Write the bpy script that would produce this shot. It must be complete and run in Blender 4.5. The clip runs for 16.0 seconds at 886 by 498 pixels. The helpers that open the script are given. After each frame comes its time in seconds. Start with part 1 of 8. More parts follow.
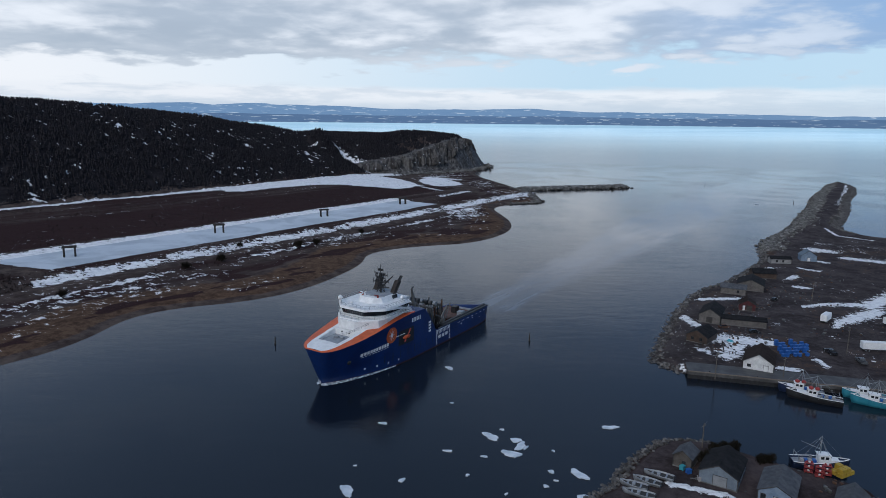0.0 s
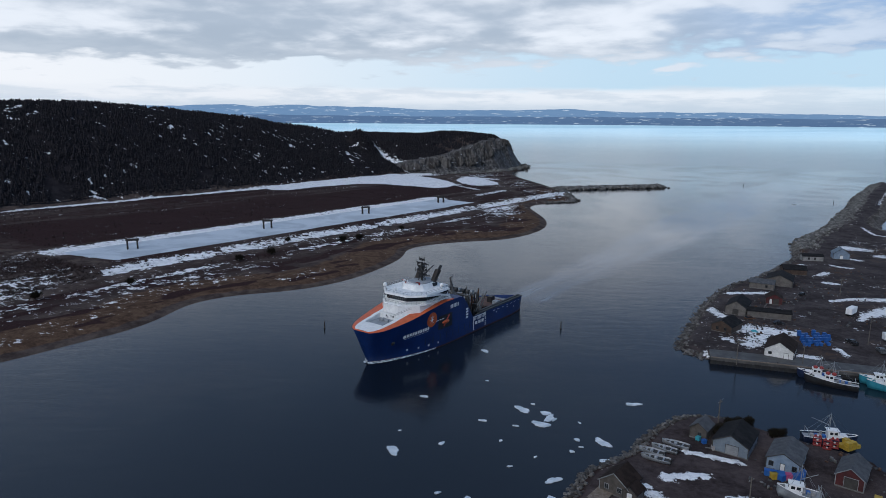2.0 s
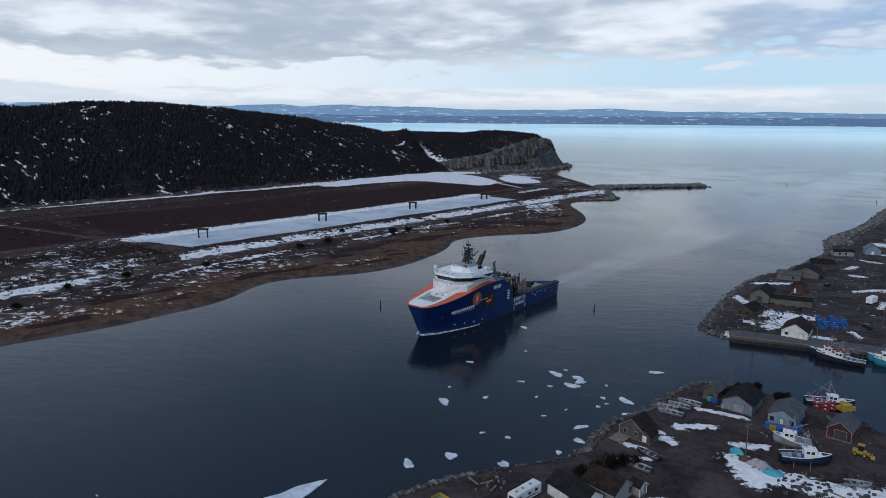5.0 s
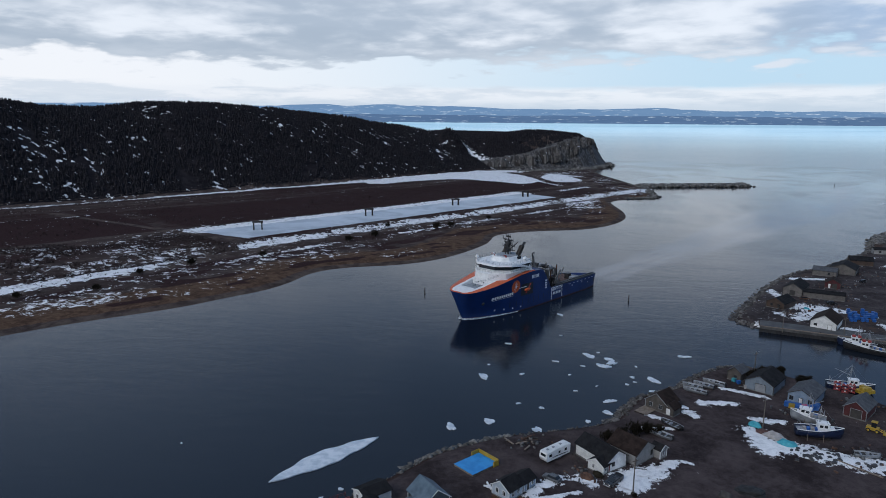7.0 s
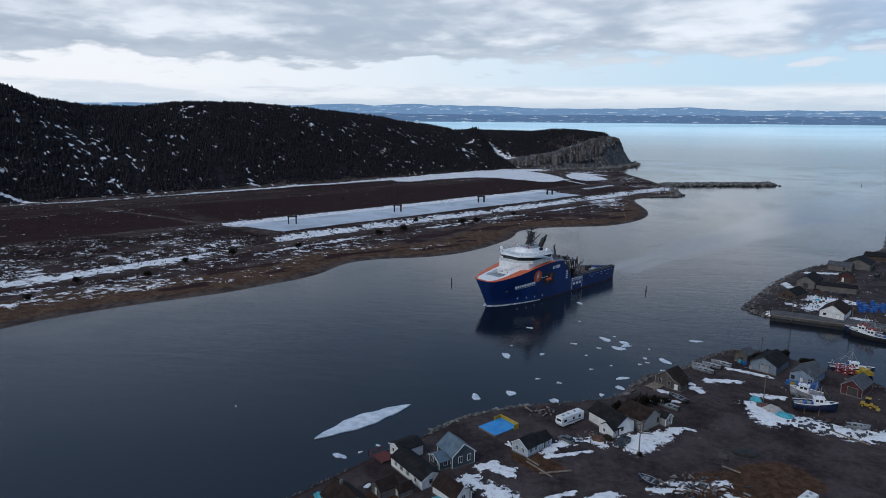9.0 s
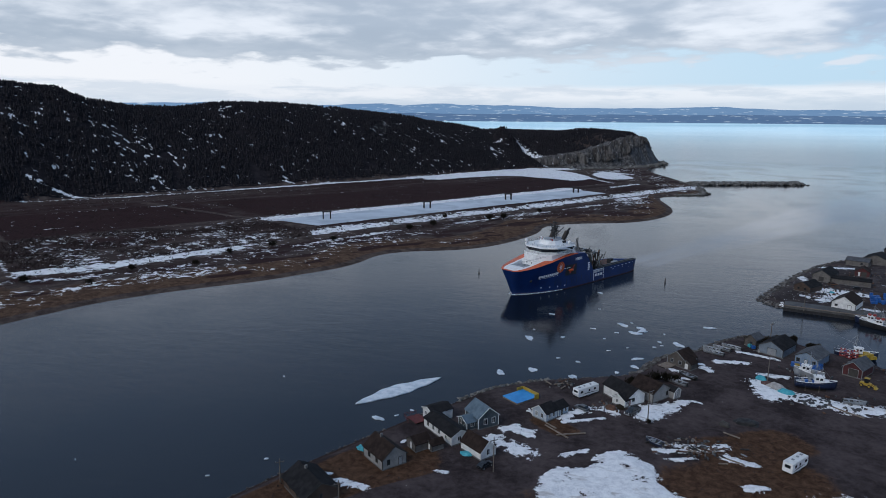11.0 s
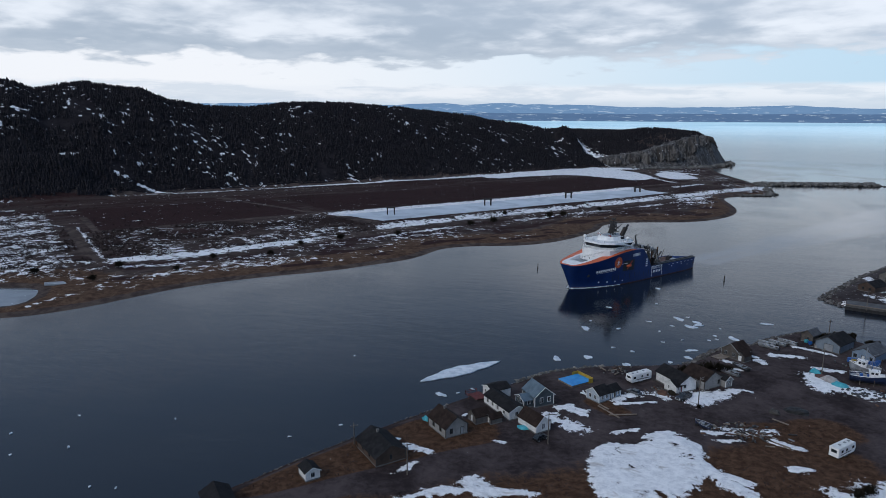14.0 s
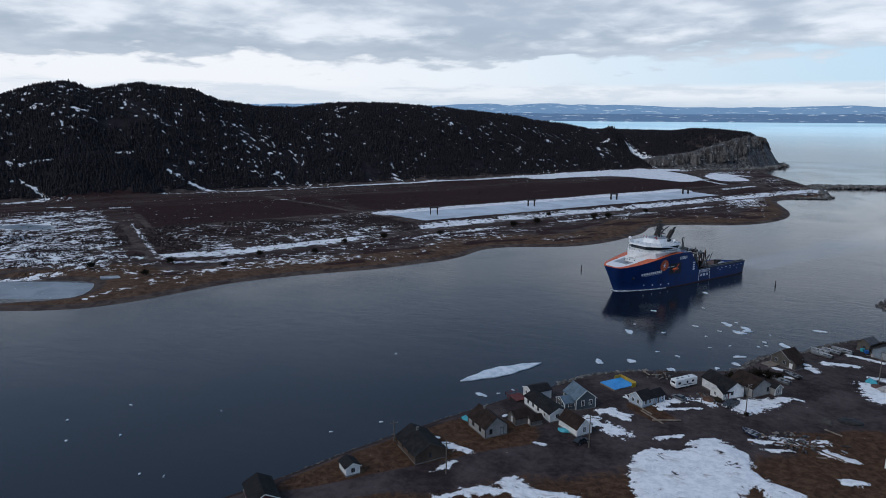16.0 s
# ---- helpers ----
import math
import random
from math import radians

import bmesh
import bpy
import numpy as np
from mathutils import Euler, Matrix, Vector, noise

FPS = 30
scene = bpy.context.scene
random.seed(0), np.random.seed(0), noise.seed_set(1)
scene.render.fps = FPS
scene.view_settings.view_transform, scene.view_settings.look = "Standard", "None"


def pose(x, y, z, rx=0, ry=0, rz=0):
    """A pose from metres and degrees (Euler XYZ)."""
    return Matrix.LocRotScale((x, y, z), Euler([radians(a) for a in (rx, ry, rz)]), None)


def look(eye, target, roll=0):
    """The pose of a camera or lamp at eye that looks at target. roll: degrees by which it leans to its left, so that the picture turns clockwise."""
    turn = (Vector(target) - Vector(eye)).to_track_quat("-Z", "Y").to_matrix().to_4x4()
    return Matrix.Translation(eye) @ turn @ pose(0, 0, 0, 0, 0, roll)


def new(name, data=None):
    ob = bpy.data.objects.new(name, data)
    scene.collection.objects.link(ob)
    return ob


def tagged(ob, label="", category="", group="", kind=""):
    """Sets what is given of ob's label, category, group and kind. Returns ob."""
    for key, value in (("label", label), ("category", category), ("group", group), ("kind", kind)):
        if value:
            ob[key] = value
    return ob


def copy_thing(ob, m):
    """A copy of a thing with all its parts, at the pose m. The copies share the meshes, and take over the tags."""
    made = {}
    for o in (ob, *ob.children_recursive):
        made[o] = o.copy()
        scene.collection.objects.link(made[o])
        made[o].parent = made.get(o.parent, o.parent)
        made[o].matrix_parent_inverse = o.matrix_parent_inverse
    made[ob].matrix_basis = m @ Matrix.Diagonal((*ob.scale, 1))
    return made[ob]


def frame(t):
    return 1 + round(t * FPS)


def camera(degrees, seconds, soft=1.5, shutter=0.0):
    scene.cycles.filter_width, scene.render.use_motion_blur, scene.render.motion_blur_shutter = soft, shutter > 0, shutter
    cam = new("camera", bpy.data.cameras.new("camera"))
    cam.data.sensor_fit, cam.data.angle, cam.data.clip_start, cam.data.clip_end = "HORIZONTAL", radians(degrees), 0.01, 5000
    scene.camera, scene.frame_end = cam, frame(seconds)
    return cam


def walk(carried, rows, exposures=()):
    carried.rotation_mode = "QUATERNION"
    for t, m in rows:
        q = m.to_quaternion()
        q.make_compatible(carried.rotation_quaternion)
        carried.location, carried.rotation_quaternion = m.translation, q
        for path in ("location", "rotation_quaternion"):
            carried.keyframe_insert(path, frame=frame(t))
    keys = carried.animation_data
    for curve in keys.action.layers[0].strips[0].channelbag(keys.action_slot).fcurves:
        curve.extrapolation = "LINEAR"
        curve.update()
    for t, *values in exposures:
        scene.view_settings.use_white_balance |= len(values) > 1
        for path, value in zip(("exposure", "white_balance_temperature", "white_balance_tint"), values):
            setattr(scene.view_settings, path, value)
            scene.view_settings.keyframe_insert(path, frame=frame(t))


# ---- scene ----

PATH = [
    (0, (-41.179, -8.342, 86.215), (-41.225, -6.381, 85.826), 0.6),
    (1, (-41.482, -17.967, 86.232), (-41.583, -16.008, 85.843), 0.6),
    (2, (-40.838, -27.162, 86.314), (-40.996, -25.206, 85.926), 0.4),
    (3, (-40.735, -37.133, 86.434), (-40.935, -35.182, 86.045), 0.4),
    (4, (-40.588, -47.989, 86.785), (-40.824, -46.041, 86.395), 0.4),
    (6.5, (-37.519, -72.106, 86.258), (-37.895, -70.181, 85.867), 0.4),
    (7, (-36.888, -76.947, 86.158), (-37.296, -75.028, 85.766), 0.4),
    (8, (-35.244, -86.366, 85.884), (-35.691, -84.457, 85.492), 0.4),
    (9, (-33.287, -96.259, 85.991), (-33.77, -94.358, 85.597), 0.4),
    (11.5, (-27.659, -120.042, 85.798), (-28.242, -118.17, 85.402), 0.4),
    (12.5, (-26.054, -126.581, 85.821), (-26.683, -124.725, 85.424), 0.4),
    (13.5, (-25.154, -129.704, 85.719), (-25.857, -127.874, 85.322), 0.3),
    (14.5, (-24.987, -130.22, 85.343), (-25.748, -128.414, 84.945), 0.3),
    (15, (-24.907, -130.342, 85.314), (-25.699, -128.549, 84.916), 0.3),
    (16, (-24.794, -130.193, 85.331), (-25.647, -128.428, 84.934), 0.3),
]
cam = camera(68.4, 16.0, soft=0.7)
walk(cam, [(t, look(eye, target, roll)) for t, eye, target, roll in PATH], [(0.0, 0.0, 6150, 11), (16.0, 0.0, 6150, 11)])

# ---------------------------------------------------------------- sky and sun
SUN_AZ, SUN_EL = radians(-150), radians(38)
world = bpy.data.worlds.new("sky")
scene.world = world
world.use_nodes = True


class Nodes:
    """Small helper to chain shader nodes."""

    def __init__(self, tree):
        self.tree = tree
        tree.nodes.clear()

    def add(self, kind, **sockets):
        n = self.tree.nodes.new(kind)
        for key, value in sockets.items():
            self.put(n, key, value)
        return n

    def put(self, n, key, value):
        s = n.inputs[int(key[1:])] if key[0] == "i" and key[1:].isdigit() else n.inputs[key.replace("_", " ")]
        if hasattr(value, "is_linked"):
            self.tree.links.new(value, s)
        elif hasattr(value, "outputs"):
            self.tree.links.new(value.outputs[0], s)
        else:
            s.default_value = value

    def math(self, op, a, b=0.0, clamp=False):
        n = self.add("ShaderNodeMath", i0=a, i1=b)
        n.operation, n.use_clamp = op, clamp
        return n.outputs[0]

    def span(self, v, a, b, lo=0.0, hi=1.0):
        n = self.add("ShaderNodeMapRange", Value=v)
        n.inputs[1].default_value, n.inputs[2].default_value = a, b
        n.inputs[3].default_value, n.inputs[4].default_value = lo, hi
        n.interpolation_type = "SMOOTHSTEP"
        return n.outputs[0]

    def mix(self, f, a, b):
        n = self.tree.nodes.new("ShaderNodeMix")
        n.data_type = "RGBA"
        for s, v in ((n.inputs[0], f), (n.inputs[6], a), (n.inputs[7], b)):
            if hasattr(v, "is_linked"):
                self.tree.links.new(v, s)
            else:
                s.default_value = (*v, 1.0) if isinstance(v, tuple) and len(v) == 3 else v
        return n.outputs[2]

    def noise(self, vec, scale, detail=4.0, rough=0.55, warp=0.0):
        n = self.add("ShaderNodeTexNoise", Scale=scale, Detail=detail, Roughness=rough, Distortion=warp)
        if vec is not None:
            self.tree.links.new(vec, n.inputs["Vector"])
        return n.outputs[0]

    def scaled(self, vec, v):
        n = self.add("ShaderNodeVectorMath", i0=vec, i1=v)
        n.operation = "MULTIPLY"
        return n.outputs[0]


def build_sky():
    k = Nodes(world.node_tree)
    out = k.add("ShaderNodeOutputWorld")
    bg = k.add("ShaderNodeBackground", Strength=1.0)
    k.tree.links.new(bg.outputs[0], out.inputs[0])
    sky = k.tree.nodes.new("ShaderNodeTexSky")
    sky.sky_type, sky.sun_disc = "NISHITA", False
    sky.sun_elevation, sky.sun_rotation = SUN_EL, SUN_AZ
    sky.air_density, sky.dust_density = 1.0, 1.5
    dim = k.scaled(sky.outputs[0], (0.075, 0.075, 0.08))
    geo = k.add("ShaderNodeTexCoord")
    way = geo.outputs["Generated"]
    sep = k.add("ShaderNodeSeparateXYZ", Vector=way)
    x, y, z = sep.outputs
    zc = k.math("MAXIMUM", z, 0.0)
    lift = k.math("ADD", zc, 0.15)
    px, py = k.math("DIVIDE", x, lift), k.math("DIVIDE", y, lift)
    plane = k.add("ShaderNodeCombineXYZ", X=px, Y=py, Z=0.0).outputs[0]
    # the high deck of cloud, seen from below and drawn out along one wind
    turned = k.tree.nodes.new("ShaderNodeMapping")
    turned.inputs["Rotation"].default_value = (0, 0, radians(18))
    k.tree.links.new(plane, turned.inputs["Vector"])
    tv = turned.outputs[0]
    big = k.noise(tv, 0.55, 3.0, 0.5, 0.3)
    mid = k.noise(tv, 1.5, 3.0, 0.5, 0.25)
    fine = k.noise(tv, 4.2, 4.0, 0.55, 0.2)
    body = k.math("ADD", k.math("ADD", k.math("MULTIPLY", big, 0.30), k.math("MULTIPLY", mid, 0.46)), k.math("MULTIPLY", fine, 0.24))
    west = k.span(x, 0.10, -0.55)
    shade = k.span(k.math("SUBTRACT", body, k.math("MULTIPLY", west, 0.035)), 0.385, 0.575)
    cloud = k.mix(shade, (0.48, 0.55, 0.63), (0.92, 0.95, 0.98))
    cloud = k.mix(k.span(x, 0.12, 0.60, 0.0, 0.62), cloud, (0.40, 0.54, 0.73))
    # a blue rift to the east
    east = k.span(x, 0.10, 0.60)
    gap = k.math("MULTIPLY", k.span(body, 0.52, 0.45), k.math("MULTIPLY", east, 0.85))
    cloud = k.mix(gap, cloud, (0.27, 0.45, 0.72))
    # clear pale band under the deck
    clear = k.mix(k.span(x, -0.70, 0.30), (1.0, 1.0, 1.0), (0.57, 0.77, 0.90))
    edge_noise = k.math("ADD", k.math("MULTIPLY", k.math("SUBTRACT", mid, 0.5), 0.10), k.math("MULTIPLY", k.math("SUBTRACT", fine, 0.5), 0.05))
    deck_edge = k.math("ADD", z, edge_noise)
    deck = k.span(k.math("ADD", deck_edge, k.math("MULTIPLY", west, 0.010)), 0.080, 0.096)
    # the thick grey underside along the rim of the deck
    rim = k.math("MULTIPLY", k.span(deck_edge, 0.128, 0.100), k.span(x, 0.42, -0.35, 0.12, 0.62))
    cloud = k.mix(rim, cloud, (0.43, 0.50, 0.58))
    col = k.mix(deck, clear, cloud)
    # torn scraps below the deck
    scrap = k.noise(k.scaled(way, (11.0, 11.0, 42.0)), 1.0, 4.0, 0.55, 0.4)
    scrap = k.math("MULTIPLY", k.span(scrap, 0.64, 0.74), k.math("MULTIPLY", k.span(z, 0.042, 0.056), k.span(z, 0.090, 0.072)))
    col = k.mix(k.math("MULTIPLY", scrap, 0.55), col, (0.62, 0.69, 0.76))
    # low cumulus along the horizon
    low = k.noise(k.scaled(way, (9.0, 9.0, 60.0)), 1.0, 5.0, 0.6, 0.2)
    top_edge = k.math("ADD", z, k.math("MULTIPLY", k.math("SUBTRACT", low, 0.5), 0.022))
    band = k.math("MULTIPLY", k.span(top_edge, 0.050, 0.041), k.span(x, 0.75, 0.25, 0.25, 0.9))
    col = k.mix(band, col, k.mix(k.span(low, 0.40, 0.60), (0.74, 0.80, 0.86), (0.93, 0.95, 0.97)))
    grey = k.math("MULTIPLY", k.span(z, 0.032, 0.016), 0.6)
    col = k.mix(grey, col, (0.56, 0.67, 0.77))
    # above the view the sky is darkened to dim its reflection in water
    overhead_w = k.mix(k.span(big, 0.35, 0.65), (0.195, 0.285, 0.425), (0.290, 0.400, 0.570))
    overhead_e = k.mix(k.span(big, 0.35, 0.65), (0.110, 0.190, 0.345), (0.180, 0.290, 0.475))
    col = k.mix(k.span(k.math("ADD", z, k.math("MULTIPLY", k.span(x, 0.0, 0.45), 0.05)), 0.18, 0.36), col, k.mix(k.span(x, 0.0, 0.5), overhead_w, overhead_e))
    add = k.tree.nodes.new("ShaderNodeMix")
    add.data_type = "RGBA"
    add.inputs[0].default_value = 0.12
    k.tree.links.new(col, add.inputs[6])
    k.tree.links.new(dim, add.inputs[7])
    k.tree.links.new(add.outputs[2], bg.inputs["Color"])


build_sky()
sun_data = bpy.data.lights.new("sun", "SUN")
sun_data.energy, sun_data.angle, sun_data.color = 1.1, radians(30), (1.0, 0.95, 0.88)
sun = new("sun", sun_data)
sun_way = Vector((math.sin(SUN_AZ) * math.cos(SUN_EL), math.cos(SUN_AZ) * math.cos(SUN_EL), math.sin(SUN_EL)))
sun.matrix_world = look(sun_way * 900, (0, 0, 0))

# ---------------------------------------------------------------- materials


def shaded(name):
    m = bpy.data.materials.new(name)
    m.use_nodes = True
    k = Nodes(m.node_tree)
    out = k.add("ShaderNodeOutputMaterial")
    b = k.add("ShaderNodeBsdfPrincipled")
    k.tree.links.new(b.outputs[0], out.inputs[0])
    return m, k, b


def place(k):
    return k.add("ShaderNodeNewGeometry").outputs["Position"]


def bumped(k, b, height, strength, distance):
    n = k.add("ShaderNodeBump", Strength=strength, Distance=distance, Height=height)
    k.tree.links.new(n.outputs[0], b.inputs["Normal"])


def paint(name, dark, light, rough=0.6, metal=0.0, scale=0.6, grain=6.0, bump=0.02, lines=None, gloss=0.5):
    """Weathered surface: broad stains and fine grain between two colours; lines: (axis scale, depth) for siding or ribs."""
    m, k, b = shaded(name)
    obj = k.add("ShaderNodeTexCoord").outputs["Object"]
    broad, fine = k.noise(obj, scale, 4.0, 0.6), k.noise(obj, grain, 3.0, 0.6)
    f = k.math("ADD", k.math("MULTIPLY", broad, 0.65), k.math("MULTIPLY", fine, 0.35))
    col = k.mix(k.span(f, 0.36, 0.64), dark, light)
    rnd = k.add("ShaderNodeObjectInfo").outputs["Random"]
    col = k.mix(k.math("MULTIPLY", rnd, 0.12), col, tuple(c * 0.6 for c in dark))
    height = fine
    if lines:
        sep = k.add("ShaderNodeSeparateXYZ", Vector=obj)
        saw = k.math("FRACT", k.math("MULTIPLY", sep.outputs[lines[0]], lines[1]))
        groove = k.span(saw, 0.0, 0.16)
        col = k.mix(k.math("MULTIPLY", k.math("SUBTRACT", 1.0, groove), 0.45), col, tuple(c * 0.35 for c in dark))
        height = k.math("ADD", k.math("MULTIPLY", saw, 1.0), k.math("MULTIPLY", fine, 0.2))
    k.tree.links.new(col, b.inputs["Base Color"])
    k.put(b, "Roughness", k.span(fine, 0.3, 0.7, rough - 0.08, min(1.0, rough + 0.1)))
    b.inputs["Metallic"].default_value = metal
    b.inputs["Specular IOR Level"].default_value = gloss
    if bump:
        bumped(k, b, height, 0.5, bump)
    return m


M = {}
M["white_paint"] = paint("white_paint", (0.72, 0.72, 0.71), (0.87, 0.87, 0.86), 0.5)
M["white_siding"] = paint("white_siding", (0.58, 0.58, 0.57), (0.78, 0.78, 0.76), 0.6, lines=(2, 6.0))
M["grey_siding"] = paint("grey_siding", (0.21, 0.205, 0.20), (0.32, 0.315, 0.305), 0.7, lines=(2, 6.0))
M["beige_siding"] = paint("beige_siding", (0.095, 0.085, 0.078), (0.165, 0.150, 0.137), 0.7, lines=(2, 6.0))
M["slate_siding"] = paint("slate_siding", (0.028, 0.042, 0.05), (0.055, 0.075, 0.088), 0.65, lines=(2, 6.0))
M["blue_siding"] = paint("blue_siding", (0.15, 0.21, 0.29), (0.25, 0.32, 0.40), 0.65, lines=(2, 6.0))
M["steel_siding"] = paint("steel_siding", (0.13, 0.165, 0.205), (0.21, 0.25, 0.29), 0.55, lines=(2, 5.0))
M["brown_siding"] = paint("brown_siding", (0.045, 0.028, 0.020), (0.085, 0.055, 0.040), 0.75, lines=(2, 6.0))
M["tan_shingle"] = paint("tan_shingle", (0.055, 0.047, 0.041), (0.115, 0.100, 0.087), 0.85, lines=(2, 7.0))
M["red_siding"] = paint("red_siding", (0.050, 0.010, 0.012), (0.095, 0.018, 0.019), 0.65, lines=(2, 6.0))
M["pale_siding"] = paint("pale_blue_siding", (0.33, 0.39, 0.45), (0.46, 0.52, 0.58), 0.65, lines=(2, 6.0))
M["dark_roof"] = paint("dark_roof", (0.010, 0.010, 0.011), (0.026, 0.025, 0.026), 0.95, gloss=0.15, lines=(2, 9.0), bump=0.03)
M["brown_roof"] = paint("brown_roof", (0.017, 0.011, 0.009), (0.040, 0.027, 0.022), 0.95, gloss=0.15, lines=(2, 9.0), bump=0.03)
M["grey_roof"] = paint("grey_roof", (0.060, 0.063, 0.070), (0.115, 0.118, 0.125), 0.8, gloss=0.2, lines=(2, 8.0), bump=0.03)
M["metal_roof"] = paint("metal_roof", (0.07, 0.105, 0.135), (0.14, 0.19, 0.23), 0.55, 0.2, lines=(1, 2.2), bump=0.03)
M["glass"] = paint("window_glass", (0.015, 0.018, 0.022), (0.03, 0.035, 0.04), 0.08, bump=0)
M["trim"] = paint("trim_white", (0.62, 0.62, 0.60), (0.78, 0.78, 0.76), 0.55)
M["trim_dark"] = paint("trim_dark", (0.03, 0.028, 0.026), (0.06, 0.055, 0.05), 0.7)
M["door_red"] = paint("door_red", (0.10, 0.012, 0.014), (0.16, 0.02, 0.02), 0.6)
M["door_grey"] = paint("door_grey", (0.20, 0.21, 0.22), (0.30, 0.31, 0.32), 0.6, lines=(2, 2.0))
M["red_wood"] = paint("red_stained_wood", (0.085, 0.018, 0.018), (0.15, 0.034, 0.032), 0.8, scale=1.5, grain=14.0)
M["wood"] = paint("weathered_wood", (0.13, 0.10, 0.075), (0.26, 0.21, 0.165), 0.85, scale=1.5, grain=14.0)
M["old_wood"] = paint("old_dark_wood", (0.020, 0.017, 0.015), (0.055, 0.046, 0.040), 0.9, scale=1.2, grain=12.0)
M["pole_wood"] = paint("pole_wood", (0.09, 0.075, 0.06), (0.17, 0.145, 0.12), 0.85, scale=1.5)
M["concrete"] = paint("concrete", (0.10, 0.098, 0.095), (0.19, 0.185, 0.175), 0.85, scale=0.4, grain=4.0)
M["wet_concrete"] = paint("wet_concrete", (0.045, 0.043, 0.043), (0.10, 0.097, 0.093), 0.75, scale=0.3, grain=3.0)
M["rubber"] = paint("rubber", (0.012, 0.012, 0.013), (0.03, 0.03, 0.03), 0.8)
M["black_paint"] = paint("black_paint", (0.010, 0.010, 0.012), (0.028, 0.028, 0.03), 0.5)
M["steel"] = paint("galvanised_steel", (0.22, 0.23, 0.24), (0.38, 0.39, 0.40), 0.5, 0.5)
M["rust"] = paint("rusty_steel", (0.06, 0.030, 0.020), (0.15, 0.08, 0.05), 0.8, 0.2)
M["yellow"] = paint("yellow_paint", (0.32, 0.20, 0.02), (0.48, 0.33, 0.035), 0.55)
M["orange"] = paint("orange_paint", (0.50, 0.085, 0.02), (0.64, 0.125, 0.035), 0.45)
M["red"] = paint("red_paint", (0.24, 0.026, 0.022), (0.35, 0.042, 0.036), 0.5)
M["blue_plastic"] = paint("blue_plastic", (0.015, 0.08, 0.30), (0.03, 0.14, 0.42), 0.45)
M["pool_blue"] = paint("blue_tarpaulin", (0.02, 0.22, 0.55), (0.05, 0.32, 0.68), 0.5, scale=0.5)
M["cyan"] = paint("cyan_tarpaulin", (0.03, 0.27, 0.34), (0.08, 0.40, 0.46), 0.55, scale=0.8, bump=0.08)
M["brown_tarp"] = paint("brown_tarpaulin", (0.07, 0.035, 0.03), (0.12, 0.06, 0.05), 0.7, scale=0.8, bump=0.08)
M["grey_tarp"] = paint("grey_tarpaulin", (0.27, 0.25, 0.24), (0.42, 0.40, 0.38), 0.7, scale=0.8, bump=0.08)
M["pink"] = paint("pink_tarpaulin", (0.35, 0.05, 0.14), (0.5, 0.09, 0.2), 0.6)
M["alu"] = paint("boat_aluminium", (0.24, 0.26, 0.28), (0.40, 0.42, 0.44), 0.45, 0.3)
M["hull_navy"] = paint("navy_hull", (0.008, 0.016, 0.045), (0.018, 0.030, 0.075), 0.4)
M["hull_blue"] = paint("ship_blue", (0.002, 0.016, 0.088), (0.004, 0.030, 0.145), 0.42, scale=0.12, grain=1.2, bump=0.015)
M["hull_cyan"] = paint("boat_cyan", (0.02, 0.19, 0.26), (0.045, 0.27, 0.35), 0.45)
M["boot"] = paint("boot_topping", (0.03, 0.012, 0.014), (0.07, 0.022, 0.022), 0.7, scale=0.3)
M["deck_wood"] = paint("deck_planking", (0.07, 0.035, 0.028), (0.15, 0.085, 0.065), 0.85, scale=0.3, lines=(1, 2.5))
M["deck_grey"] = paint("deck_grey", (0.24, 0.26, 0.28), (0.34, 0.36, 0.38), 0.7)
M["car_black"] = paint("car_black", (0.012, 0.013, 0.015), (0.03, 0.03, 0.034), 0.25, gloss=0.6)
M["car_grey"] = paint("car_grey", (0.07, 0.075, 0.08), (0.12, 0.125, 0.13), 0.3)
M["trap"] = paint("wire_traps", (0.03, 0.032, 0.035), (0.09, 0.09, 0.095), 0.8, scale=3.0, grain=18)


def ice_material():
    m, k, b = shaded("ice")
    p = place(k)
    f = k.noise(p, 0.35, 5.0, 0.6)
    g = k.noise(p, 3.0, 3.0, 0.6)
    col = k.mix(k.span(f, 0.35, 0.65), (0.47, 0.53, 0.58), (0.74, 0.77, 0.80))
    col = k.mix(k.math("MULTIPLY", g, 0.2), col, (0.54, 0.62, 0.68))
    k.tree.links.new(col, b.inputs["Base Color"])
    b.inputs["Roughness"].default_value = 0.6
    bumped(k, b, g, 0.5, 0.06)
    return m


M["ice"] = ice_material()


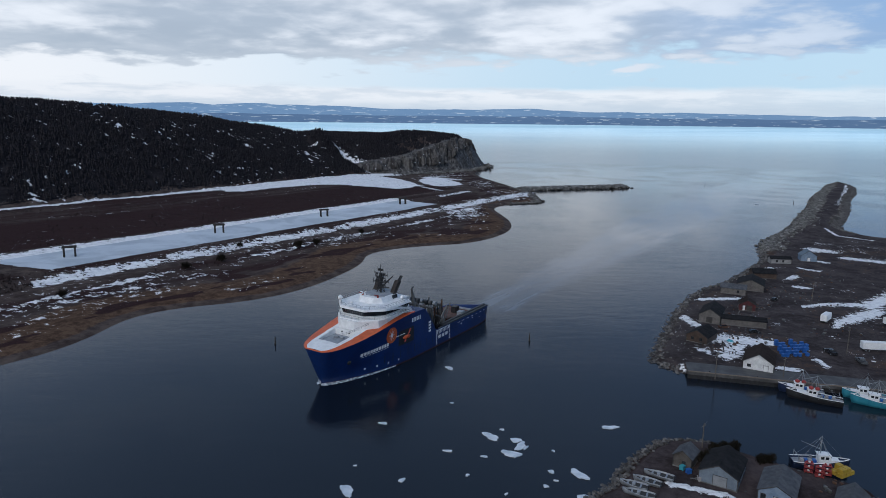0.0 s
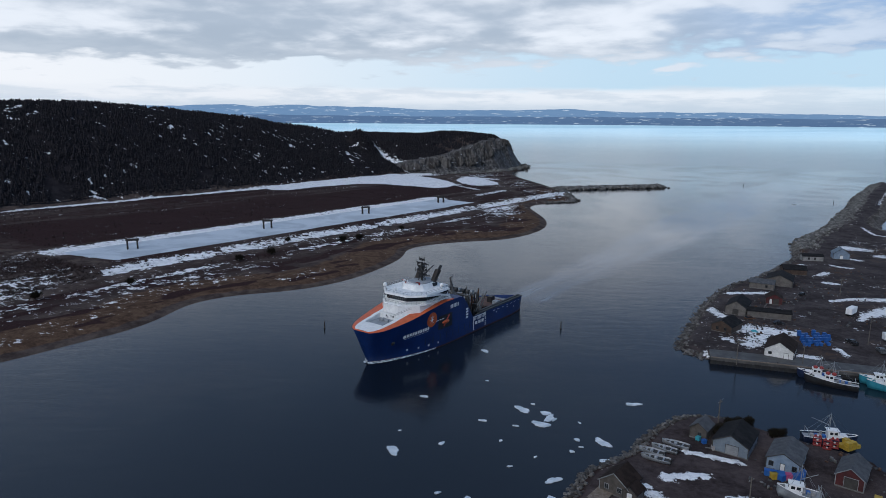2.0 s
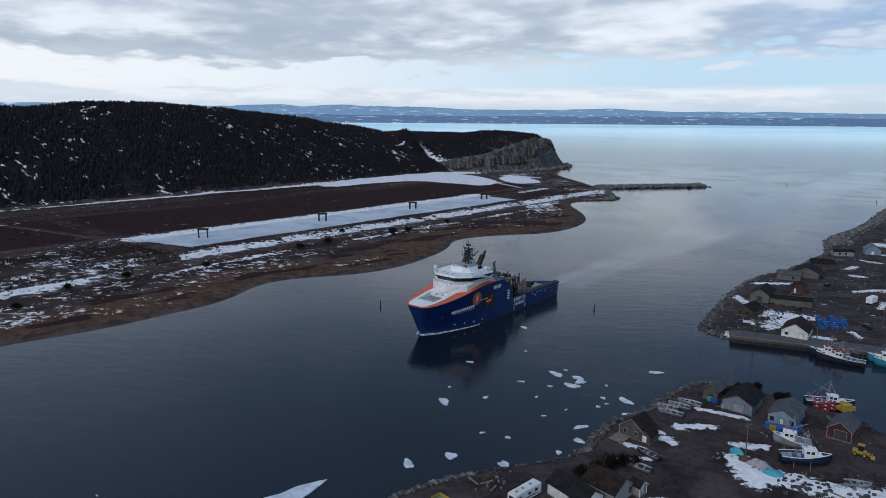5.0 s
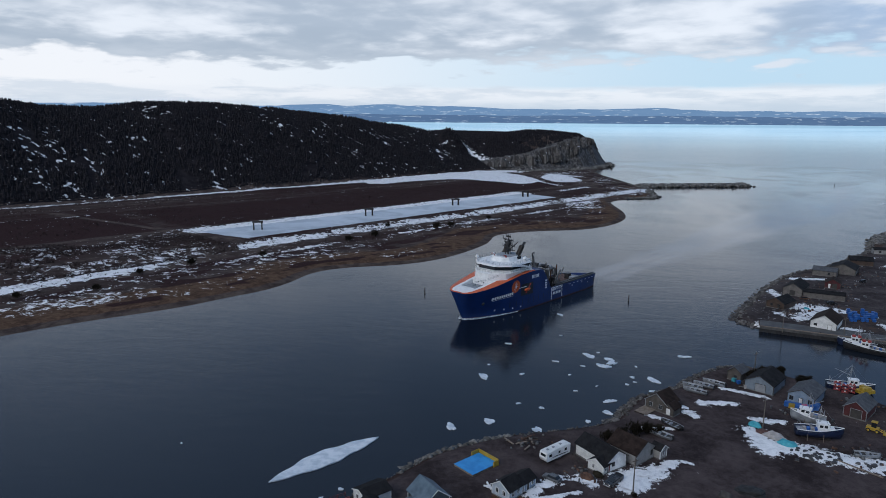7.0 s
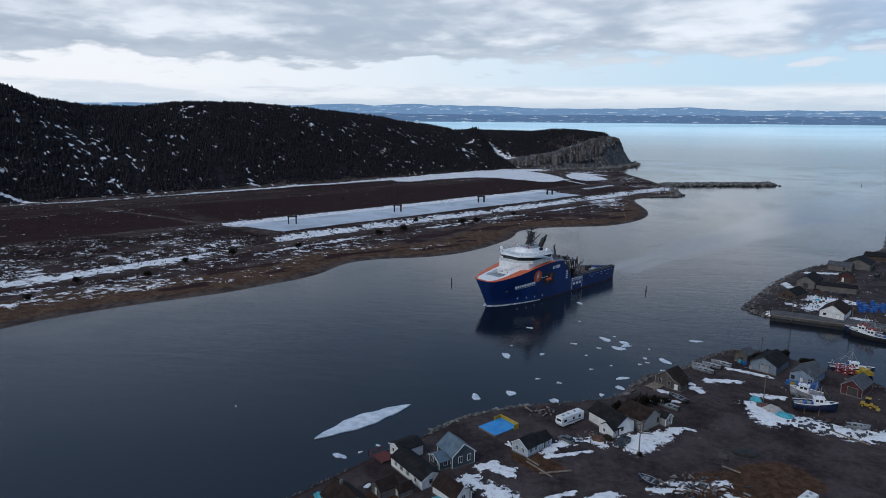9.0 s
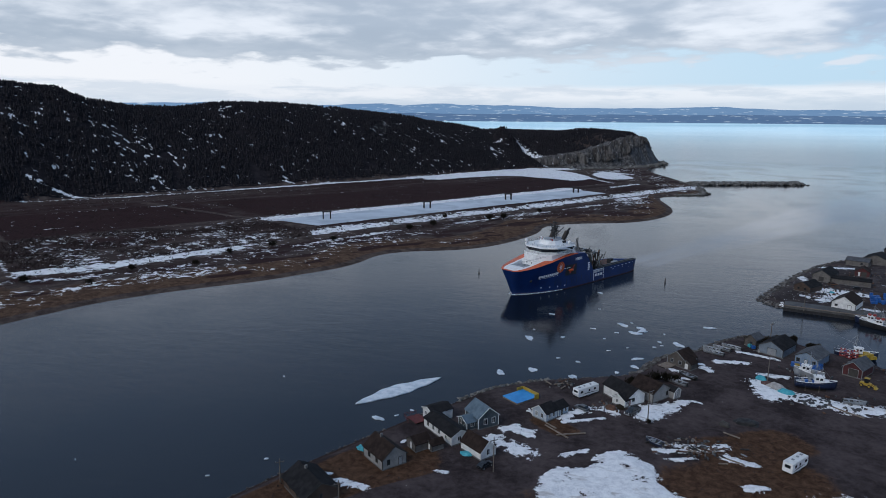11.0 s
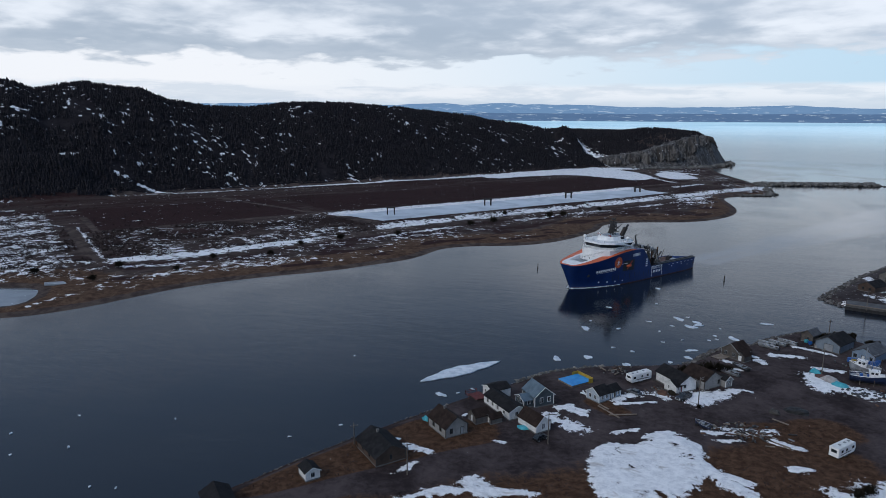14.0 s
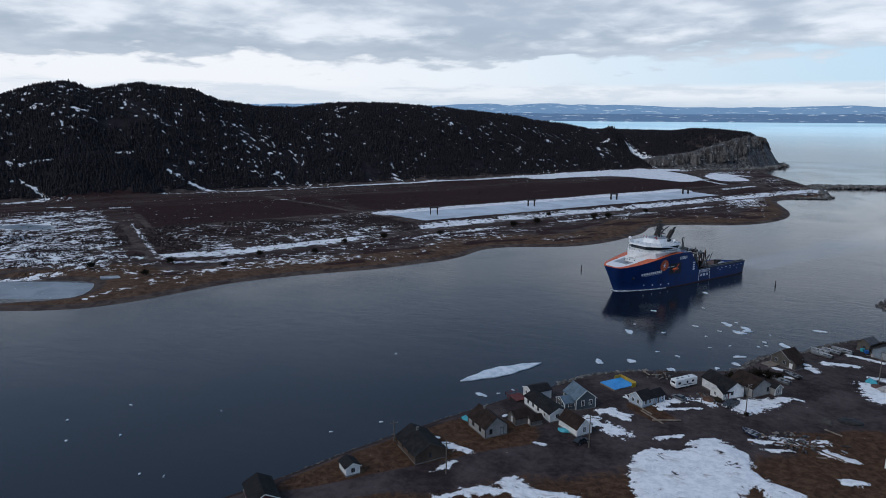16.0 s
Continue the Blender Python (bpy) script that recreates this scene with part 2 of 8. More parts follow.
def water_material():
    m, k, b = shaded("water")
    p = place(k)
    flat = k.scaled(p, (1.0, 1.0, 0.0))
    broad = k.noise(flat, 0.007, 4.0, 0.6, 0.8)
    lane = k.noise(k.scaled(p, (0.012, 0.008, 0.0)), 1.0, 4.0, 0.6, 1.2)
    # the ship's wake: churned water along the channel, fading outwards
    sep = k.add("ShaderNodeSeparateXYZ", Vector=p)
    along_w = k.math("ADD", k.math("MULTIPLY", k.math("SUBTRACT", sep.outputs[0], -30.0), 0.55), k.math("MULTIPLY", k.math("SUBTRACT", sep.outputs[1], 280.0), 0.835))
    across = k.math("SUBTRACT", k.math("MULTIPLY", k.math("SUBTRACT", sep.outputs[0], -30.0), 0.835), k.math("MULTIPLY", k.math("SUBTRACT", sep.outputs[1], 280.0), 0.55))
    ragged = k.math("MULTIPLY", k.math("SUBTRACT", k.noise(flat, 0.03, 4.0, 0.6, 0.4), 0.5), 18.0)
    wide = k.math("MINIMUM", 36.0, k.math("ADD", 9.0, k.math("MULTIPLY", k.math("MAXIMUM", along_w, 0.0), 0.075)))
    drift = k.math("MINIMUM", 20.0, k.math("MULTIPLY", k.math("MAXIMUM", along_w, 0.0), 0.04))
    across = k.math("ADD", across, drift)
    off = k.math("DIVIDE", k.math("ABSOLUTE", k.math("ADD", across, ragged)), wide)
    wake = k.math("MULTIPLY", k.span(off, 1.15, 0.70), k.math("MULTIPLY", k.span(along_w, -4.0, 14.0), k.span(along_w, 1000.0, 250.0, 0.35, 1.0)))
    lie = k.add("ShaderNodeCombineXYZ", X=k.math("MULTIPLY", along_w, 0.012), Y=k.math("MULTIPLY", across, 0.13), Z=0.0).outputs[0]
    streak = k.span(k.noise(lie, 1.0, 5.0, 0.65, 0.35), 0.36, 0.66)
    wake = k.math("MULTIPLY", wake, k.math("ADD", 0.35, k.math("MULTIPLY", streak, 0.65)))
    col = k.mix(broad, (0.0060, 0.0098, 0.0165), (0.0092, 0.0142, 0.0225))
    # paler base paints the wake's sky sheen, besides its churned bubbles
    col = k.mix(k.math("MULTIPLY", wake, 0.36), col, (0.20, 0.255, 0.33))
    k.tree.links.new(col, b.inputs["Base Color"])
    b.inputs["IOR"].default_value = 1.33
    patch = k.math("ADD", k.math("MULTIPLY", broad, 0.5), k.math("MULTIPLY", lane, 0.5))
    k.put(b, "Roughness", k.math("MULTIPLY", k.span(patch, 0.42, 0.58, 0.07, 0.16), k.math("SUBTRACT", 1.0, k.math("MULTIPLY", wake, 0.55))))
    rough_near = b.inputs["Roughness"].links[0].from_socket
    ripple = k.noise(flat, 1.3, 4.0, 0.65, 0.8)
    chop = k.noise(k.scaled(p, (0.30, 0.34, 0.0)), 1.0, 4.0, 0.6, 0.9)
    swell = k.noise(k.scaled(p, (0.055, 0.16, 0.0)), 1.0, 4.0, 0.6, 0.5)
    h = k.math("ADD", k.math("ADD", k.math("MULTIPLY", ripple, 0.35), k.math("MULTIPLY", chop, 0.55)), k.math("MULTIPLY", swell, 1.1))
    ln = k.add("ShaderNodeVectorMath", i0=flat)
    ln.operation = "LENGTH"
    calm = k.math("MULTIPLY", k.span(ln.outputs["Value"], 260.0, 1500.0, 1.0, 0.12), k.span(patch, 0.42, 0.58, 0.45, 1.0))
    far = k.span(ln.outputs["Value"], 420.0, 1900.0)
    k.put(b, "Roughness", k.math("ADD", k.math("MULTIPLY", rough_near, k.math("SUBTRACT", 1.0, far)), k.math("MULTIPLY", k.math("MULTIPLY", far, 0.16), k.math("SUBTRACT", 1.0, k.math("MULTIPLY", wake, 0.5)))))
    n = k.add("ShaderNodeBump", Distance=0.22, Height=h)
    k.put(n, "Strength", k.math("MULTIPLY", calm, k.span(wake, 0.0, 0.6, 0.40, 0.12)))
    k.tree.links.new(n.outputs[0], b.inputs["Normal"])
    return m


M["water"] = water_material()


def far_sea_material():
    """The open bay far out, part of the distant backdrop: its pale sky sheen is painted as emission."""
    m, k, b = shaded("far_sea_glow")
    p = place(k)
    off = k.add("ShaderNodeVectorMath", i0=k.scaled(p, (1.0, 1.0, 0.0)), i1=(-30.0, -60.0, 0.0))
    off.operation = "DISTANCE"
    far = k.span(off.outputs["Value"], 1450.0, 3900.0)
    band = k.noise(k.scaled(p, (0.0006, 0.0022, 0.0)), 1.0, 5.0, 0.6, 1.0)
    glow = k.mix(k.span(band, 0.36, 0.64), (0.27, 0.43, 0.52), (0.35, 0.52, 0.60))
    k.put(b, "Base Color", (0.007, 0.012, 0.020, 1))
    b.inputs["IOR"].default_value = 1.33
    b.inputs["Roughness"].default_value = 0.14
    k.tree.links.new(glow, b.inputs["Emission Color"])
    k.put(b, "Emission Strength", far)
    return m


M["far_sea_glow"] = far_sea_material()


def land_material(name, soil_a, soil_b, grass_a, grass_b, dark, snow_noise=0.35, fine=1.6):
    """Ground cover. The attribute cover holds snow, grass and bog as smooth fields; noise breaks their edges."""
    m, k, b = shaded(name)
    p = place(k)
    at = k.tree.nodes.new("ShaderNodeAttribute")
    at.attribute_name = "cover"
    sep = k.add("ShaderNodeSeparateColor", Color=at.outputs["Color"])
    n1, n2, n3 = k.noise(p, 0.09, 5.0, 0.6, 0.3), k.noise(p, fine * 0.35, 6.0, 0.65, 0.4), k.noise(p, fine * 2.2, 4.0, 0.65)
    mixn = k.math("ADD", k.math("MULTIPLY", n2, 0.6), k.math("MULTIPLY", n3, 0.4))
    soil = k.mix(k.span(k.math("ADD", k.math("MULTIPLY", n1, 0.5), k.math("MULTIPLY", mixn, 0.5)), 0.38, 0.62), soil_a, soil_b)
    grass = k.mix(k.span(mixn, 0.36, 0.64), grass_a, grass_b)
    wild = k.math("SUBTRACT", k.math("ADD", k.math("MULTIPLY", n1, 0.5), k.math("MULTIPLY", mixn, 0.5)), 0.5)
    g = k.span(k.math("ADD", sep.outputs[1], k.math("MULTIPLY", wild, 1.6)), 0.38, 0.62)
    col = k.mix(g, soil, grass)
    d = k.span(k.math("ADD", sep.outputs[2], k.math("MULTIPLY", wild, 1.4)), 0.38, 0.62)
    col = k.mix(d, col, k.mix(k.span(n3, 0.35, 0.65), dark, tuple(c * 1.9 for c in dark)))
    sw = k.math("ADD", k.math("MULTIPLY", k.math("SUBTRACT", n2, 0.5), snow_noise * 4.2), k.math("MULTIPLY", k.math("SUBTRACT", n3, 0.5), 1.6 * snow_noise))
    sw = k.math("ADD", sw, k.math("MULTIPLY", k.math("SUBTRACT", n1, 0.5), snow_noise * 1.8))
    s = k.span(k.math("ADD", sep.outputs[0], sw), 0.47, 0.55)
    snow = k.mix(k.span(k.math("ADD", k.math("MULTIPLY", n2, 0.6), k.math("MULTIPLY", n3, 0.4)), 0.36, 0.60), (0.66, 0.66, 0.67), (0.90, 0.89, 0.88))
    soiled = k.noise(k.scaled(p, (0.16, 0.34, 0.2)), 1.0, 5.0, 0.6, 0.8)
    snow = k.mix(k.span(soiled, 0.55, 0.72, 0.0, 0.55), snow, (0.30, 0.25, 0.215))
    col = k.mix(s, col, snow)
    k.tree.links.new(col, b.inputs["Base Color"])
    b.inputs["Roughness"].default_value = 0.95
    b.inputs["Specular IOR Level"].default_value = 0.04
    bumped(k, b, k.math("ADD", k.math("MULTIPLY", mixn, 1.0), k.math("MULTIPLY", s, 0.25)), 0.7, 0.35)
    return m


M["village_ground"] = land_material("village_ground", (0.029, 0.022, 0.022), (0.087, 0.068, 0.066), (0.038, 0.020, 0.013), (0.112, 0.064, 0.039), (0.026, 0.016, 0.014), 0.38)
M["harbour_ground"] = land_material("harbour_ground", (0.032, 0.026, 0.026), (0.091, 0.076, 0.074), (0.038, 0.021, 0.014), (0.100, 0.060, 0.038), (0.024, 0.016, 0.015), 0.38)
M["spit_ground"] = land_material("spit_ground", (0.040, 0.029, 0.026), (0.112, 0.086, 0.074), (0.050, 0.029, 0.020), (0.136, 0.085, 0.055), (0.024, 0.0130, 0.0125), 0.44, 0.8)
M["hill_ground"] = land_material("hill_ground", (0.012, 0.011, 0.013), (0.030, 0.026, 0.028), (0.014, 0.012, 0.013), (0.030, 0.026, 0.027), (0.010, 0.008, 0.009), 0.46, 0.55)


def rock_material(name, a, bcol, scale, turf_crevice=0.0):
    m, k, b = shaded(name)
    p = place(k)
    cols = k.noise(k.scaled(p, (0.28, 0.28, 0.035)), 1.0, 5.0, 0.65, 0.3)
    fine = k.noise(p, scale, 5.0, 0.65)
    isl = k.add("ShaderNodeNewGeometry").outputs["Random Per Island"]
    f = k.math("ADD", k.math("MULTIPLY", cols, 0.6), k.math("MULTIPLY", fine, 0.4))
    # on the cliff a harder contrast paints the shade of vertical crevices
    col = k.mix(k.span(f, 0.36 + 0.05 * turf_crevice, 0.64 - 0.05 * turf_crevice), a, bcol)
    if turf_crevice:
        cleft = k.span(k.noise(k.scaled(p, (0.11, 0.11, 0.012)), 1.0, 4.0, 0.6, 0.5), 0.50, 0.60)
        col = k.mix(k.math("MULTIPLY", cleft, 0.62 * turf_crevice), col, (0.035, 0.026, 0.022))
    col = k.mix(k.math("MULTIPLY", isl, 0.5 if turf_crevice else 0.85), col, tuple(c * 0.4 for c in a))
    if turf_crevice:
        fleck = k.noise(k.scaled(p, (0.16, 0.16, 0.42)), 1.0, 5.0, 0.6, 0.3)
        col = k.mix(k.span(fleck, 0.655, 0.69, 0.0, 0.8), col, (0.70, 0.72, 0.75))
    k.tree.links.new(col, b.inputs["Base Color"])
    b.inputs["Roughness"].default_value = 0.9
    bumped(k, b, f, 0.8, 0.8)
    return m


M["cliff"] = rock_material("cliff_rock", (0.024, 0.023, 0.024), (0.185, 0.172, 0.160), 0.25, 1.0)
M["shore_stone"] = rock_material("shore_stone", (0.050, 0.044, 0.040), (0.22, 0.205, 0.19), 1.6)
M["riprap"] = rock_material("riprap_rock", (0.080, 0.076, 0.068), (0.30, 0.285, 0.262), 1.2)


def leaf_material(name, a, bcol):
    m, k, b = shaded(name)
    g = k.add("ShaderNodeNewGeometry")
    n = k.noise(g.outputs["Position"], 0.7, 3.0, 0.6)
    col = k.mix(g.outputs["Random Per Island"], a, bcol)
    col = k.mix(k.math("MULTIPLY", n, 0.5), col, tuple(c * 0.5 for c in a))
    k.tree.links.new(col, b.inputs["Base Color"])
    b.inputs["Roughness"].default_value = 0.9
    b.inputs["Specular IOR Level"].default_value = 0.03
    return m


M["conifer"] = leaf_material("conifer_needles", (0.017, 0.016, 0.019), (0.047, 0.043, 0.046))
M["scrub"] = leaf_material("bare_scrub", (0.036, 0.026, 0.025), (0.092, 0.070, 0.064))
M["bush"] = leaf_material("dark_bush", (0.018, 0.016, 0.012), (0.04, 0.034, 0.024))


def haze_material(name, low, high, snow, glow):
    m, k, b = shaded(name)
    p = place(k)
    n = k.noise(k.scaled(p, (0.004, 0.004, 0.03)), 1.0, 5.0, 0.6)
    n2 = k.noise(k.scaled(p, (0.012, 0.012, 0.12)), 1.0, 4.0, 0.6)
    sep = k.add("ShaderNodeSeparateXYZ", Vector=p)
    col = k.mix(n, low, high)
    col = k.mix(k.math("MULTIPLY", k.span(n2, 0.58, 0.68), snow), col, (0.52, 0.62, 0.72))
    # distance haze is painted in: the hills emit blue over a black base
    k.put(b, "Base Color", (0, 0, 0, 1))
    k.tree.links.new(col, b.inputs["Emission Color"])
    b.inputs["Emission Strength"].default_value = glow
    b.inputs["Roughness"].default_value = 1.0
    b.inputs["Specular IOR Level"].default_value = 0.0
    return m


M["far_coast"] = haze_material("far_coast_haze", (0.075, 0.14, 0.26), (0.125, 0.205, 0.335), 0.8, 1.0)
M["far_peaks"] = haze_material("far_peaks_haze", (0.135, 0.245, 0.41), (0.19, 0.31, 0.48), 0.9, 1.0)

# ---------------------------------------------------------------- mesh helpers


def mesh_of(name, verts, faces, mat, smooth=False):
    me = bpy.data.meshes.new(name)
    me.from_pydata([tuple(v) for v in verts], [], [tuple(f) for f in faces])
    me.materials.append(mat)
    if smooth:
        me.polygons.foreach_set("use_smooth", [True] * len(me.polygons))
    me.update()
    return me


def part(name, bm, material, parent=None, label="", smooth=False):
    me = bpy.data.meshes.new(name)
    bmesh.ops.recalc_face_normals(bm, faces=bm.faces[:])
    bm.to_mesh(me)
    bm.free()
    me.materials.append(material)
    if smooth:
        me.polygons.foreach_set("use_smooth", [True] * len(me.polygons))
    ob = new(name, me)
    if parent is not None:
        ob.parent = parent
    if label:
        ob["label"] = label
    return ob


def thing(name, m, label, category, group="", kind=""):
    ob = new(name)
    ob.empty_display_size = 0.5
    ob.matrix_world = m
    return tagged(ob, label, category, group, kind)


def add_box(bm, x0, x1, y0, y1, z0, z1, m=None):
    vs = [bm.verts.new((x, y, z)) for z in (z0, z1) for y in (y0, y1) for x in (x0, x1)]
    for f in ((0, 2, 3, 1), (4, 5, 7, 6), (0, 1, 5, 4), (2, 6, 7, 3), (0, 4, 6, 2), (1, 3, 7, 5)):
        bm.faces.new([vs[i] for i in f])
    if m is not None:
        for v in vs:
            v.co = m @ v.co
    return vs


def box(x0, x1, y0, y1, z0, z1, bevel=0.0, m=None):
    bm = bmesh.new()
    add_box(bm, x0, x1, y0, y1, z0, z1, m)
    if bevel:
        bmesh.ops.bevel(bm, geom=bm.edges[:], offset=bevel, segments=1, affect="EDGES")
    return bm


def add_tube(bm, a, b, r0, r1=None, sides=8):
    a, b = Vector(a), Vector(b)
    r1 = r0 if r1 is None else r1
    q = (b - a).to_track_quat("Z", "Y")
    rings = []
    for c, r in ((a, r0), (b, r1)):
        rings.append([bm.verts.new(c + q @ Vector((r * math.cos(2 * math.pi * i / sides), r * math.sin(2 * math.pi * i / sides), 0))) for i in range(sides)])
    for i in range(sides):
        j = (i + 1) % sides
        bm.faces.new((rings[0][i], rings[0][j], rings[1][j], rings[1][i]))
    bm.faces.new(rings[0][::-1])
    bm.faces.new(rings[1])


def tube(a, b, r0, r1=None, sides=8):
    bm = bmesh.new()
    add_tube(bm, a, b, r0, r1, sides)
    return bm


def ball(c, r, squash=1.0, sub=2):
    bm = bmesh.new()
    bmesh.ops.create_icosphere(bm, subdivisions=sub, radius=r)
    for v in bm.verts:
        v.co = Vector((v.co.x, v.co.y, v.co.z * squash)) + Vector(c)
    return bm


def prism(outline, y0, y1):
    """Extrudes an outline of (x, z) from y0 to y1."""
    bm = bmesh.new()
    a = [bm.verts.new((x, y0, z)) for x, z in outline]
    b = [bm.verts.new((x, y1, z)) for x, z in outline]
    n = len(a)
    bm.faces.new(a)
    bm.faces.new(b[::-1])
    for i in range(n):
        j = (i + 1) % n
        bm.faces.new((a[i], b[i], b[j], a[j]))
    return bm


def slab(outline, z0, z1):
    """Extrudes an outline of (x, y) from z0 to z1."""
    bm = bmesh.new()
    a = [bm.verts.new((x, y, z0)) for x, y in outline]
    b = [bm.verts.new((x, y, z1)) for x, y in outline]
    n = len(a)
    bm.faces.new(a[::-1])
    bm.faces.new(b)
    for i in range(n):
        j = (i + 1) % n
        bm.faces.new((a[i], a[j], b[j], b[i]))
    return bm


# vectorised value noise
_table = np.random.RandomState(7).rand(256, 256)


def vnoise(x, y, octaves=4, gain=0.5):
    total, amp, norm = 0.0, 1.0, 0.0
    for o in range(octaves):
        xi, yi = np.floor(x).astype(int), np.floor(y).astype(int)
        fx, fy = x - xi, y - yi
        fx, fy = fx * fx * (3 - 2 * fx), fy * fy * (3 - 2 * fy)
        g = lambda a, b: _table[(xi + a + 17 * o) % 256, (yi + b + 31 * o) % 256]
        v = (g(0, 0) * (1 - fx) + g(1, 0) * fx) * (1 - fy) + (g(0, 1) * (1 - fx) + g(1, 1) * fx) * fy
        total, norm = total + amp * v, norm + amp
        x, y, amp = x * 2.03 + 11.3, y * 2.03 + 5.7, amp * gain
    return total / norm


def smooth(v, a, b):
    t = np.clip((v - a) / (b - a), 0, 1)
    return t * t * (3 - 2 * t)


def rounded(points, times=2, closed=True):
    """Corner-cutting of a coarse shoreline."""
    p = np.array(points, float)
    for _ in range(times):
        q = np.roll(p, -1, 0)
        p = np.stack([0.75 * p + 0.25 * q, 0.25 * p + 0.75 * q], 1).reshape(-1, 2)
    return p


def inside_distance(x, y, poly):
    """Signed distance to a closed outline, positive inside."""
    best = np.full(x.shape, 1e12)
    odd = np.zeros(x.shape, bool)
    a, b = poly, np.roll(poly, -1, 0)
    for (ax, ay), (bx, by) in zip(a, b):
        dx, dy = bx - ax, by - ay
        t = np.clip(((x - ax) * dx + (y - ay) * dy) / (dx * dx + dy * dy + 1e-9), 0, 1)
        best = np.minimum(best, (x - ax - t * dx) ** 2 + (y - ay - t * dy) ** 2)
        if ay != by:
            odd ^= ((ay > y) != (by > y)) & (x < (bx - ax) * (y - ay) / (by - ay) + ax)
    best = np.sqrt(best)
    return np.where(odd, best, -best)


def strokes(x, y, lines):
    """Field that is one inside rounded strokes (x0, y0, x1, y1, half width) and falls off outside."""
    out = np.zeros(x.shape)
    for ax, ay, bx, by, w in lines:
        dx, dy = bx - ax, by - ay
        t = np.clip(((x - ax) * dx + (y - ay) * dy) / (dx * dx + dy * dy + 1e-9), 0, 1)
        d = np.hypot(x - ax - t * dx, y - ay - t * dy)
        out = np.maximum(out, 1.0 - 0.5 * d / w)
    return np.clip(out, 0, 1)


def grid_land(name, xs, ys, height, cover, keep, mat, label, to_world=None):
    """A sheet of ground over a rectangular net; cells outside keep are left away."""
    X, Y = np.meshgrid(xs, ys, indexing="ij")
    WX, WY = to_world(X, Y) if to_world else (X, Y)
    Z = height(WX, WY, X, Y)
    C = cover(WX, WY, X, Y, Z)
    K = keep(WX, WY, X, Y, Z)
    nx, ny = X.shape
    idx = np.arange(nx * ny).reshape(nx, ny)
    cell = (K[:-1, :-1] | K[1:, :-1] | K[1:, 1:] | K[:-1, 1:])
    f = np.stack([idx[:-1, :-1], idx[1:, :-1], idx[1:, 1:], idx[:-1, 1:]], -1)[cell]
    used = np.unique(f)
    remap = np.full(nx * ny, -1)
    remap[used] = np.arange(len(used))
    co = np.stack([WX, WY, Z], -1).reshape(-1, 3)[used]
    fa = remap[f]
    me = bpy.data.meshes.new(name)
    me.from_pydata(co.tolist(), [], fa.tolist())
    col = me.color_attributes.new("cover", "FLOAT_COLOR", "POINT")
    rgba = np.ones((len(used), 4), np.float32)
    for i in range(3):
        rgba[:, i] = C[i].reshape(-1)[used]
    col.data.foreach_set("color", rgba.ravel())
    me.polygons.foreach_set("use_smooth", [True] * len(me.polygons))
    me.materials.append(mat)
    me.update()
    ob = new(name, me)
    return tagged(ob, label, "ground", kind="structure")


def scatter_mesh(name, unit_v, unit_f, pos, size, spin, mat, label, category, stretch=None):
    """Joins many small copies of a unit shape into one object of kind stuff."""
    n, uv, uf = len(pos), np.array(unit_v, float), np.array(unit_f)
    c, s = np.cos(spin)[:, None], np.sin(spin)[:, None]
    sz = np.array(size).reshape(n, -1)
    sx, sy, szz = (sz[:, :1],) * 3 if sz.shape[1] == 1 else (sz[:, :1], sz[:, 1:2], sz[:, 2:3])
    lx, ly = uv[None, :, 0] * sx, uv[None, :, 1] * sy
    co = np.stack([lx * c - ly * s + pos[:, :1], lx * s + ly * c + pos[:, 1:2], uv[None, :, 2] * szz + pos[:, 2:3]], -1).reshape(-1, 3)
    fa = (uf[None] + (np.arange(n) * len(uv))[:, None, None]).reshape(-1, uf.shape[1])
    me = bpy.data.meshes.new(name)
    me.vertices.add(len(co))
    me.vertices.foreach_set("co", co.ravel())
    k = uf.shape[1]
    me.loops.add(len(fa) * k)
    me.loops.foreach_set("vertex_index", fa.ravel())
    me.polygons.add(len(fa))
    me.polygons.foreach_set("loop_start", np.arange(len(fa)) * k)
    me.update(calc_edges=True)
    me.validate()
    me.materials.append(mat)
    return tagged(new(name, me), label, category, kind="stuff")


def rock_unit(seed):
    rs = np.random.RandomState(seed)
    bm = bmesh.new()
    bmesh.ops.create_icosphere(bm, subdivisions=1, radius=0.5)
    v = [np.array(x.co) * (0.75 + 0.5 * rs.rand()) for x in bm.verts]
    f = [[x.index for x in y.verts] for y in bm.faces]
    bm.free()
    return v, f


# ---------------------------------------------------------------- water and far coast
CX, CY = -30.0, -60.0


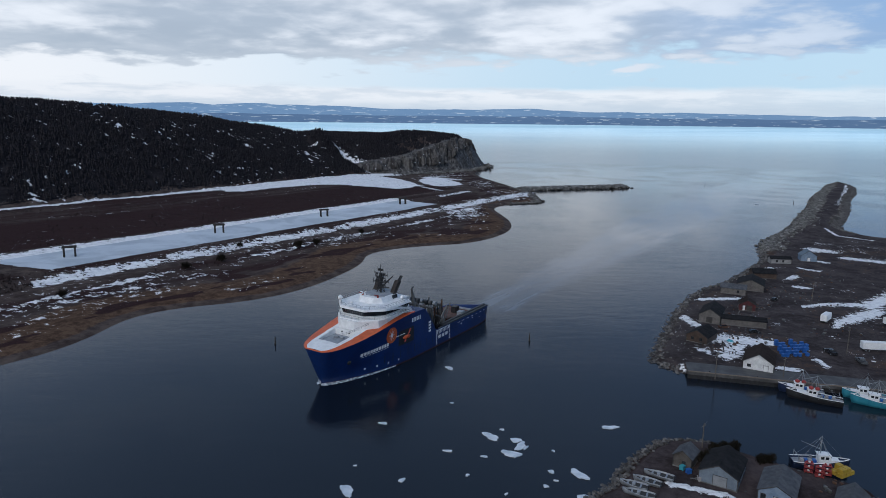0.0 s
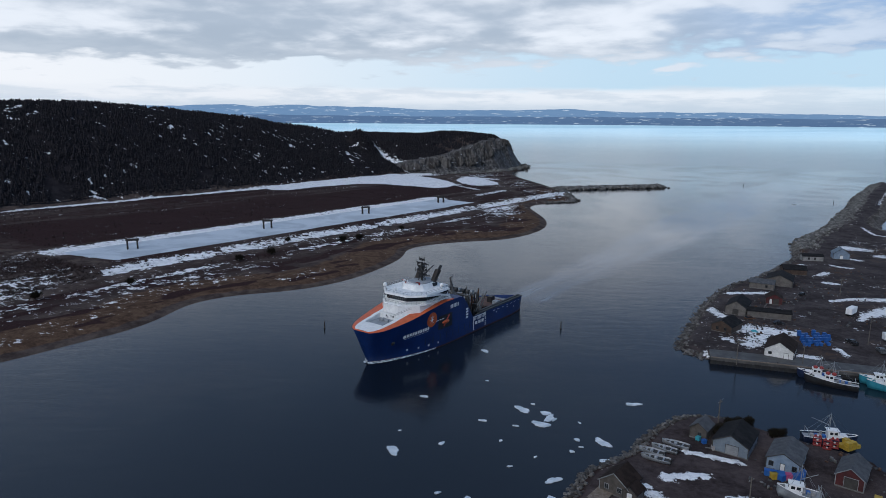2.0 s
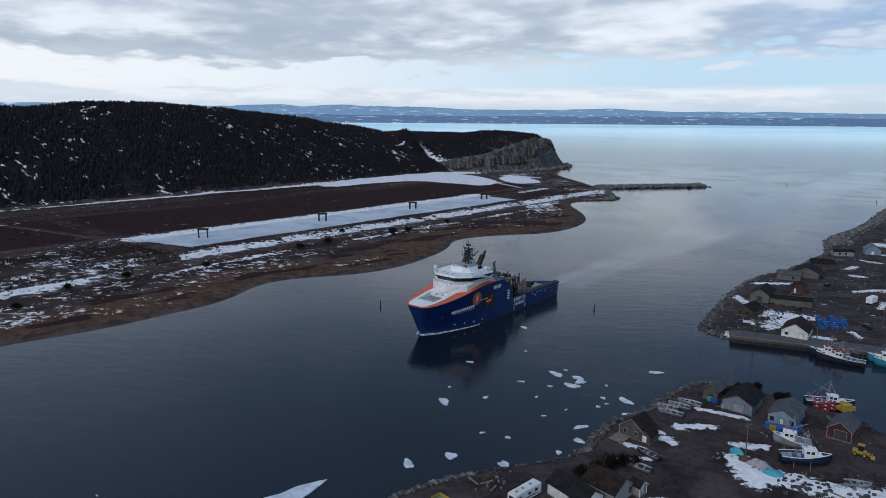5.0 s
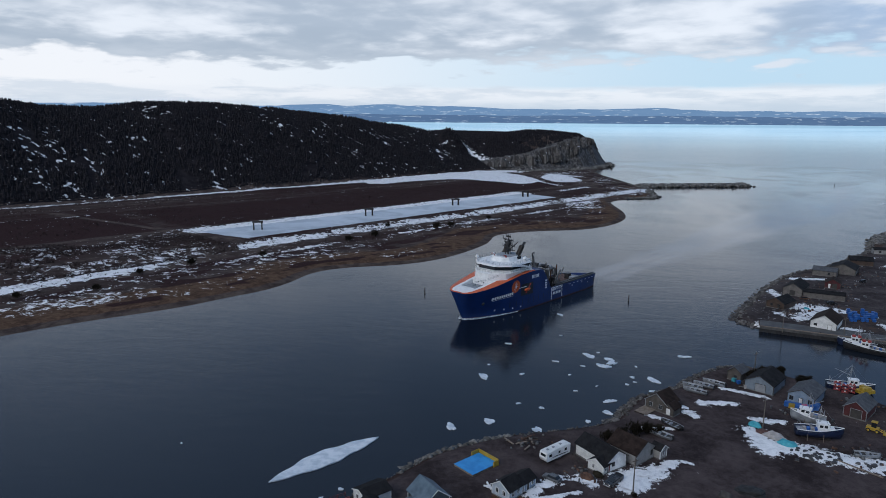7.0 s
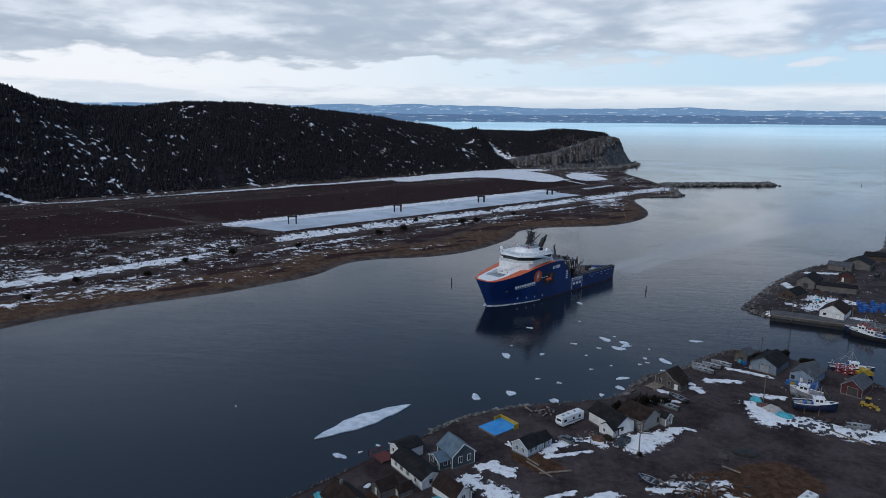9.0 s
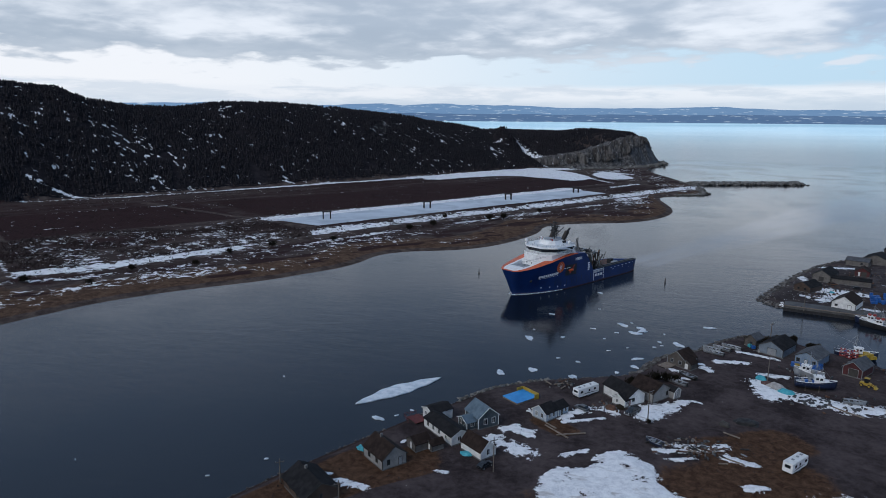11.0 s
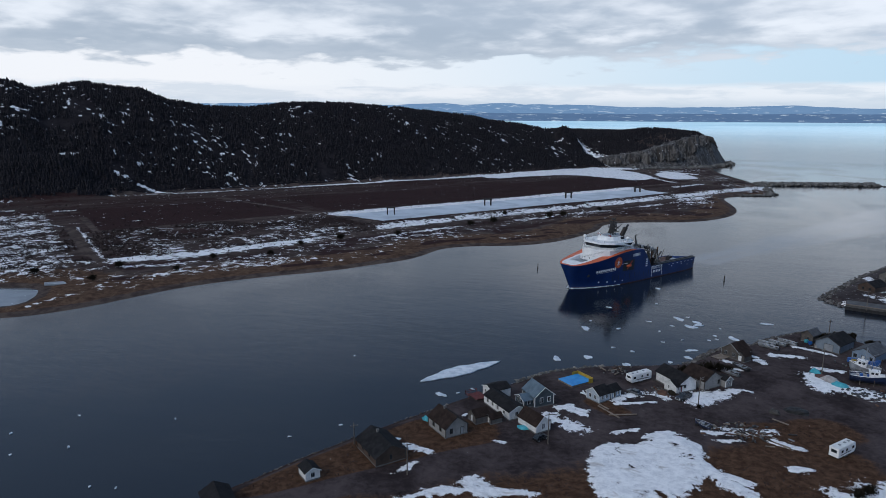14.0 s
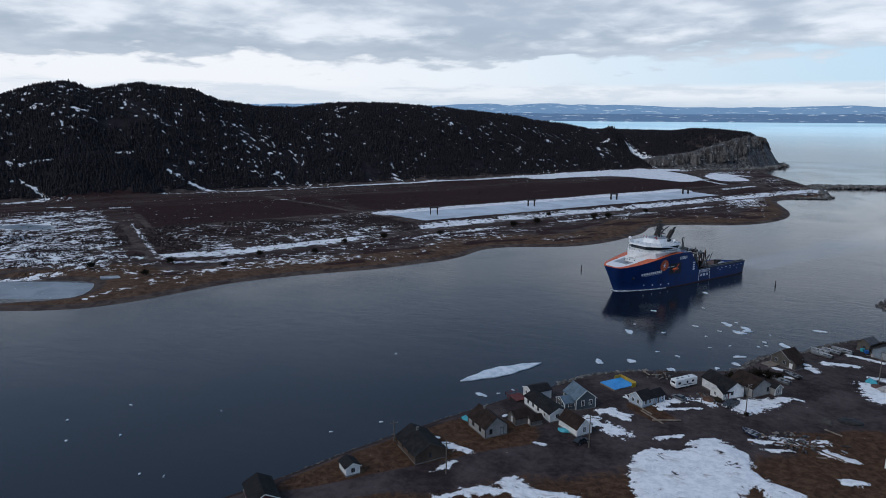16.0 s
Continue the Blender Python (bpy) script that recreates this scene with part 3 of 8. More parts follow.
def build_water():
    radii = [0, 40, 80, 140, 220, 320, 450, 620, 850, 1150, 1450]
    n = 96
    verts, faces = [(CX, CY, 0.0)], []
    for r in radii[1:]:
        z = 0.0
        verts += [(CX + r * math.sin(2 * math.pi * i / n), CY + r * math.cos(2 * math.pi * i / n), z) for i in range(n)]
    for i in range(n):
        faces.append((0, 1 + (i + 1) % n, 1 + i))
    for k in range(len(radii) - 2):
        a, b = 1 + k * n, 1 + (k + 1) * n
        faces += [(a + i, a + (i + 1) % n, b + (i + 1) % n, b + i) for i in range(n)]
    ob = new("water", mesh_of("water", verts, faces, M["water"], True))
    tagged(ob, "calm dark blue-grey sea water with light ripples", "water", kind="structure")
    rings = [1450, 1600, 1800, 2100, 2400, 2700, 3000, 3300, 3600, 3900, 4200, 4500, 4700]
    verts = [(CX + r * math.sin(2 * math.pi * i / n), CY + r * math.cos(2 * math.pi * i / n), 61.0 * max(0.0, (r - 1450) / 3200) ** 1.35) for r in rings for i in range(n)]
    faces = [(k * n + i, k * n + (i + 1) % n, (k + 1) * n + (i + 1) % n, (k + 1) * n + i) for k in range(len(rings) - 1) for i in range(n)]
    ob = new("backdrop_sea", mesh_of("backdrop_sea", verts, faces, M["far_sea_glow"], True))
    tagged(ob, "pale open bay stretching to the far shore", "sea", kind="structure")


build_water()


def far_range(name, r, base, heights, mat, label, seed, depth=60.0):
    """A long low coast along an arc: front foot, rising face, crest, back."""
    n = 420
    th = np.radians(np.linspace(-75, 75, n))
    t = np.linspace(0, 1, n)
    h = np.interp(t, np.linspace(0, 1, len(heights)), heights)
    h = h * (0.82 + 0.36 * vnoise(t * 26 + seed, t * 0 + seed, 5, 0.55))
    verts, faces = [], []
    for back, up in ((0.0, 0.0), (depth * 0.3, 0.45), (depth * 0.7, 0.85), (depth, 1.0), (depth + 40, 0.3)):
        wob = vnoise(t * 60 + seed * 3 + back, t * 0 + back, 4)
        for i in range(n):
            rr = r + back + (6 * wob[i] if back else 0)
            verts.append((CX + rr * math.sin(th[i]), CY + rr * math.cos(th[i]), base + h[i] * min(1.0, up * (0.9 + 0.2 * wob[i]))))
    for k in range(4):
        faces += [(k * n + i, k * n + i + 1, (k + 1) * n + i + 1, (k + 1) * n + i) for i in range(n - 1)]
    tagged(new(name, mesh_of(name, verts, faces, mat, True)), label, "distant hills", kind="structure")


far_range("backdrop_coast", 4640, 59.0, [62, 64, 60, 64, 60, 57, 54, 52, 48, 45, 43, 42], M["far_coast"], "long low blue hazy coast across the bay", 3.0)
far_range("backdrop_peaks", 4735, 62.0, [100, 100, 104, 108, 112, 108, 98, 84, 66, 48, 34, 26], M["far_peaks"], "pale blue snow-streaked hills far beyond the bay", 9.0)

# ---------------------------------------------------------------- land
DU, DV = np.array([0.551, 0.8345]), np.array([0.8345, -0.551])


def to_uv(x, y):
    return x * DU[0] + y * DU[1], x * DV[0] + y * DV[1]


def from_uv(u, v):
    return u * DU[0] + v * DV[0], u * DU[1] + v * DV[1]


SPIT_A = [(-900, -250), (-450, 15), (-374, 66), (-336, 88), (-322, 78), (-313, 62), (-340, 40), (-342, 27), (-318, 34), (-293, 50), (-281, 70), (-273, 96), (-266, 118), (-245, 148), (-215, 178), (-201, 202), (-190, 218), (-185, 236), (-184, 254), (-179, 266), (-166, 277.5), (-144, 287), (-126, 303), (-113, 325), (-101, 361), (-98, 380)]
SPIT_B = [(-99, 405), (-83, 424), (-60, 436), (-32, 447), (-10, 476), (3, 510), (6, 550), (0, 595), (-7, 640), (10, 671), (40, 682), (46, 700), (42, 764), (38, 828), (13, 925), (-10, 1010), (-16, 1090), (8, 1150), (34, 1225), (10, 1270), (-120, 1400), (-500, 1500), (-1500, 1400), (-1700, 300)]
SPIT = rounded(SPIT_A + SPIT_B, 2)
VILLAGE = rounded([(-260, -300), (-150, -75), (-128, -31), (-121.6, -18), (-115.6, -3), (-108, 12.7), (-99, 29.5), (-91.7, 43), (-86, 53), (-77, 66), (-72, 76), (-65, 82.5), (-53, 91), (-42, 95.5), (-26, 104), (-22, 113.6), (-16, 125.6), (-10.5, 129.5), (-3.5, 135), (3, 146), (14, 158), (20, 160), (30, 158), (42, 148), (58, 138), (58, 131), (63, 126), (100, 105), (300, 20), (300, -300)], 1)
MID = rounded([(39, 208), (66, 199), (98, 194), (160, 172), (400, 90), (700, 60), (760, 400), (400, 440), (310, 472), (268, 497), (274, 538), (349, 652), (405, 750), (452, 818), (500, 900), (519, 950), (508, 966), (470, 915), (440, 866), (380, 780), (319, 673), (229, 530), (178, 466), (164, 432), (153, 402), (128, 370), (107, 343), (83, 322), (64, 292), (50, 264), (42, 245), (33, 228), (31, 218)], 1)


def pond_field(u, v):
    """Positive inside the long frozen pond."""
    edge = 4 * (vnoise(u / 22, v / 22, 3) - 0.5)
    return np.minimum(np.minimum(u - 128 - (v + 440) * 0.25, 512 - u), np.minimum(v + 470, -412 - v)) + edge


def flat_height(x, y, d):
    u, v = to_uv(x, y)
    h = 2.4 * smooth(d, -3, 16) - 1.2 * smooth(-d, 0, 12) - 0.35
    h += 0.9 * (vnoise(x / 30, y / 30, 4) - 0.5) * smooth(d, 4, 30)
    wob = 5 * (vnoise(u / 40, v * 0, 3) - 0.5)
    h += 1.9 * np.exp(-(((v + 392 + wob) / 6.5) ** 2)) * smooth(u, -40, 60)
    h += 0.9 * np.exp(-(((v + 366 + wob) / 5.0) ** 2))
    p = pond_field(u, v)
    return h + (1.55 - h) * smooth(p, -4, 3)


CREST_U = [-420, -250, -168, -133, -97, -70, -17, 49, 77, 130, 189, 268, 355, 430, 488, 558, 610, 665, 709, 741, 765, 815, 887, 1000, 1100]
CREST_Z = [118, 116, 108, 120, 127, 117, 126, 119, 105, 99, 97, 106, 106, 99, 96, 91, 83, 77, 72, 66, 61, 56, 45, 34, 0]
CLIFF_U = [740, 766, 800, 850, 898, 960, 1030, 1060]
CLIFF_V = [-708, -678, -652, -637, -631, -642, -668, -700]
HEAD_U = [735, 770, 800, 840, 870, 915, 945, 977, 1005, 1022, 1039, 1051, 1060]
HEAD_Z = [50, 53, 57, 63, 66, 64, 60, 54, 45, 34, 22, 8, 0]


def hill_height(u, v):
    foot = -706 - 10 * (vnoise(u / 60, v * 0 + 2, 3) - 0.5) * 2 - 8 * np.exp(-(((u - 30) / 30) ** 2))
    t = (foot - v) / (foot + 900)
    crest = np.interp(u, CREST_U, CREST_Z) - 4.5
    rise = np.sin(np.clip(t, 0, 1) * math.pi / 2) ** 1.15
    back = 1 - 0.5 * smooth(t, 1.05, 2.2)
    folds = 1 + 0.22 * (vnoise(u / 70, v / 120, 4) - 0.5) * smooth(t, 0.05, 0.4) * (1 - smooth(t, 0.8, 1.0))
    hill = crest * rise * back * folds + 5 * (vnoise(u / 24, v / 24, 3) - 0.5) * smooth(t, 0.0, 0.2) * (1 - 0.8 * smooth(t, 0.75, 1.0))
    # a wooded knoll at the foot of the southern shoulder
    hill = np.maximum(hill, 41 * np.exp(-(((u + 82) / 52) ** 4)) * np.exp(-(((v + 738) / 27) ** 2)) - 1)
    # a rocky knob above the snow gully
    hill = np.maximum(hill, 66 * np.exp(-(((u - 726) / 40) ** 2)) * np.exp(-(((v + 800) / 42) ** 2)))
    hill = hill + 5.0 * (vnoise(u / 34, v / 34 + 7, 3) - 0.5) * smooth(t, 0.3, 0.6)
    part_up = np.interp(u, [742, 775, 830, 880, 940], [0.30, 0.42, 0.60, 0.76, 0.94])
    inland = np.interp(u, CLIFF_U, CLIFF_V) - v
    top = np.interp(u, HEAD_U, HEAD_Z) * (part_up * smooth(inland, 24, 44) + (1 - part_up) * smooth(inland, 40, 120)) * (1 - 0.13 * smooth(inland, 85, 150))
    gully = smooth(u, 735, 775)
    return np.where(u > 735, np.maximum(hill * (1 - gully) + gully * np.minimum(hill, 58), top), hill)


def far_height(x, y, X, Y):
    d = inside_distance(x, y, SPIT)
    u, v = to_uv(x, y)
    return flat_height(x, y, d) + np.maximum(hill_height(u, v), 0) * smooth(d, -8, 10)


SHEET = rounded([(-338, 794), (-284, 866), (-225, 937), (-228, 1000), (-185, 985), (-131, 934), (-104, 880), (-94, 837), (-106, 791), (-142, 806), (-207, 845), (-253, 807), (-304, 720)], 1)
SHEET_EAST = rounded([(-103, 919), (-76, 975), (-51, 910), (-32, 862), (-56, 831), (-80, 833)], 1)


ROAD_U, ROAD_V = [-90, -76, -45, 0, 45, 93, 160], [-362, -361, -350, -350, -353, -362, -366]
MARSH_TRACKS = [(-79, -512, -79, -400, 2.6), (-79, -400, -76, -364, 2.6), (-51, -422, -16, -408, 1.6), (-16, -408, 25, -409, 1.6), (25, -409, 100, -414, 1.4), (-64, -560, -64, -480, 1.6)]
MARSH_SNOW = [(-74.5, -508, -74.5, -440, 1.7), (-74.5, -440, -73, -372, 2.0), (-72, -366, -60, -358, 2.4), (-106, -555, -80, -511, 2.0), (-154, -622, -113, -588, 1.8), (-113, -588, -88, -596, 1.8), (-20, -606, 90, -601, 1.3), (-35, -518, -10, -519, 1.0), (-154, -378, -118, -382, 4.5), (-94, -374, -84, -366, 4.0),
              (-160, -694, -134, -703, 10), (-158, -545, -120, -533, 9), (-42, -707, 20, -704, 4), (-150, -552, -118, -540, 4), (-80, -612, -70, -608, 5), (-130, -640, -112, -636, 3), (-117, -284, -97, -296, 1.2), (-95, -430, -86, -425, 3.5)]
HILL_SNOW = [(36, -708, 14, -721, 3.0), (14, -721, -12, -733, 2.2), (-134, -708, -141, -722, 2.4), (-141, -722, -152, -732, 1.4), (-152, -752, -118, -751, 1.8), (-72, -757, -44, -760, 2.2), (694, -790, 708, -784, 2.5)]


def clearing(u, v):
    """Openings in the forest where snow lies: small streaks along the slope, more of them on the southern shoulder."""
    a = vnoise(u / 4.2, v / 3.6, 2)
    b = vnoise(u / 48 + 3, v / 40 + 8, 2)
    bare = 0.745 - 0.05 * smooth(-u, -330, 120) - 0.12 * smooth(b, 0.40, 0.70) - 0.03 * smooth(-v, 760, 860)
    return smooth(a, bare, bare + 0.12)


def far_cover(x, y, X, Y, Z):
    u, v = to_uv(x, y)
    d = inside_distance(x, y, SPIT)
    wob = 5 * (vnoise(u / 40, v * 0, 3) - 0.5)
    hillside = smooth(-v, 700, 712)
    snow = 0.10 + 0.34 * (vnoise(u / 60, v / 24, 3) - 0.5) * 2
    snow = snow + 0.16 * smooth(-v, 326, 340) * smooth(372 + v, 0, 10) * smooth(u, -60, 40)
    snow = snow + 0.15 * smooth(d, 14, 26) * smooth(60 - d, 0, 12) - 0.35 * smooth(16 - d, 0, 10)
    road = v - np.interp(u, ROAD_U, ROAD_V) + 0.4 * wob
    bank = np.interp(u, [-76, 20, 120], [7, 9, 17])
    # banks of the old dyke
    snow = np.maximum(snow, 1.05 * np.exp(-(((road + bank) / 9.5) ** 2)) * smooth(u, -82, -70) * (0.44 + 0.78 * vnoise(u / 15, v / 12, 3)))
    snow = np.maximum(snow, 0.66 * np.exp(-(((road - 13) / 6) ** 2)) * vnoise(u / 50 + 9, v * 0, 2) * 1.4)
    # margin of the pond
    p = pond_field(u, v)
    far_side = smooth(-v, 440, 456)
    snow = np.maximum(snow, (0.5 + 0.35 * far_side) * np.exp(-((np.minimum(p, 0) / 9) ** 2)) * smooth(p, -26, -2) * (0.35 + 0.75 * far_side))
    snow = np.maximum(snow, 1.0 * smooth(p, -8, 1) * smooth(-v, 452, 462))
    snow = np.maximum(snow, 0.8 * smooth(p, -2, 3) * smooth(175 - u, 0, 25))
    # drift along the foot of the hill and on the marsh
    foot = np.exp(-(((v + 695 - 9 * smooth(u, 380, 650) + 2 * wob) / (9 + 15 * smooth(u, 340, 680))) ** 2))
    snow = np.maximum(snow, 1.0 * foot * smooth(u, 60, 240))
    snow = np.maximum(snow, 0.62 * foot * smooth(u, -20, 60))
    snow = np.maximum(snow, 0.9 * np.exp(-(((u - 752) / 30) ** 2 + ((v + 690) / 42) ** 2)))
    snow = np.maximum(snow, 0.50 * np.exp(-(((u - 790) / 70) ** 2 + ((v + 600) / 30) ** 2)))
    snow = np.maximum(snow, 1.05 * smooth(inside_distance(x, y, SHEET), -5, 3) * (0.86 + 0.28 * vnoise(x / 30, y / 30, 2)))
    snow = np.maximum(snow, 0.95 * smooth(inside_distance(x, y, SHEET_EAST), -5, 4) * (0.70 + 0.5 * vnoise(x / 20, y / 20, 2)))
    snow = np.maximum(snow, 0.95 * strokes(x, y, [(-277, 802, -237, 870, 12), (-237, 870, -200, 975, 14), (-200, 975, -142, 890, 14), (-142, 890, -98, 838, 9), (-88, 958, -45, 928, 8), (-98, 838, -63, 780, 4), (-30, 776, -60, 720, 5)]))
    # the marsh: bare ploughed field, brush with snow between the stems, wet ground west of the track
    level = 1 - hillside
    field = smooth(u, -66, -58) * smooth(112 - u, 0, 8) * smooth(v, -612, -606) * smooth(-480 - v, 0, 8)
    brush = smooth(u, -70, -62) * smooth(118 - u, 0, 14) * smooth(v, -482, -474) * smooth(-366 - v, 0, 6)
    wet = smooth(-84 - u, 0, 6) * smooth(v, -640, -600) * smooth(-368 - v, 0, 8)
    snow = snow * (1 - 0.9 * field) + field * (0.40 * vnoise(u / 26, v / 3.0, 3) - 0.10)
    snow = np.maximum(snow * (1 - brush), brush * (0.02 + 0.62 * vnoise(u / 17, v / 26, 3) + 0.20 * smooth(v, -420, -395) * vnoise(u / 22 + 4, v / 22, 2)))
    snow = np.maximum(snow * (1 - 0.6 * wet), wet * (0.05 + 0.86 * vnoise(u / 34, v / 15, 4)))
    snow = np.maximum(snow, 0.80 * level * strokes(u, v, MARSH_SNOW))
    track = strokes(u, v, MARSH_TRACKS)
    snow = snow - 0.8 * smooth(track, 0.45, 0.7)
    knoll = np.exp(-(((u + 82) / 60) ** 4)) * np.exp(-(((v + 738) / 34) ** 4))
    slope = 0.08 + 0.53 * clearing(u, v) * (1 - knoll) + 0.05 * (vnoise(u / 60, v / 60, 3) - 0.42)
    slope = np.maximum(slope, 0.80 * strokes(u, v, HILL_SNOW) * (0.75 + 0.4 * vnoise(u / 5, v / 5, 2)))
    snow = np.where(hillside > 0.5, slope, snow)
    snow = np.maximum(snow, 0.75 * np.exp(-(((u - 752 - 0.12 * (v + 720)) / 9) ** 2)) * smooth(-v, 690, 705) * smooth(800 + v, 0, 30))
    snow = np.where(u > 775, np.minimum(snow, 0.22 + 0.3 * (v > -655) + 0.6 * (smooth(inside_distance(x, y, SHEET), -4, 2) + smooth(inside_distance(x, y, SHEET_EAST), -4, 2))), snow)
    grass = (0.30 + 0.62 * smooth(42 - d, 0, 16)) * smooth(d, 4, 10) * (1 - hillside) * (1 - 0.8 * np.exp(-((road / 3.2) ** 2))) * (1 - 0.85 * smooth(u, 620, 720))
    bog = 0.95 * smooth(-v, 474, 486) * smooth(600 + v, 0, 14) * smooth(u, 90, 150) * smooth(690 - u, 0, 70)
    bog = np.maximum(bog, 0.95 * field)
    bog = np.maximum(bog, 0.85 * smooth(vnoise(u / 24 + 2, v / 9, 3), 0.50, 0.62) * smooth(d, 9, 15) * smooth(64 - d, 0, 12) * smooth(u, -95, -70))
    bog = np.maximum(bog, 0.42 * brush + 0.25 * wet)
    bog = np.maximum(bog, 0.22 * smooth(-v, 600, 640) * (1 - hillside))
    bog = np.maximum(bog, (0.30 + 0.42 * vnoise(u / 80, v / 11, 3)) * smooth(d, 30, 50) * (1 - hillside) * smooth(700 - u, 0, 120))
    # brown tracks between the fields
    lane = np.exp(-(((v + 478) / 3.0) ** 2)) + np.exp(-(((u - 118 - 0.25 * (v + 440)) / 4.0) ** 2)) * smooth(-v, 372, 380) * smooth(640 + v, 0, 10)
    bog = bog * (1 - 0.9 * np.clip(lane + smooth(track, 0.45, 0.65), 0, 1)) * (1 - 0.8 * np.exp(-((road / 3.2) ** 2)))
    return snow * (1 - 0.25 * bog), grass, bog


def far_keep(x, y, X, Y, Z):
    return inside_distance(x, y, SPIT) > -9


FLAT_U, FLAT_V = np.arange(-330, 960, 3.2), np.arange(-716, -215, 2.6)
grid_land("ground_spit", FLAT_U, FLAT_V, far_height, far_cover, far_keep, M["spit_ground"], "low spit of brown grass, bog and snow patches", from_uv)
grid_land("ground_hill", np.arange(-480, 1085, 3.6), np.arange(-1000, -709, 3.6), far_height, far_cover, lambda x, y, X, Y, Z: (Z > -0.8) & ((X < 770) | (Y < -705)), M["hill_ground"], "dark wooded hillside with snow flecks", from_uv)
grid_land("ground_marsh", np.arange(-700, -325, 7.0), np.arange(-900, -300, 7.0), far_height, far_cover, far_keep, M["spit_ground"], "brown marsh with snow patches", from_uv)


def build_cliff():
    us, s = np.arange(742, 1066, 1.3), np.linspace(0, 1, 46)
    U, S = np.meshgrid(us, s, indexing="ij")
    line = np.interp(U, CLIFF_U, CLIFF_V)
    top = np.interp(U, HEAD_U, HEAD_Z) * np.interp(U, [742, 775, 830, 880, 940], [0.35, 0.50, 0.66, 0.80, 0.97]) * (0.92 + 0.12 * vnoise(U / 9, U * 0, 3))
    talus = np.minimum(0.30 * top + 0.42 * top * smooth(U, 860, 960), 36) * (0.7 + 0.6 * vnoise(U / 22, U * 0 + 4, 3))
    # profile: talus slope, steep columned face, rounded brow
    run = np.interp(S, [0, 0.28, 0.80, 1.0], [0, 20, 36, 50])
    rise = np.where(S < 0.28, talus * S / 0.28, talus + (top - talus) * np.interp(S, [0.28, 0.78, 1.0], [0, 0.93, 1.0]))
    face = smooth(S, 0.24, 0.36) * (1 - smooth(S, 0.78, 0.95))
    rib = 21 * (np.abs(vnoise(U / 17, S * 1.2, 2) - 0.5) * 2) + 11 * np.abs(vnoise(U / 5.5 + 3, S * 1.6, 2) - 0.5) * 2 + 2.2 * vnoise(U / 2.2, S * 9, 3)
    rough = 2.6 * (vnoise(U / 3.0, S * 18, 3) - 0.5) * (1 - face)
    V = line - run + face * (rib - 6)
    X, Y = from_uv(U, V)
    Z = rise + rough * smooth(S, 0.02, 0.1) * (1 - smooth(S, 0.9, 1.0)) - 0.8
    nx, ny = U.shape
    idx = np.arange(nx * ny).reshape(nx, ny)
    f = np.stack([idx[:-1, :-1], idx[1:, :-1], idx[1:, 1:], idx[:-1, 1:]], -1).reshape(-1, 4)
    me = mesh_of("cliff", np.stack([X, Y, Z], -1).reshape(-1, 3).tolist(), f.tolist(), M["cliff"])
    tagged(new("cliff", me), "weathered grey-brown rock cliff of the headland", "cliff", kind="structure")


build_cliff()

BIG_SNOW = rounded([(-47.5, 26), (-44, 33), (-38, 33), (-35, 40), (-30, 45.5), (-24, 42), (-20, 37), (-18.5, 31), (-19, 24), (-22, 15), (-31, 6), (-42, 5), (-46, 12)], 2)
VILLAGE_SNOW = [(-19, 27, -10, 19, 2.6), (12, 104, 14.3, 94, 3.4), (15, 97, 24, 95, 3.6), (24, 95, 34, 92, 3.8), (34, 92, 44, 92, 3.8), (15, 112, 22, 112, 1.8), (-24, 71, -16, 76, 3.4), (-24, 66.5, -20, 69, 2.2), (-16, 76, -12, 81, 1.8), (-34, 70, -31, 68, 1.2), (-9.7, 82.6, -7, 81.6, 0.8), (-45, 60, -39, 68, 1.9), (-45, 57, -34, 63, 0.8), (-35, 68, -31, 66.5, 1.2), (-58, 49, -53, 47, 2.0), (-62, 41.6, -52, 37, 2.6), (-92, 10.7, -85, 9.6, 1.4), (-88.5, -2.8, -86, 3, 1.2), (-98, 13, -95, 12.6, 0.9), (-84, 32, -83.5, 33.4, 0.9)]
VILLAGE_SNOW += [(-20, 48, -8, 52, 1.5), (-17, 44, -11, 46.5, 1.0), (-10, 51, -3, 55.5, 1.6), (-19.5, 28, -10, 25, 1.4), (-43, 38, -37, 43, 0.9), (-79, -8, -72, -3, 2.0), (-70, 2, -64, -2, 1.8), (-60, 48.4, -52, 48.4, 1.5), (-60, 47, -57, 51, 1.2), (-71, 21.6, -68.5, 21.6, 0.8), (-83, -12.5, -77, -6, 1.8), (-71.7, 0.5, -66, -3.5, 1.8), (-64, -1, -55, 2, 1.4), (2, 121, 11, 122, 1.7), (10, 134, 22, 129, 1.2), (-3, 113, -2, 110.7, 1.8), (-18, 51.4, -4, 54, 1.6), (-3.3, 49.3, 3, 47.3, 1.6), (9, 26, 24, 35, 4), (0.5, 36, 3, 37, 1.8), (-14.7, 108, -9.4, 105.6, 1.0), (-17, 99.5, -9, 101, 1.0), (-8, 117, -4, 116, 1.2)]


def village_height(x, y, X, Y):
    d = inside_distance(x, y, VILLAGE)
    h = 2.3 * smooth(d, -1.5, 5) - 0.3 - 1.5 * smooth(-d, 0, 6)
    h += 0.35 * (vnoise(x / 9, y / 9, 4) - 0.5) * smooth(d, 1, 8)
    return h + 0.22 * smooth(strokes(x, y, VILLAGE_SNOW), 0.4, 0.8) + 0.5 * smooth(inside_distance(x, y, BIG_SNOW), -0.5, 3.0)


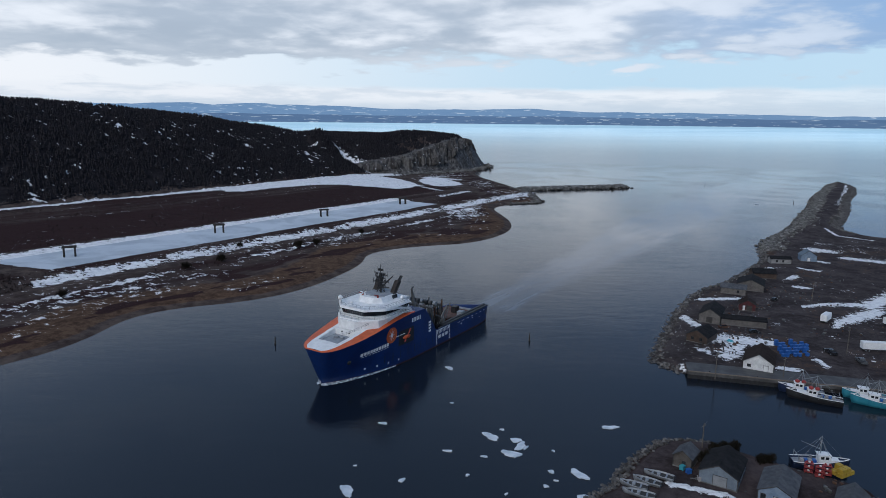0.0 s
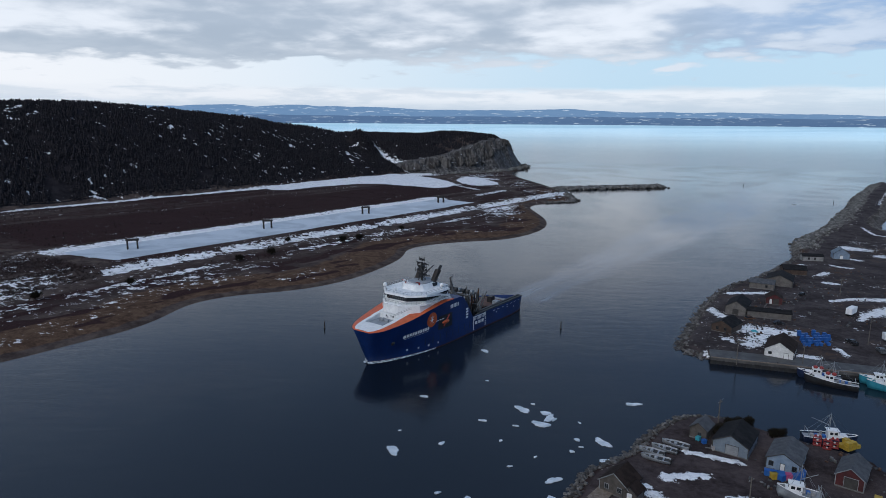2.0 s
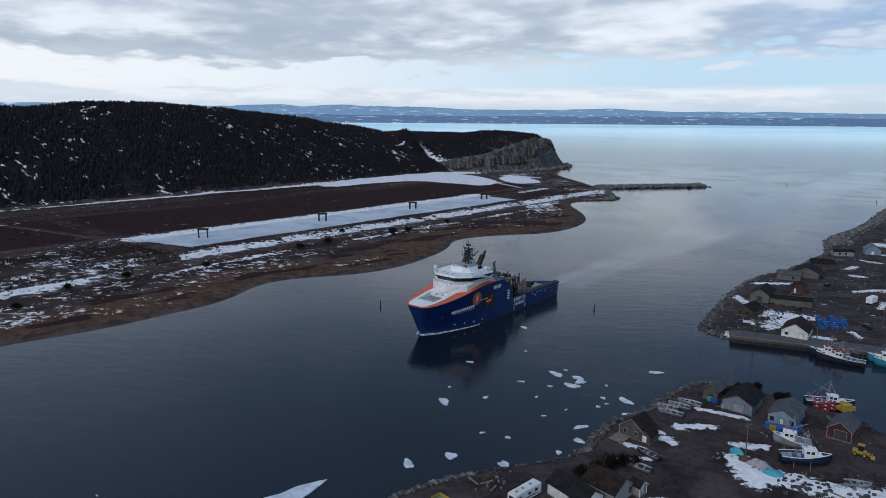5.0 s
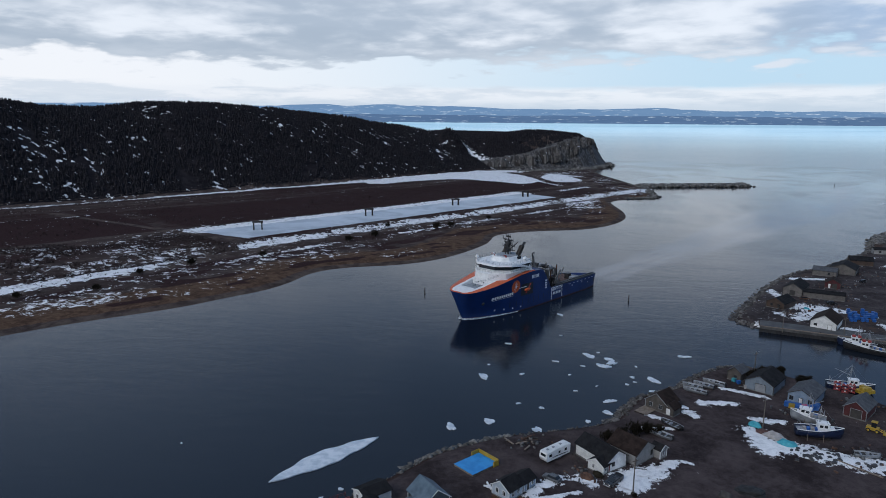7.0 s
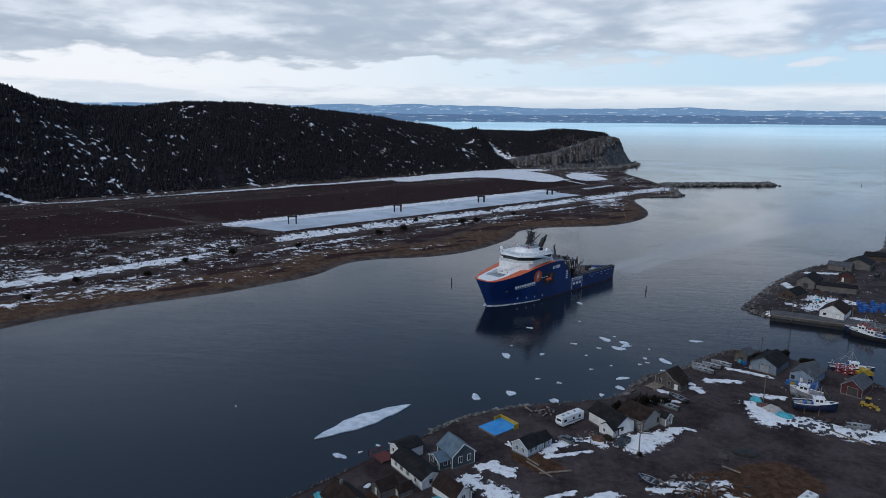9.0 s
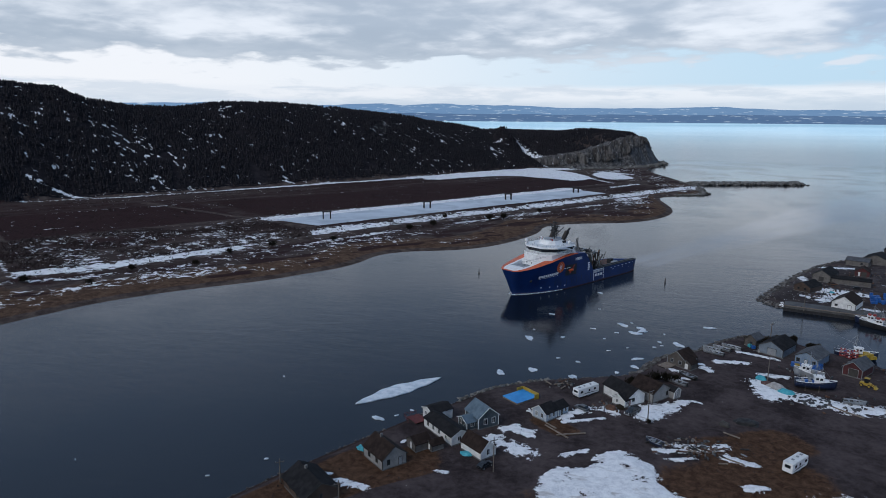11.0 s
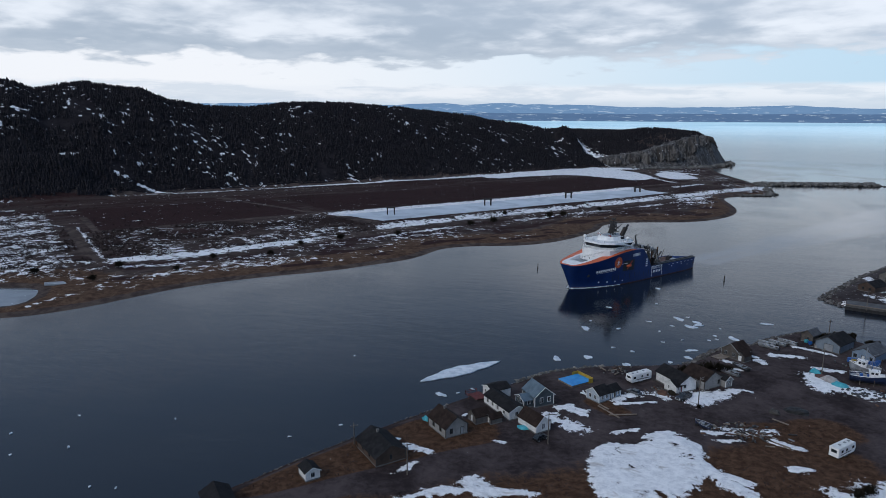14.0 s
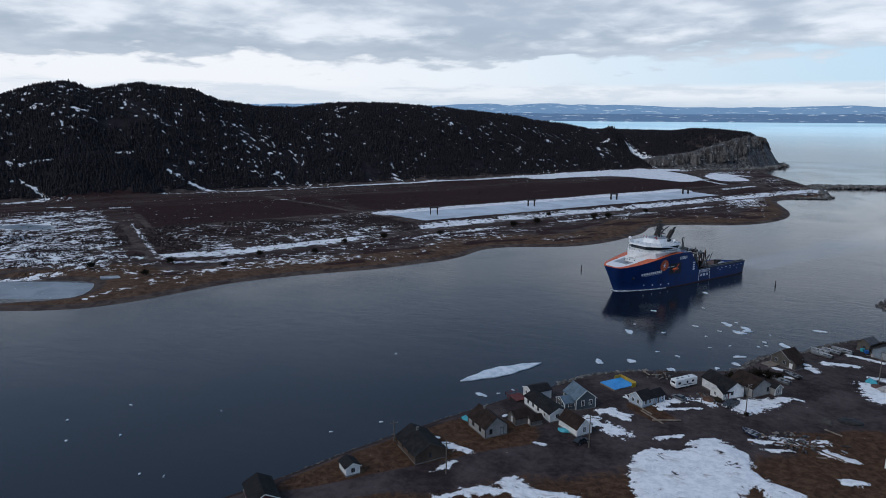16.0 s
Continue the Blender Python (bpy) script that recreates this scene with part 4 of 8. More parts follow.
def village_cover(x, y, X, Y, Z):
    d = inside_distance(x, y, VILLAGE)
    snow = np.maximum(strokes(x, y, VILLAGE_SNOW) * 0.98, 0.05)
    snow = np.maximum(snow, 0.95 * smooth(inside_distance(x, y, BIG_SNOW) + 5.0 * (vnoise(x / 3.2, y / 3.2, 3) - 0.5) * smooth(x, -44, -30), -2.0, 2.2))
    snow = snow - 0.30 * smooth(vnoise(x / 3.4 + 5, y / 2.4, 3), 0.58, 0.72) * smooth(y, 75, 60)
    meadow = strokes(x, y, [(-112, -16, -90, 14, 10), (-90, 14, -78, 24, 6), (-88, -30, -60, -14, 12), (-60, -16, -25, 8, 16), (-25, 8, 5, 40, 12), (-5, 52, 12, 62, 6), (-50, 56, -44, 52, 3), (0, 0, 60, 20, 20)])
    road = strokes(x, y, [(-125, -42, -96, -10, 4.5), (-96, -10, -80, 6.6, 4.5), (-80, 6.6, -59, 25, 5), (-59, 25, -40, 44, 6), (-40, 44, -21, 59, 6), (-21, 59, 1, 84, 8), (1, 84, 5, 116, 9)])
    grass = np.clip(1.35 * meadow - 0.9 * smooth(road, 0.45, 0.7), 0, 1) * smooth(d, 3, 6)
    dark = 0.5 * smooth(5 - d, 0, 4) + 0.18
    return snow - 0.3 * smooth(2.5 - d, 0, 2), grass, dark


grid_land("ground_village", np.arange(-200, 130, 0.9), np.arange(-70, 166, 0.9), village_height, village_cover, lambda x, y, X, Y, Z: inside_distance(x, y, VILLAGE) > -5, M["village_ground"], "gravel yard with brown grass and melting snow")
grid_land("ground_near", np.concatenate([np.arange(-330, -198, 12.0), np.arange(-200, 310, 15.0)]), np.concatenate([np.arange(-320, -70, 12.0), [-69.1]]), village_height, village_cover, lambda x, y, X, Y, Z: inside_distance(x, y, VILLAGE) > -12, M["village_ground"], "brown grass and gravel under the flight path")
grid_land("ground_east", np.arange(128.2, 320, 6.0), np.arange(-70, 120, 6.0), village_height, village_cover, lambda x, y, X, Y, Z: inside_distance(x, y, VILLAGE) > -8, M["village_ground"], "gravel ground beside the harbour")

MID_SNOW = [(61, 242, 74, 239, 6.0), (74, 240, 81, 238, 3.2), (66, 232, 58, 221, 4.2), (92, 232, 97, 227, 2.4), (90, 219, 90, 213, 2.2), (73, 210, 77, 208, 2.2), (50, 228, 53, 224, 1.4), (38.4, 212, 38.5, 208.5, 1.8), (61, 252, 58, 272, 2.2),
            (76, 300, 97, 302.5, 2.2), (97, 302.5, 111, 302, 2.6), (104, 286, 107, 296, 2.2), (96, 262, 104, 268, 2.2), (121, 290, 134, 294, 1.8), (134, 294, 150, 294, 3.2), (136, 328, 145, 322, 2.6), (145, 322, 156, 327, 2.2), (134, 340, 148, 352, 2.6), (136, 368, 158, 377, 2.8), (158, 377, 168, 366, 2.2),
            (190, 440, 206, 427, 7.0), (206, 405, 222, 394, 5.0), (128, 268, 150, 282, 4.2), (152, 292, 184, 318, 5.0), (140, 243, 165, 249, 4.0), (172, 262, 210, 290, 6), (118, 258, 124, 266, 2.0), (108, 245, 118, 243, 2.0), (176, 396, 186, 390, 2.4),
            (252, 523, 285, 582, 2.2), (285, 582, 358, 687, 2.8), (358, 687, 495, 904, 3.2), (245, 484, 252, 523, 1.6), (245, 484, 262, 470, 1.6), (300, 640, 330, 690, 1.6)]


def mid_height(x, y, X, Y):
    d = inside_distance(x, y, MID)
    h = 2.5 * smooth(d, -1.5, 6) - 0.3 - 1.5 * smooth(-d, 0, 8)
    spine = smooth(y - 0.05 * x, 440, 520)
    return h + 0.4 * (vnoise(x / 12, y / 12, 4) - 0.5) * smooth(d, 1, 10) + 3.0 * spine * smooth(d, 3, 14)


def mid_cover(x, y, X, Y, Z):
    d = inside_distance(x, y, MID)
    snow = np.maximum(strokes(x, y, MID_SNOW) * 0.90, 0.13 + 0.5 * (vnoise(x / 22, y / 14, 3) - 0.45))
    snow -= 0.35 * smooth(4 - d, 0, 4)
    road = strokes(x, y, [(45, 203, 110, 197, 7), (95, 205, 105, 300, 7), (105, 300, 150, 370, 6), (150, 370, 198, 451, 8), (198, 451, 242, 508, 9), (242, 508, 330, 650, 7), (330, 650, 460, 862, 7), (106, 273, 136, 348, 7), (136, 312, 180, 350, 6), (105, 240, 200, 235, 8)])
    grass = np.clip(0.55 - 0.9 * smooth(road, 0.4, 0.7), 0, 1) * (1 - smooth(y, 430, 480)) * (0.4 + 0.6 * vnoise(x / 30 + 5, y / 30, 2))
    return snow - 0.5 * smooth(road, 0.5, 0.75), grass, 0.3 * smooth(6 - d, 0, 5) + 0.12 - 0.3 * smooth(road, 0.4, 0.7)


grid_land("ground_harbour", np.arange(20, 330, 1.9), np.arange(130, 560, 1.9), mid_height, mid_cover, lambda x, y, X, Y, Z: inside_distance(x, y, MID) > -6, M["harbour_ground"], "gravel harbour point with patches of snow")
grid_land("ground_jetty", np.arange(262, 560, 5.0), np.arange(556, 1010, 5.0), mid_height, mid_cover, lambda x, y, X, Y, Z: inside_distance(x, y, MID) > -9, M["harbour_ground"], "long causeway with gravel road and snow")
grid_land("ground_outer", np.arange(328, 800, 9.0), np.arange(40, 560, 9.0), mid_height, mid_cover, lambda x, y, X, Y, Z: inside_distance(x, y, MID) > -9, M["harbour_ground"], "gravel ground beyond the harbour")


def pond_ice():
    us, vs = np.arange(120, 522, 3.0), np.arange(-461, -406, 2.0)
    U, V = np.meshgrid(us, vs, indexing="ij")
    X, Y = from_uv(U, V)
    K = pond_field(U, V) > -2
    idx = np.arange(U.size).reshape(U.shape)
    f = np.stack([idx[:-1, :-1], idx[1:, :-1], idx[1:, 1:], idx[:-1, 1:]], -1)[K[:-1, :-1] & K[1:, 1:] & K[1:, :-1] & K[:-1, 1:]]
    m, k, b = shaded("pond_ice")
    p = place(k)
    n1, n2 = k.noise(p, 0.035, 5.0, 0.6, 0.5), k.noise(p, 0.5, 4.0, 0.6)
    col = k.mix(k.span(n1, 0.38, 0.62), (0.36, 0.41, 0.46), (0.56, 0.61, 0.66))
    col = k.mix(k.math("MULTIPLY", n2, 0.3), col, (0.62, 0.66, 0.70))
    k.tree.links.new(col, b.inputs["Base Color"])
    b.inputs["Roughness"].default_value = 0.45
    me = mesh_of("pond_ice", np.stack([X, Y, 0 * X + 1.68], -1).reshape(-1, 3).tolist(), f.tolist(), m)
    tagged(new("pond_ice", me), "long frozen pond with grey ice", "ice", kind="structure")


pond_ice()
# ---------------------------------------------------------------- the ship
SHIP_YAW = -121.5


def build_ship():
    ship = thing("supply_ship", pose(-61.2, 233.2, 0, 0, 0, SHIP_YAW), "blue and white offshore supply ship with orange bow band", "ship")
    XS = [0, 4, 10, 20, 30, 42, 45, 49, 51, 55, 60, 66, 72, 77, 82, 86, 89.5, 92, 93.6]
    BH = [10.4, 10.8, 11, 11, 11, 11, 11, 11, 11, 11.1, 11.2, 11.2, 11.1, 10.8, 10.1, 9.1, 7.7, 6.0, 3.4]
    WH = [9.6, 10.4, 11, 11, 11, 11, 11, 11, 11, 11, 10.9, 10.4, 9.4, 8.1, 6.5, 4.9, 3.2, 1.7, 0.3]
    DZ = [6.9, 6.7, 6.6, 6.6, 6.7, 6.9, 11.5, 16.8, 17.2, 17.4, 17.5, 17.1, 16.3, 15.5, 14.6, 13.9, 13.3, 12.9, 12.7]
    half = lambda x: np.interp(x, XS, BH)
    gun = lambda x: np.interp(x, XS, DZ)

    def at(x, f):
        """A point of the port side: f is the fraction of the way from keel line to gunwale."""
        z = -1.6 + (gun(x) + 1.6) * f
        up = max(0.0, z) / max(gun(x), 1e-6)
        rake = 4.2 * float(smooth(np.array(x), 78, 93.6))
        w = np.interp(x, XS, WH)
        return Vector((x - 47 + rake * (up ** 0.6 - 0.15), w + (half(x) - w) * up ** 1.35, z))

    def side_strip(f0, f1, x0, x1, step, out, both=True, rows=1):
        bm = bmesh.new()
        xs = [x for x in np.arange(x0, x1 + 1e-6, step)]
        for sgn in ((1, -1) if both else (1,)):
            net = []
            for x in xs:
                col = []
                for r in range(rows + 1):
                    p = at(x, (f0(x) if callable(f0) else f0) + ((f1(x) if callable(f1) else f1) - (f0(x) if callable(f0) else f0)) * r / rows)
                    col.append(bm.verts.new((p.x, sgn * (p.y + out), p.z)))
                net.append(col)
            for a, b in zip(net[:-1], net[1:]):
                for r in range(rows):
                    bm.faces.new((a[r], b[r], b[r + 1], a[r + 1]))
        return bm

    # hull
    bm = bmesh.new()
    xs = sorted(set(XS) | {1.5, 7, 15, 25, 36.5, 39.5, 49, 56.5, 63, 69, 74.5, 79.5, 84, 88, 91})
    lv = [0, 0.1, 0.22, 0.36, 0.5, 0.64, 0.78, 0.9, 1.0]
    nets = []
    for sgn in (1, -1):
        net = [[bm.verts.new((p.x, sgn * p.y, p.z)) for p in (at(x, f) for f in lv)] for x in xs]
        nets.append(net)
        for a, b in zip(net[:-1], net[1:]):
            for r in range(len(lv) - 1):
                bm.faces.new((a[r], b[r], b[r + 1], a[r + 1]))
    for r in range(len(lv) - 1):
        bm.faces.new((nets[0][0][r], nets[0][0][r + 1], nets[1][0][r + 1], nets[1][0][r]))
        bm.faces.new((nets[0][-1][r], nets[0][-1][r + 1], nets[1][-1][r + 1], nets[1][-1][r]))
    for net_col in nets[1]:
        for v in net_col:
            if v.co.x < -4.0:
                v.co.z = min(v.co.z, 3.45)
    hull = part("hull", bm, M["hull_blue"], ship, "deep blue welded steel hull", True)
    part("boot_topping", side_strip(lambda x: 0.4 / (gun(x) + 1.6), lambda x: 2.1 / (gun(x) + 1.6), 0, 93.5, 1.5, 0.03), M["boot"], ship, "dark red waterline band")
    # rubbing strakes along the after body
    for z in (3.2, 5.0):
        part("rubbing_strake", side_strip(lambda x: (z + 1.5) / (gun(x) + 1.6), lambda x: (z + 1.8) / (gun(x) + 1.6), 1, 34, 3, 0.14, z < 4), M["hull_blue"], ship)
    # after deck, inner bulwarks and rails
    part("after_deck", slab([(-46.6, -10.2), (2.2, -10.4), (2.2, 10.4), (-46.6, 10.2)], 2.9, 3.2), M["deck_wood"], ship, "red-brown timber working deck")
    for s in (1,):
        bm = bmesh.new()
        add_box(bm, -46.4, -10.5, s * 9.0 - 0.5, s * 9.0 + 0.5, 3.2, 7.3)
        add_box(bm, -46.6, -10.5, s * 10.1 - 0.85, s * 10.1 + 0.75, 6.75, 7.0)
        part("cargo_rail", bm, M["black_paint"], ship, "heavy dark cargo rail along the deck edge")
    part("stern_roller", tube((-46.4, -5, 3.0), (-46.4, 5, 3.0), 0.8, sides=14), M["steel"], ship)
    # blue deckhouse block behind the bridge
    part("deckhouse_block", slab([(2.2, -10.7), (16, -10.8), (16, 10.8), (2.2, 10.7)], 3.2, 17.0), M["hull_blue"], ship)
    bm = prism([(-5, 3.2), (2.4, 3.2), (2.4, 16.6)], -10.85, -10.4)
    part("deckhouse_wing", bm, M["hull_blue"], ship)
    part("deckhouse_wing", prism([(-5, 3.2), (2.4, 3.2), (2.4, 16.6)], 10.4, 10.85), M["hull_blue"], ship)
    # whaleback foredeck: orange band and white crown
    bw = lambda x: 0.15 + 4.1 * math.sin(math.pi * min(1, max(0, (x - 56) / 38.6))) ** 0.9

    def deck_net(width0, width1, lift0, lift1):
        bm = bmesh.new()
        for s in (1, -1):
            prev = None
            for x in np.arange(56, 93.6, 1.25):
                p = at(x, 1.0)
                a = bm.verts.new((p.x - 0.1 * width0(x), s * max(0.02, p.y - width0(x)), p.z + lift0))
                b = bm.verts.new((p.x - 0.35 * width1(x) * (x > 84), s * max(0.01, p.y - width1(x)), p.z + lift1))
                if prev:
                    bm.faces.new((prev[0], a, b, prev[1]))
                prev = (a, b)
        return bm

    band_bm = deck_net(lambda x: 0.0, bw, 0.0, 0.35)
    band_bm.verts.ensure_lookup_table()
    half_n = len(band_bm.verts) // 2
    vs = band_bm.verts
    band_bm.faces.new((vs[half_n - 2], vs[half_n - 1], vs[2 * half_n - 1], vs[2 * half_n - 2]))
    part("bow_band", band_bm, M["orange"], ship, "bright orange band round the foredeck", True)
    bm = bmesh.new()
    rings = []
    for x in np.arange(56, 93.6, 1.25):
        p = at(x, 1.0)
        y = max(0.02, p.y - bw(x))
        px = p.x - 0.35 * bw(x) * (x > 84)
        rings.append([bm.verts.new((px, k * y, p.z + 0.35 + 0.25 * (1 - k * k) * min(1, y / 6))) for k in (-1, -0.74, -0.25, 0.25, 0.74, 1)])
    # the mooring well is a hole in the crown of the foredeck
    W0, W1 = 20, 26
    for r, (r0, r1) in enumerate(zip(rings[:-1], rings[1:])):
        for a in range(5):
            if not (W0 <= r < W1 and 1 <= a <= 3):
                bm.faces.new((r0[a], r1[a], r1[a + 1], r0[a + 1]))
    rim = [rings[W0][a].co.copy() for a in (1, 2, 3, 4)] + [rings[r][4].co.copy() for r in range(W0 + 1, W1)] + [rings[W1][a].co.copy() for a in (4, 3, 2, 1)] + [rings[r][1].co.copy() for r in range(W1 - 1, W0, -1)]
    part("foredeck", bm, M["white_paint"], ship, "white domed foredeck", True)
    floor_z = min(c.z for c in rim) - 0.7
    bm = bmesh.new()
    up = [bm.verts.new(c) for c in rim]
    down = [bm.verts.new((c.x, c.y, floor_z)) for c in rim]
    for q in range(len(rim)):
        s = (q + 1) % len(rim)
        bm.faces.new((up[q], up[s], down[s], down[q]))
    well = part("mooring_well", bm, M["white_paint"], ship, "white recessed mooring well")
    bm = bmesh.new()
    bm.faces.new([bm.verts.new((c.x, c.y, floor_z + 0.02)) for c in rim])
    part("well_floor", bm, M["deck_grey"], well, "grey mooring deck")
    aft_x = rim[0].x
    for y in (-1.6, 1.6):
        part("porthole", tube((aft_x + 0.02, y, floor_z + 1.3), (aft_x + 0.12, y, floor_z + 1.3), 0.32, sides=10), M["glass"], well)
    for y in (-1.2, 1.2):
        part("mooring_winch", tube((aft_x + 3.2, y - 0.8, floor_z + 0.5), (aft_x + 3.2, y + 0.8, floor_z + 0.5), 0.45, sides=10), M["deck_grey"], well)
    # superstructure, carried on its own frame of reference
    DX, DZ2 = 12.4, -1.0
    before = {o.name for o in ship.children}
    def tier(name, x0, x1, hw, cham, z0, z1, mat, grow=0.0, parent=ship, label=""):
        def outline(g):
            return [(x0 - g, -hw - g), (x1 - cham, -hw - g), (x1 + g, -hw + cham), (x1 + g, hw - cham), (x1 - cham, hw + g), (x0 - g, hw + g)]
        bm = bmesh.new()
        a = [bm.verts.new((x, y, z0)) for x, y in outline(0)]
        b = [bm.verts.new((x, y, z1)) for x, y in outline(grow)]
        n = len(a)
        bm.faces.new(a[::-1])
        bm.faces.new(b)
        for i in range(n):
            j = (i + 1) % n
            bm.faces.new((a[i], a[j], b[j], b[i]))
        return part(name, bm, mat, parent, label)

    tier("lower_house", 0, 21.5, 9.4, 6.0, 16.6, 19.6, M["white_paint"], -0.3)
    tier("house_ledge", -2, 20, 10.6, 6.5, 19.6, 19.95, M["white_paint"])
    bridge = tier("bridge", -1, 17.5, 9.2, 5.0, 19.95, 21.0, M["white_paint"], 0.7, label="white wheelhouse with a wide dark window band")
    tier("window_band", -0.6, 17.9, 9.7, 5.0, 21.0, 22.7, M["glass"], 0.5, bridge, "dark raked wheelhouse windows")
    for i in range(-4, 5):
        part("mullion", tube((18.0, i * 1.0, 21.0), (18.5, i * 1.04, 22.7), 0.035, sides=5), M["steel"], bridge)
    for s in (1, -1):
        for i in range(7):
            part("mullion", tube((0.5 + i * 1.9, s * 9.75, 21.0), (0.5 + i * 1.9, s * 10.25, 22.7), 0.035, sides=5), M["steel"], bridge)
    tier("bridge_roof", -1.6, 18.6, 10.6, 5.2, 22.7, 23.4, M["white_paint"], -0.3)
    for s in (1, -1):
        part("slanting_brace", prism([(13.4, 22.75), (13.4, 23.3), (5.0, 22.4), (-1.6, 20.6), (-1.6, 19.9), (5.0, 21.6)], s * 10.3 - 0.25, s * 10.3 + 0.25), M["white_paint"], ship, "white slanting brace across the windows")
    tier("upper_house", -0.5, 11.0, 5.6, 2.6, 23.4, 25.3, M["white_paint"], -0.9)
    part("aft_window", box(-0.2, 2.4, 4.3, 5.5, 23.8, 25.0), M["glass"], ship)
    tier("top_deck", -2.5, 8.0, 4.4, 2.0, 25.3, 25.6, M["deck_grey"])

    def railing(points, h=1.1):
        bm = bmesh.new()
        for a, b in zip(points[:-1], points[1:]):
            a, b = Vector(a), Vector(b)
            for k in (0.5, 1.0):
                add_tube(bm, a + Vector((0, 0, h * k)), b + Vector((0, 0, h * k)), 0.05, sides=4)
            n = max(1, int((b - a).length / 1.6))
            for i in range(n + 1):
                p = a.lerp(b, i / n)
                add_tube(bm, p, p + Vector((0, 0, h)), 0.05, sides=4)
        part("railing", bm, M["steel"], ship)

    railing([(-1.5, -10.2, 23.4), (13, -10.2, 23.4), (18, -5, 23.4), (18, 5, 23.4), (13, 10.2, 23.4), (-1.5, 10.2, 23.4)])
    railing([(-1.8, 10.5, 19.95), (13.5, 10.5, 19.95), (19.8, 4, 19.95), (19.8, -4, 19.95), (13.5, -10.5, 19.95)])
    railing([(-7.0, 10.5, 19.0), (6, 10.6, 19.0)])
    railing([(34, 5.4, 17.6), (28, 7.6, 18.2), (20, 8.6, 19.0)], 0.9)
    for x, y, z, r in ((14.5, -8.8, 24.9, 0.85), (2, 9.3, 24.9, 0.85), (16, -2.2, 24.6, 0.6), (9, -3.6, 26.2, 0.6)):
        dome = part("radar_dome", ball((x, y, z), r), M["white_paint"], ship, "white satellite dome", True)
        part("dome_foot", tube((x, y, z - 1.6), (x, y, z - 0.5), 0.25), M["white_paint"], dome)
    for y in (-3.4, 3.4):
        gun_ob = part("water_cannon", tube((8.6, y, 25.2), (8.6, y, 26.2), 0.35), M["red"], ship, "red fire monitor")
        part("nozzle", tube((8.4, y, 26.1), (10.6, y, 26.7), 0.25, 0.15), M["red"], gun_ob)
    # mast
    bm = bmesh.new()
    corners = [(1.0, 0.9), (1.0, -0.9), (-1.0, -0.9), (-1.0, 0.9)]
    for k in range(4):
        for (ax, ay), (bx, by) in zip(corners, corners[1:] + corners[:1]):
            f0, f1 = 1 - 0.2 * k, 0.8 - 0.2 * k
            add_tube(bm, (2.6 + ax * f0, ay * f0, 26.9 + 1.8 * k), (2.6 + ax * f1, ay * f1, 28.7 + 1.8 * k), 0.17, sides=5)
            add_tube(bm, (2.6 + ax * f0, ay * f0, 26.9 + 1.8 * k), (2.6 + bx * f1, by * f1, 28.7 + 1.8 * k), 0.10, sides=4)
            add_tube(bm, (2.6 + ax * f1, ay * f1, 28.7 + 1.8 * k), (2.6 + bx * f1, by * f1, 28.7 + 1.8 * k), 0.12, sides=4)
    add_tube(bm, (2.6, 0, 26.9), (2.6, 0, 34.2), 0.42, 0.26, 8)
    mast = part("mast", bm, M["black_paint"], ship, "black lattice mast with radars and aerials")
    part("mast_top", tube((2.6, 0, 34.0), (2.6, 0, 37.4), 0.16, 0.07), M["black_paint"], mast)
    for x0, y1, z, r, tilt in ((2.6, 2.4, 29.4, 0.16, 0.5), (2.4, 3.4, 31.0, 0.16, -0.5), (2.7, 2.2, 32.2, 0.15, 0.7), (2.5, 3.0, 33.4, 0.14, 0.6), (2.6, 1.2, 35.0, 0.10, 0.3)):
        part("yard", tube((x0, -y1, z + tilt), (x0, y1, z), r, sides=6), M["black_paint"], mast)
        for s in (1, -1):
            zz = z + (tilt if s < 0 else 0)
            part("aerial", tube((x0, s * y1, zz - 0.5), (x0, s * y1, zz + 1.3), 0.12, 0.07, 6), M["black_paint"], mast)
            part("lamp_box", box(x0 - 0.3, x0 + 0.3, s * y1 * 0.55 - 0.3, s * y1 * 0.55 + 0.3, z - 0.2, z + 0.6), M["black_paint"], mast)
    for z, l in ((29.0, 2.2), (31.0, 1.6)):
        part("radar_bar", box(4.3, 4.6, -l, l, z, z + 0.35, m=Matrix.Rotation(0.5, 4, "Z")), M["black_paint"], mast)
        part("radar_bracket", box(2.4, 3.2, -0.2, 0.2, z - 0.35, z), M["black_paint"], mast)
    part("signal_arm", tube((2.6, 0, 28.4), (0.4, 4.0, 33.0), 0.34, 0.2, 6), M["black_paint"], mast)
    part("signal_arm", tube((2.6, 0, 28.4), (0.4, -4.0, 32.6), 0.34, 0.2, 6), M["black_paint"], mast)
    for s in (1, -1):
        f = part("funnel", prism([(-0.4, 26.4), (1.6, 26.4), (-1.8, 31.0), (-3.6, 30.4)], s * 4.0 - 0.8, s * 4.0 + 0.8), M["old_wood"], ship, "dark brown exhaust casing")
        for k in (-0.6, 0.6):
            part("exhaust_pipe", tube((-2.4, s * 4.0 + 0.6 * k, 30.0), (-4.6, s * 4.0 + 0.6 * k, 32.0), 0.30), M["black_paint"], f)
    part("stack_house", box(-6, 1, -6.4, 6.4, 18.4, 23.2, 0.1), M["white_paint"], ship)
    for o in [c for c in ship.children if c.name not in before]:
        o.location.x, o.location.z = DX, DZ2 - (1.3 if o.name.startswith(("mast", "funnel")) else 0.0)
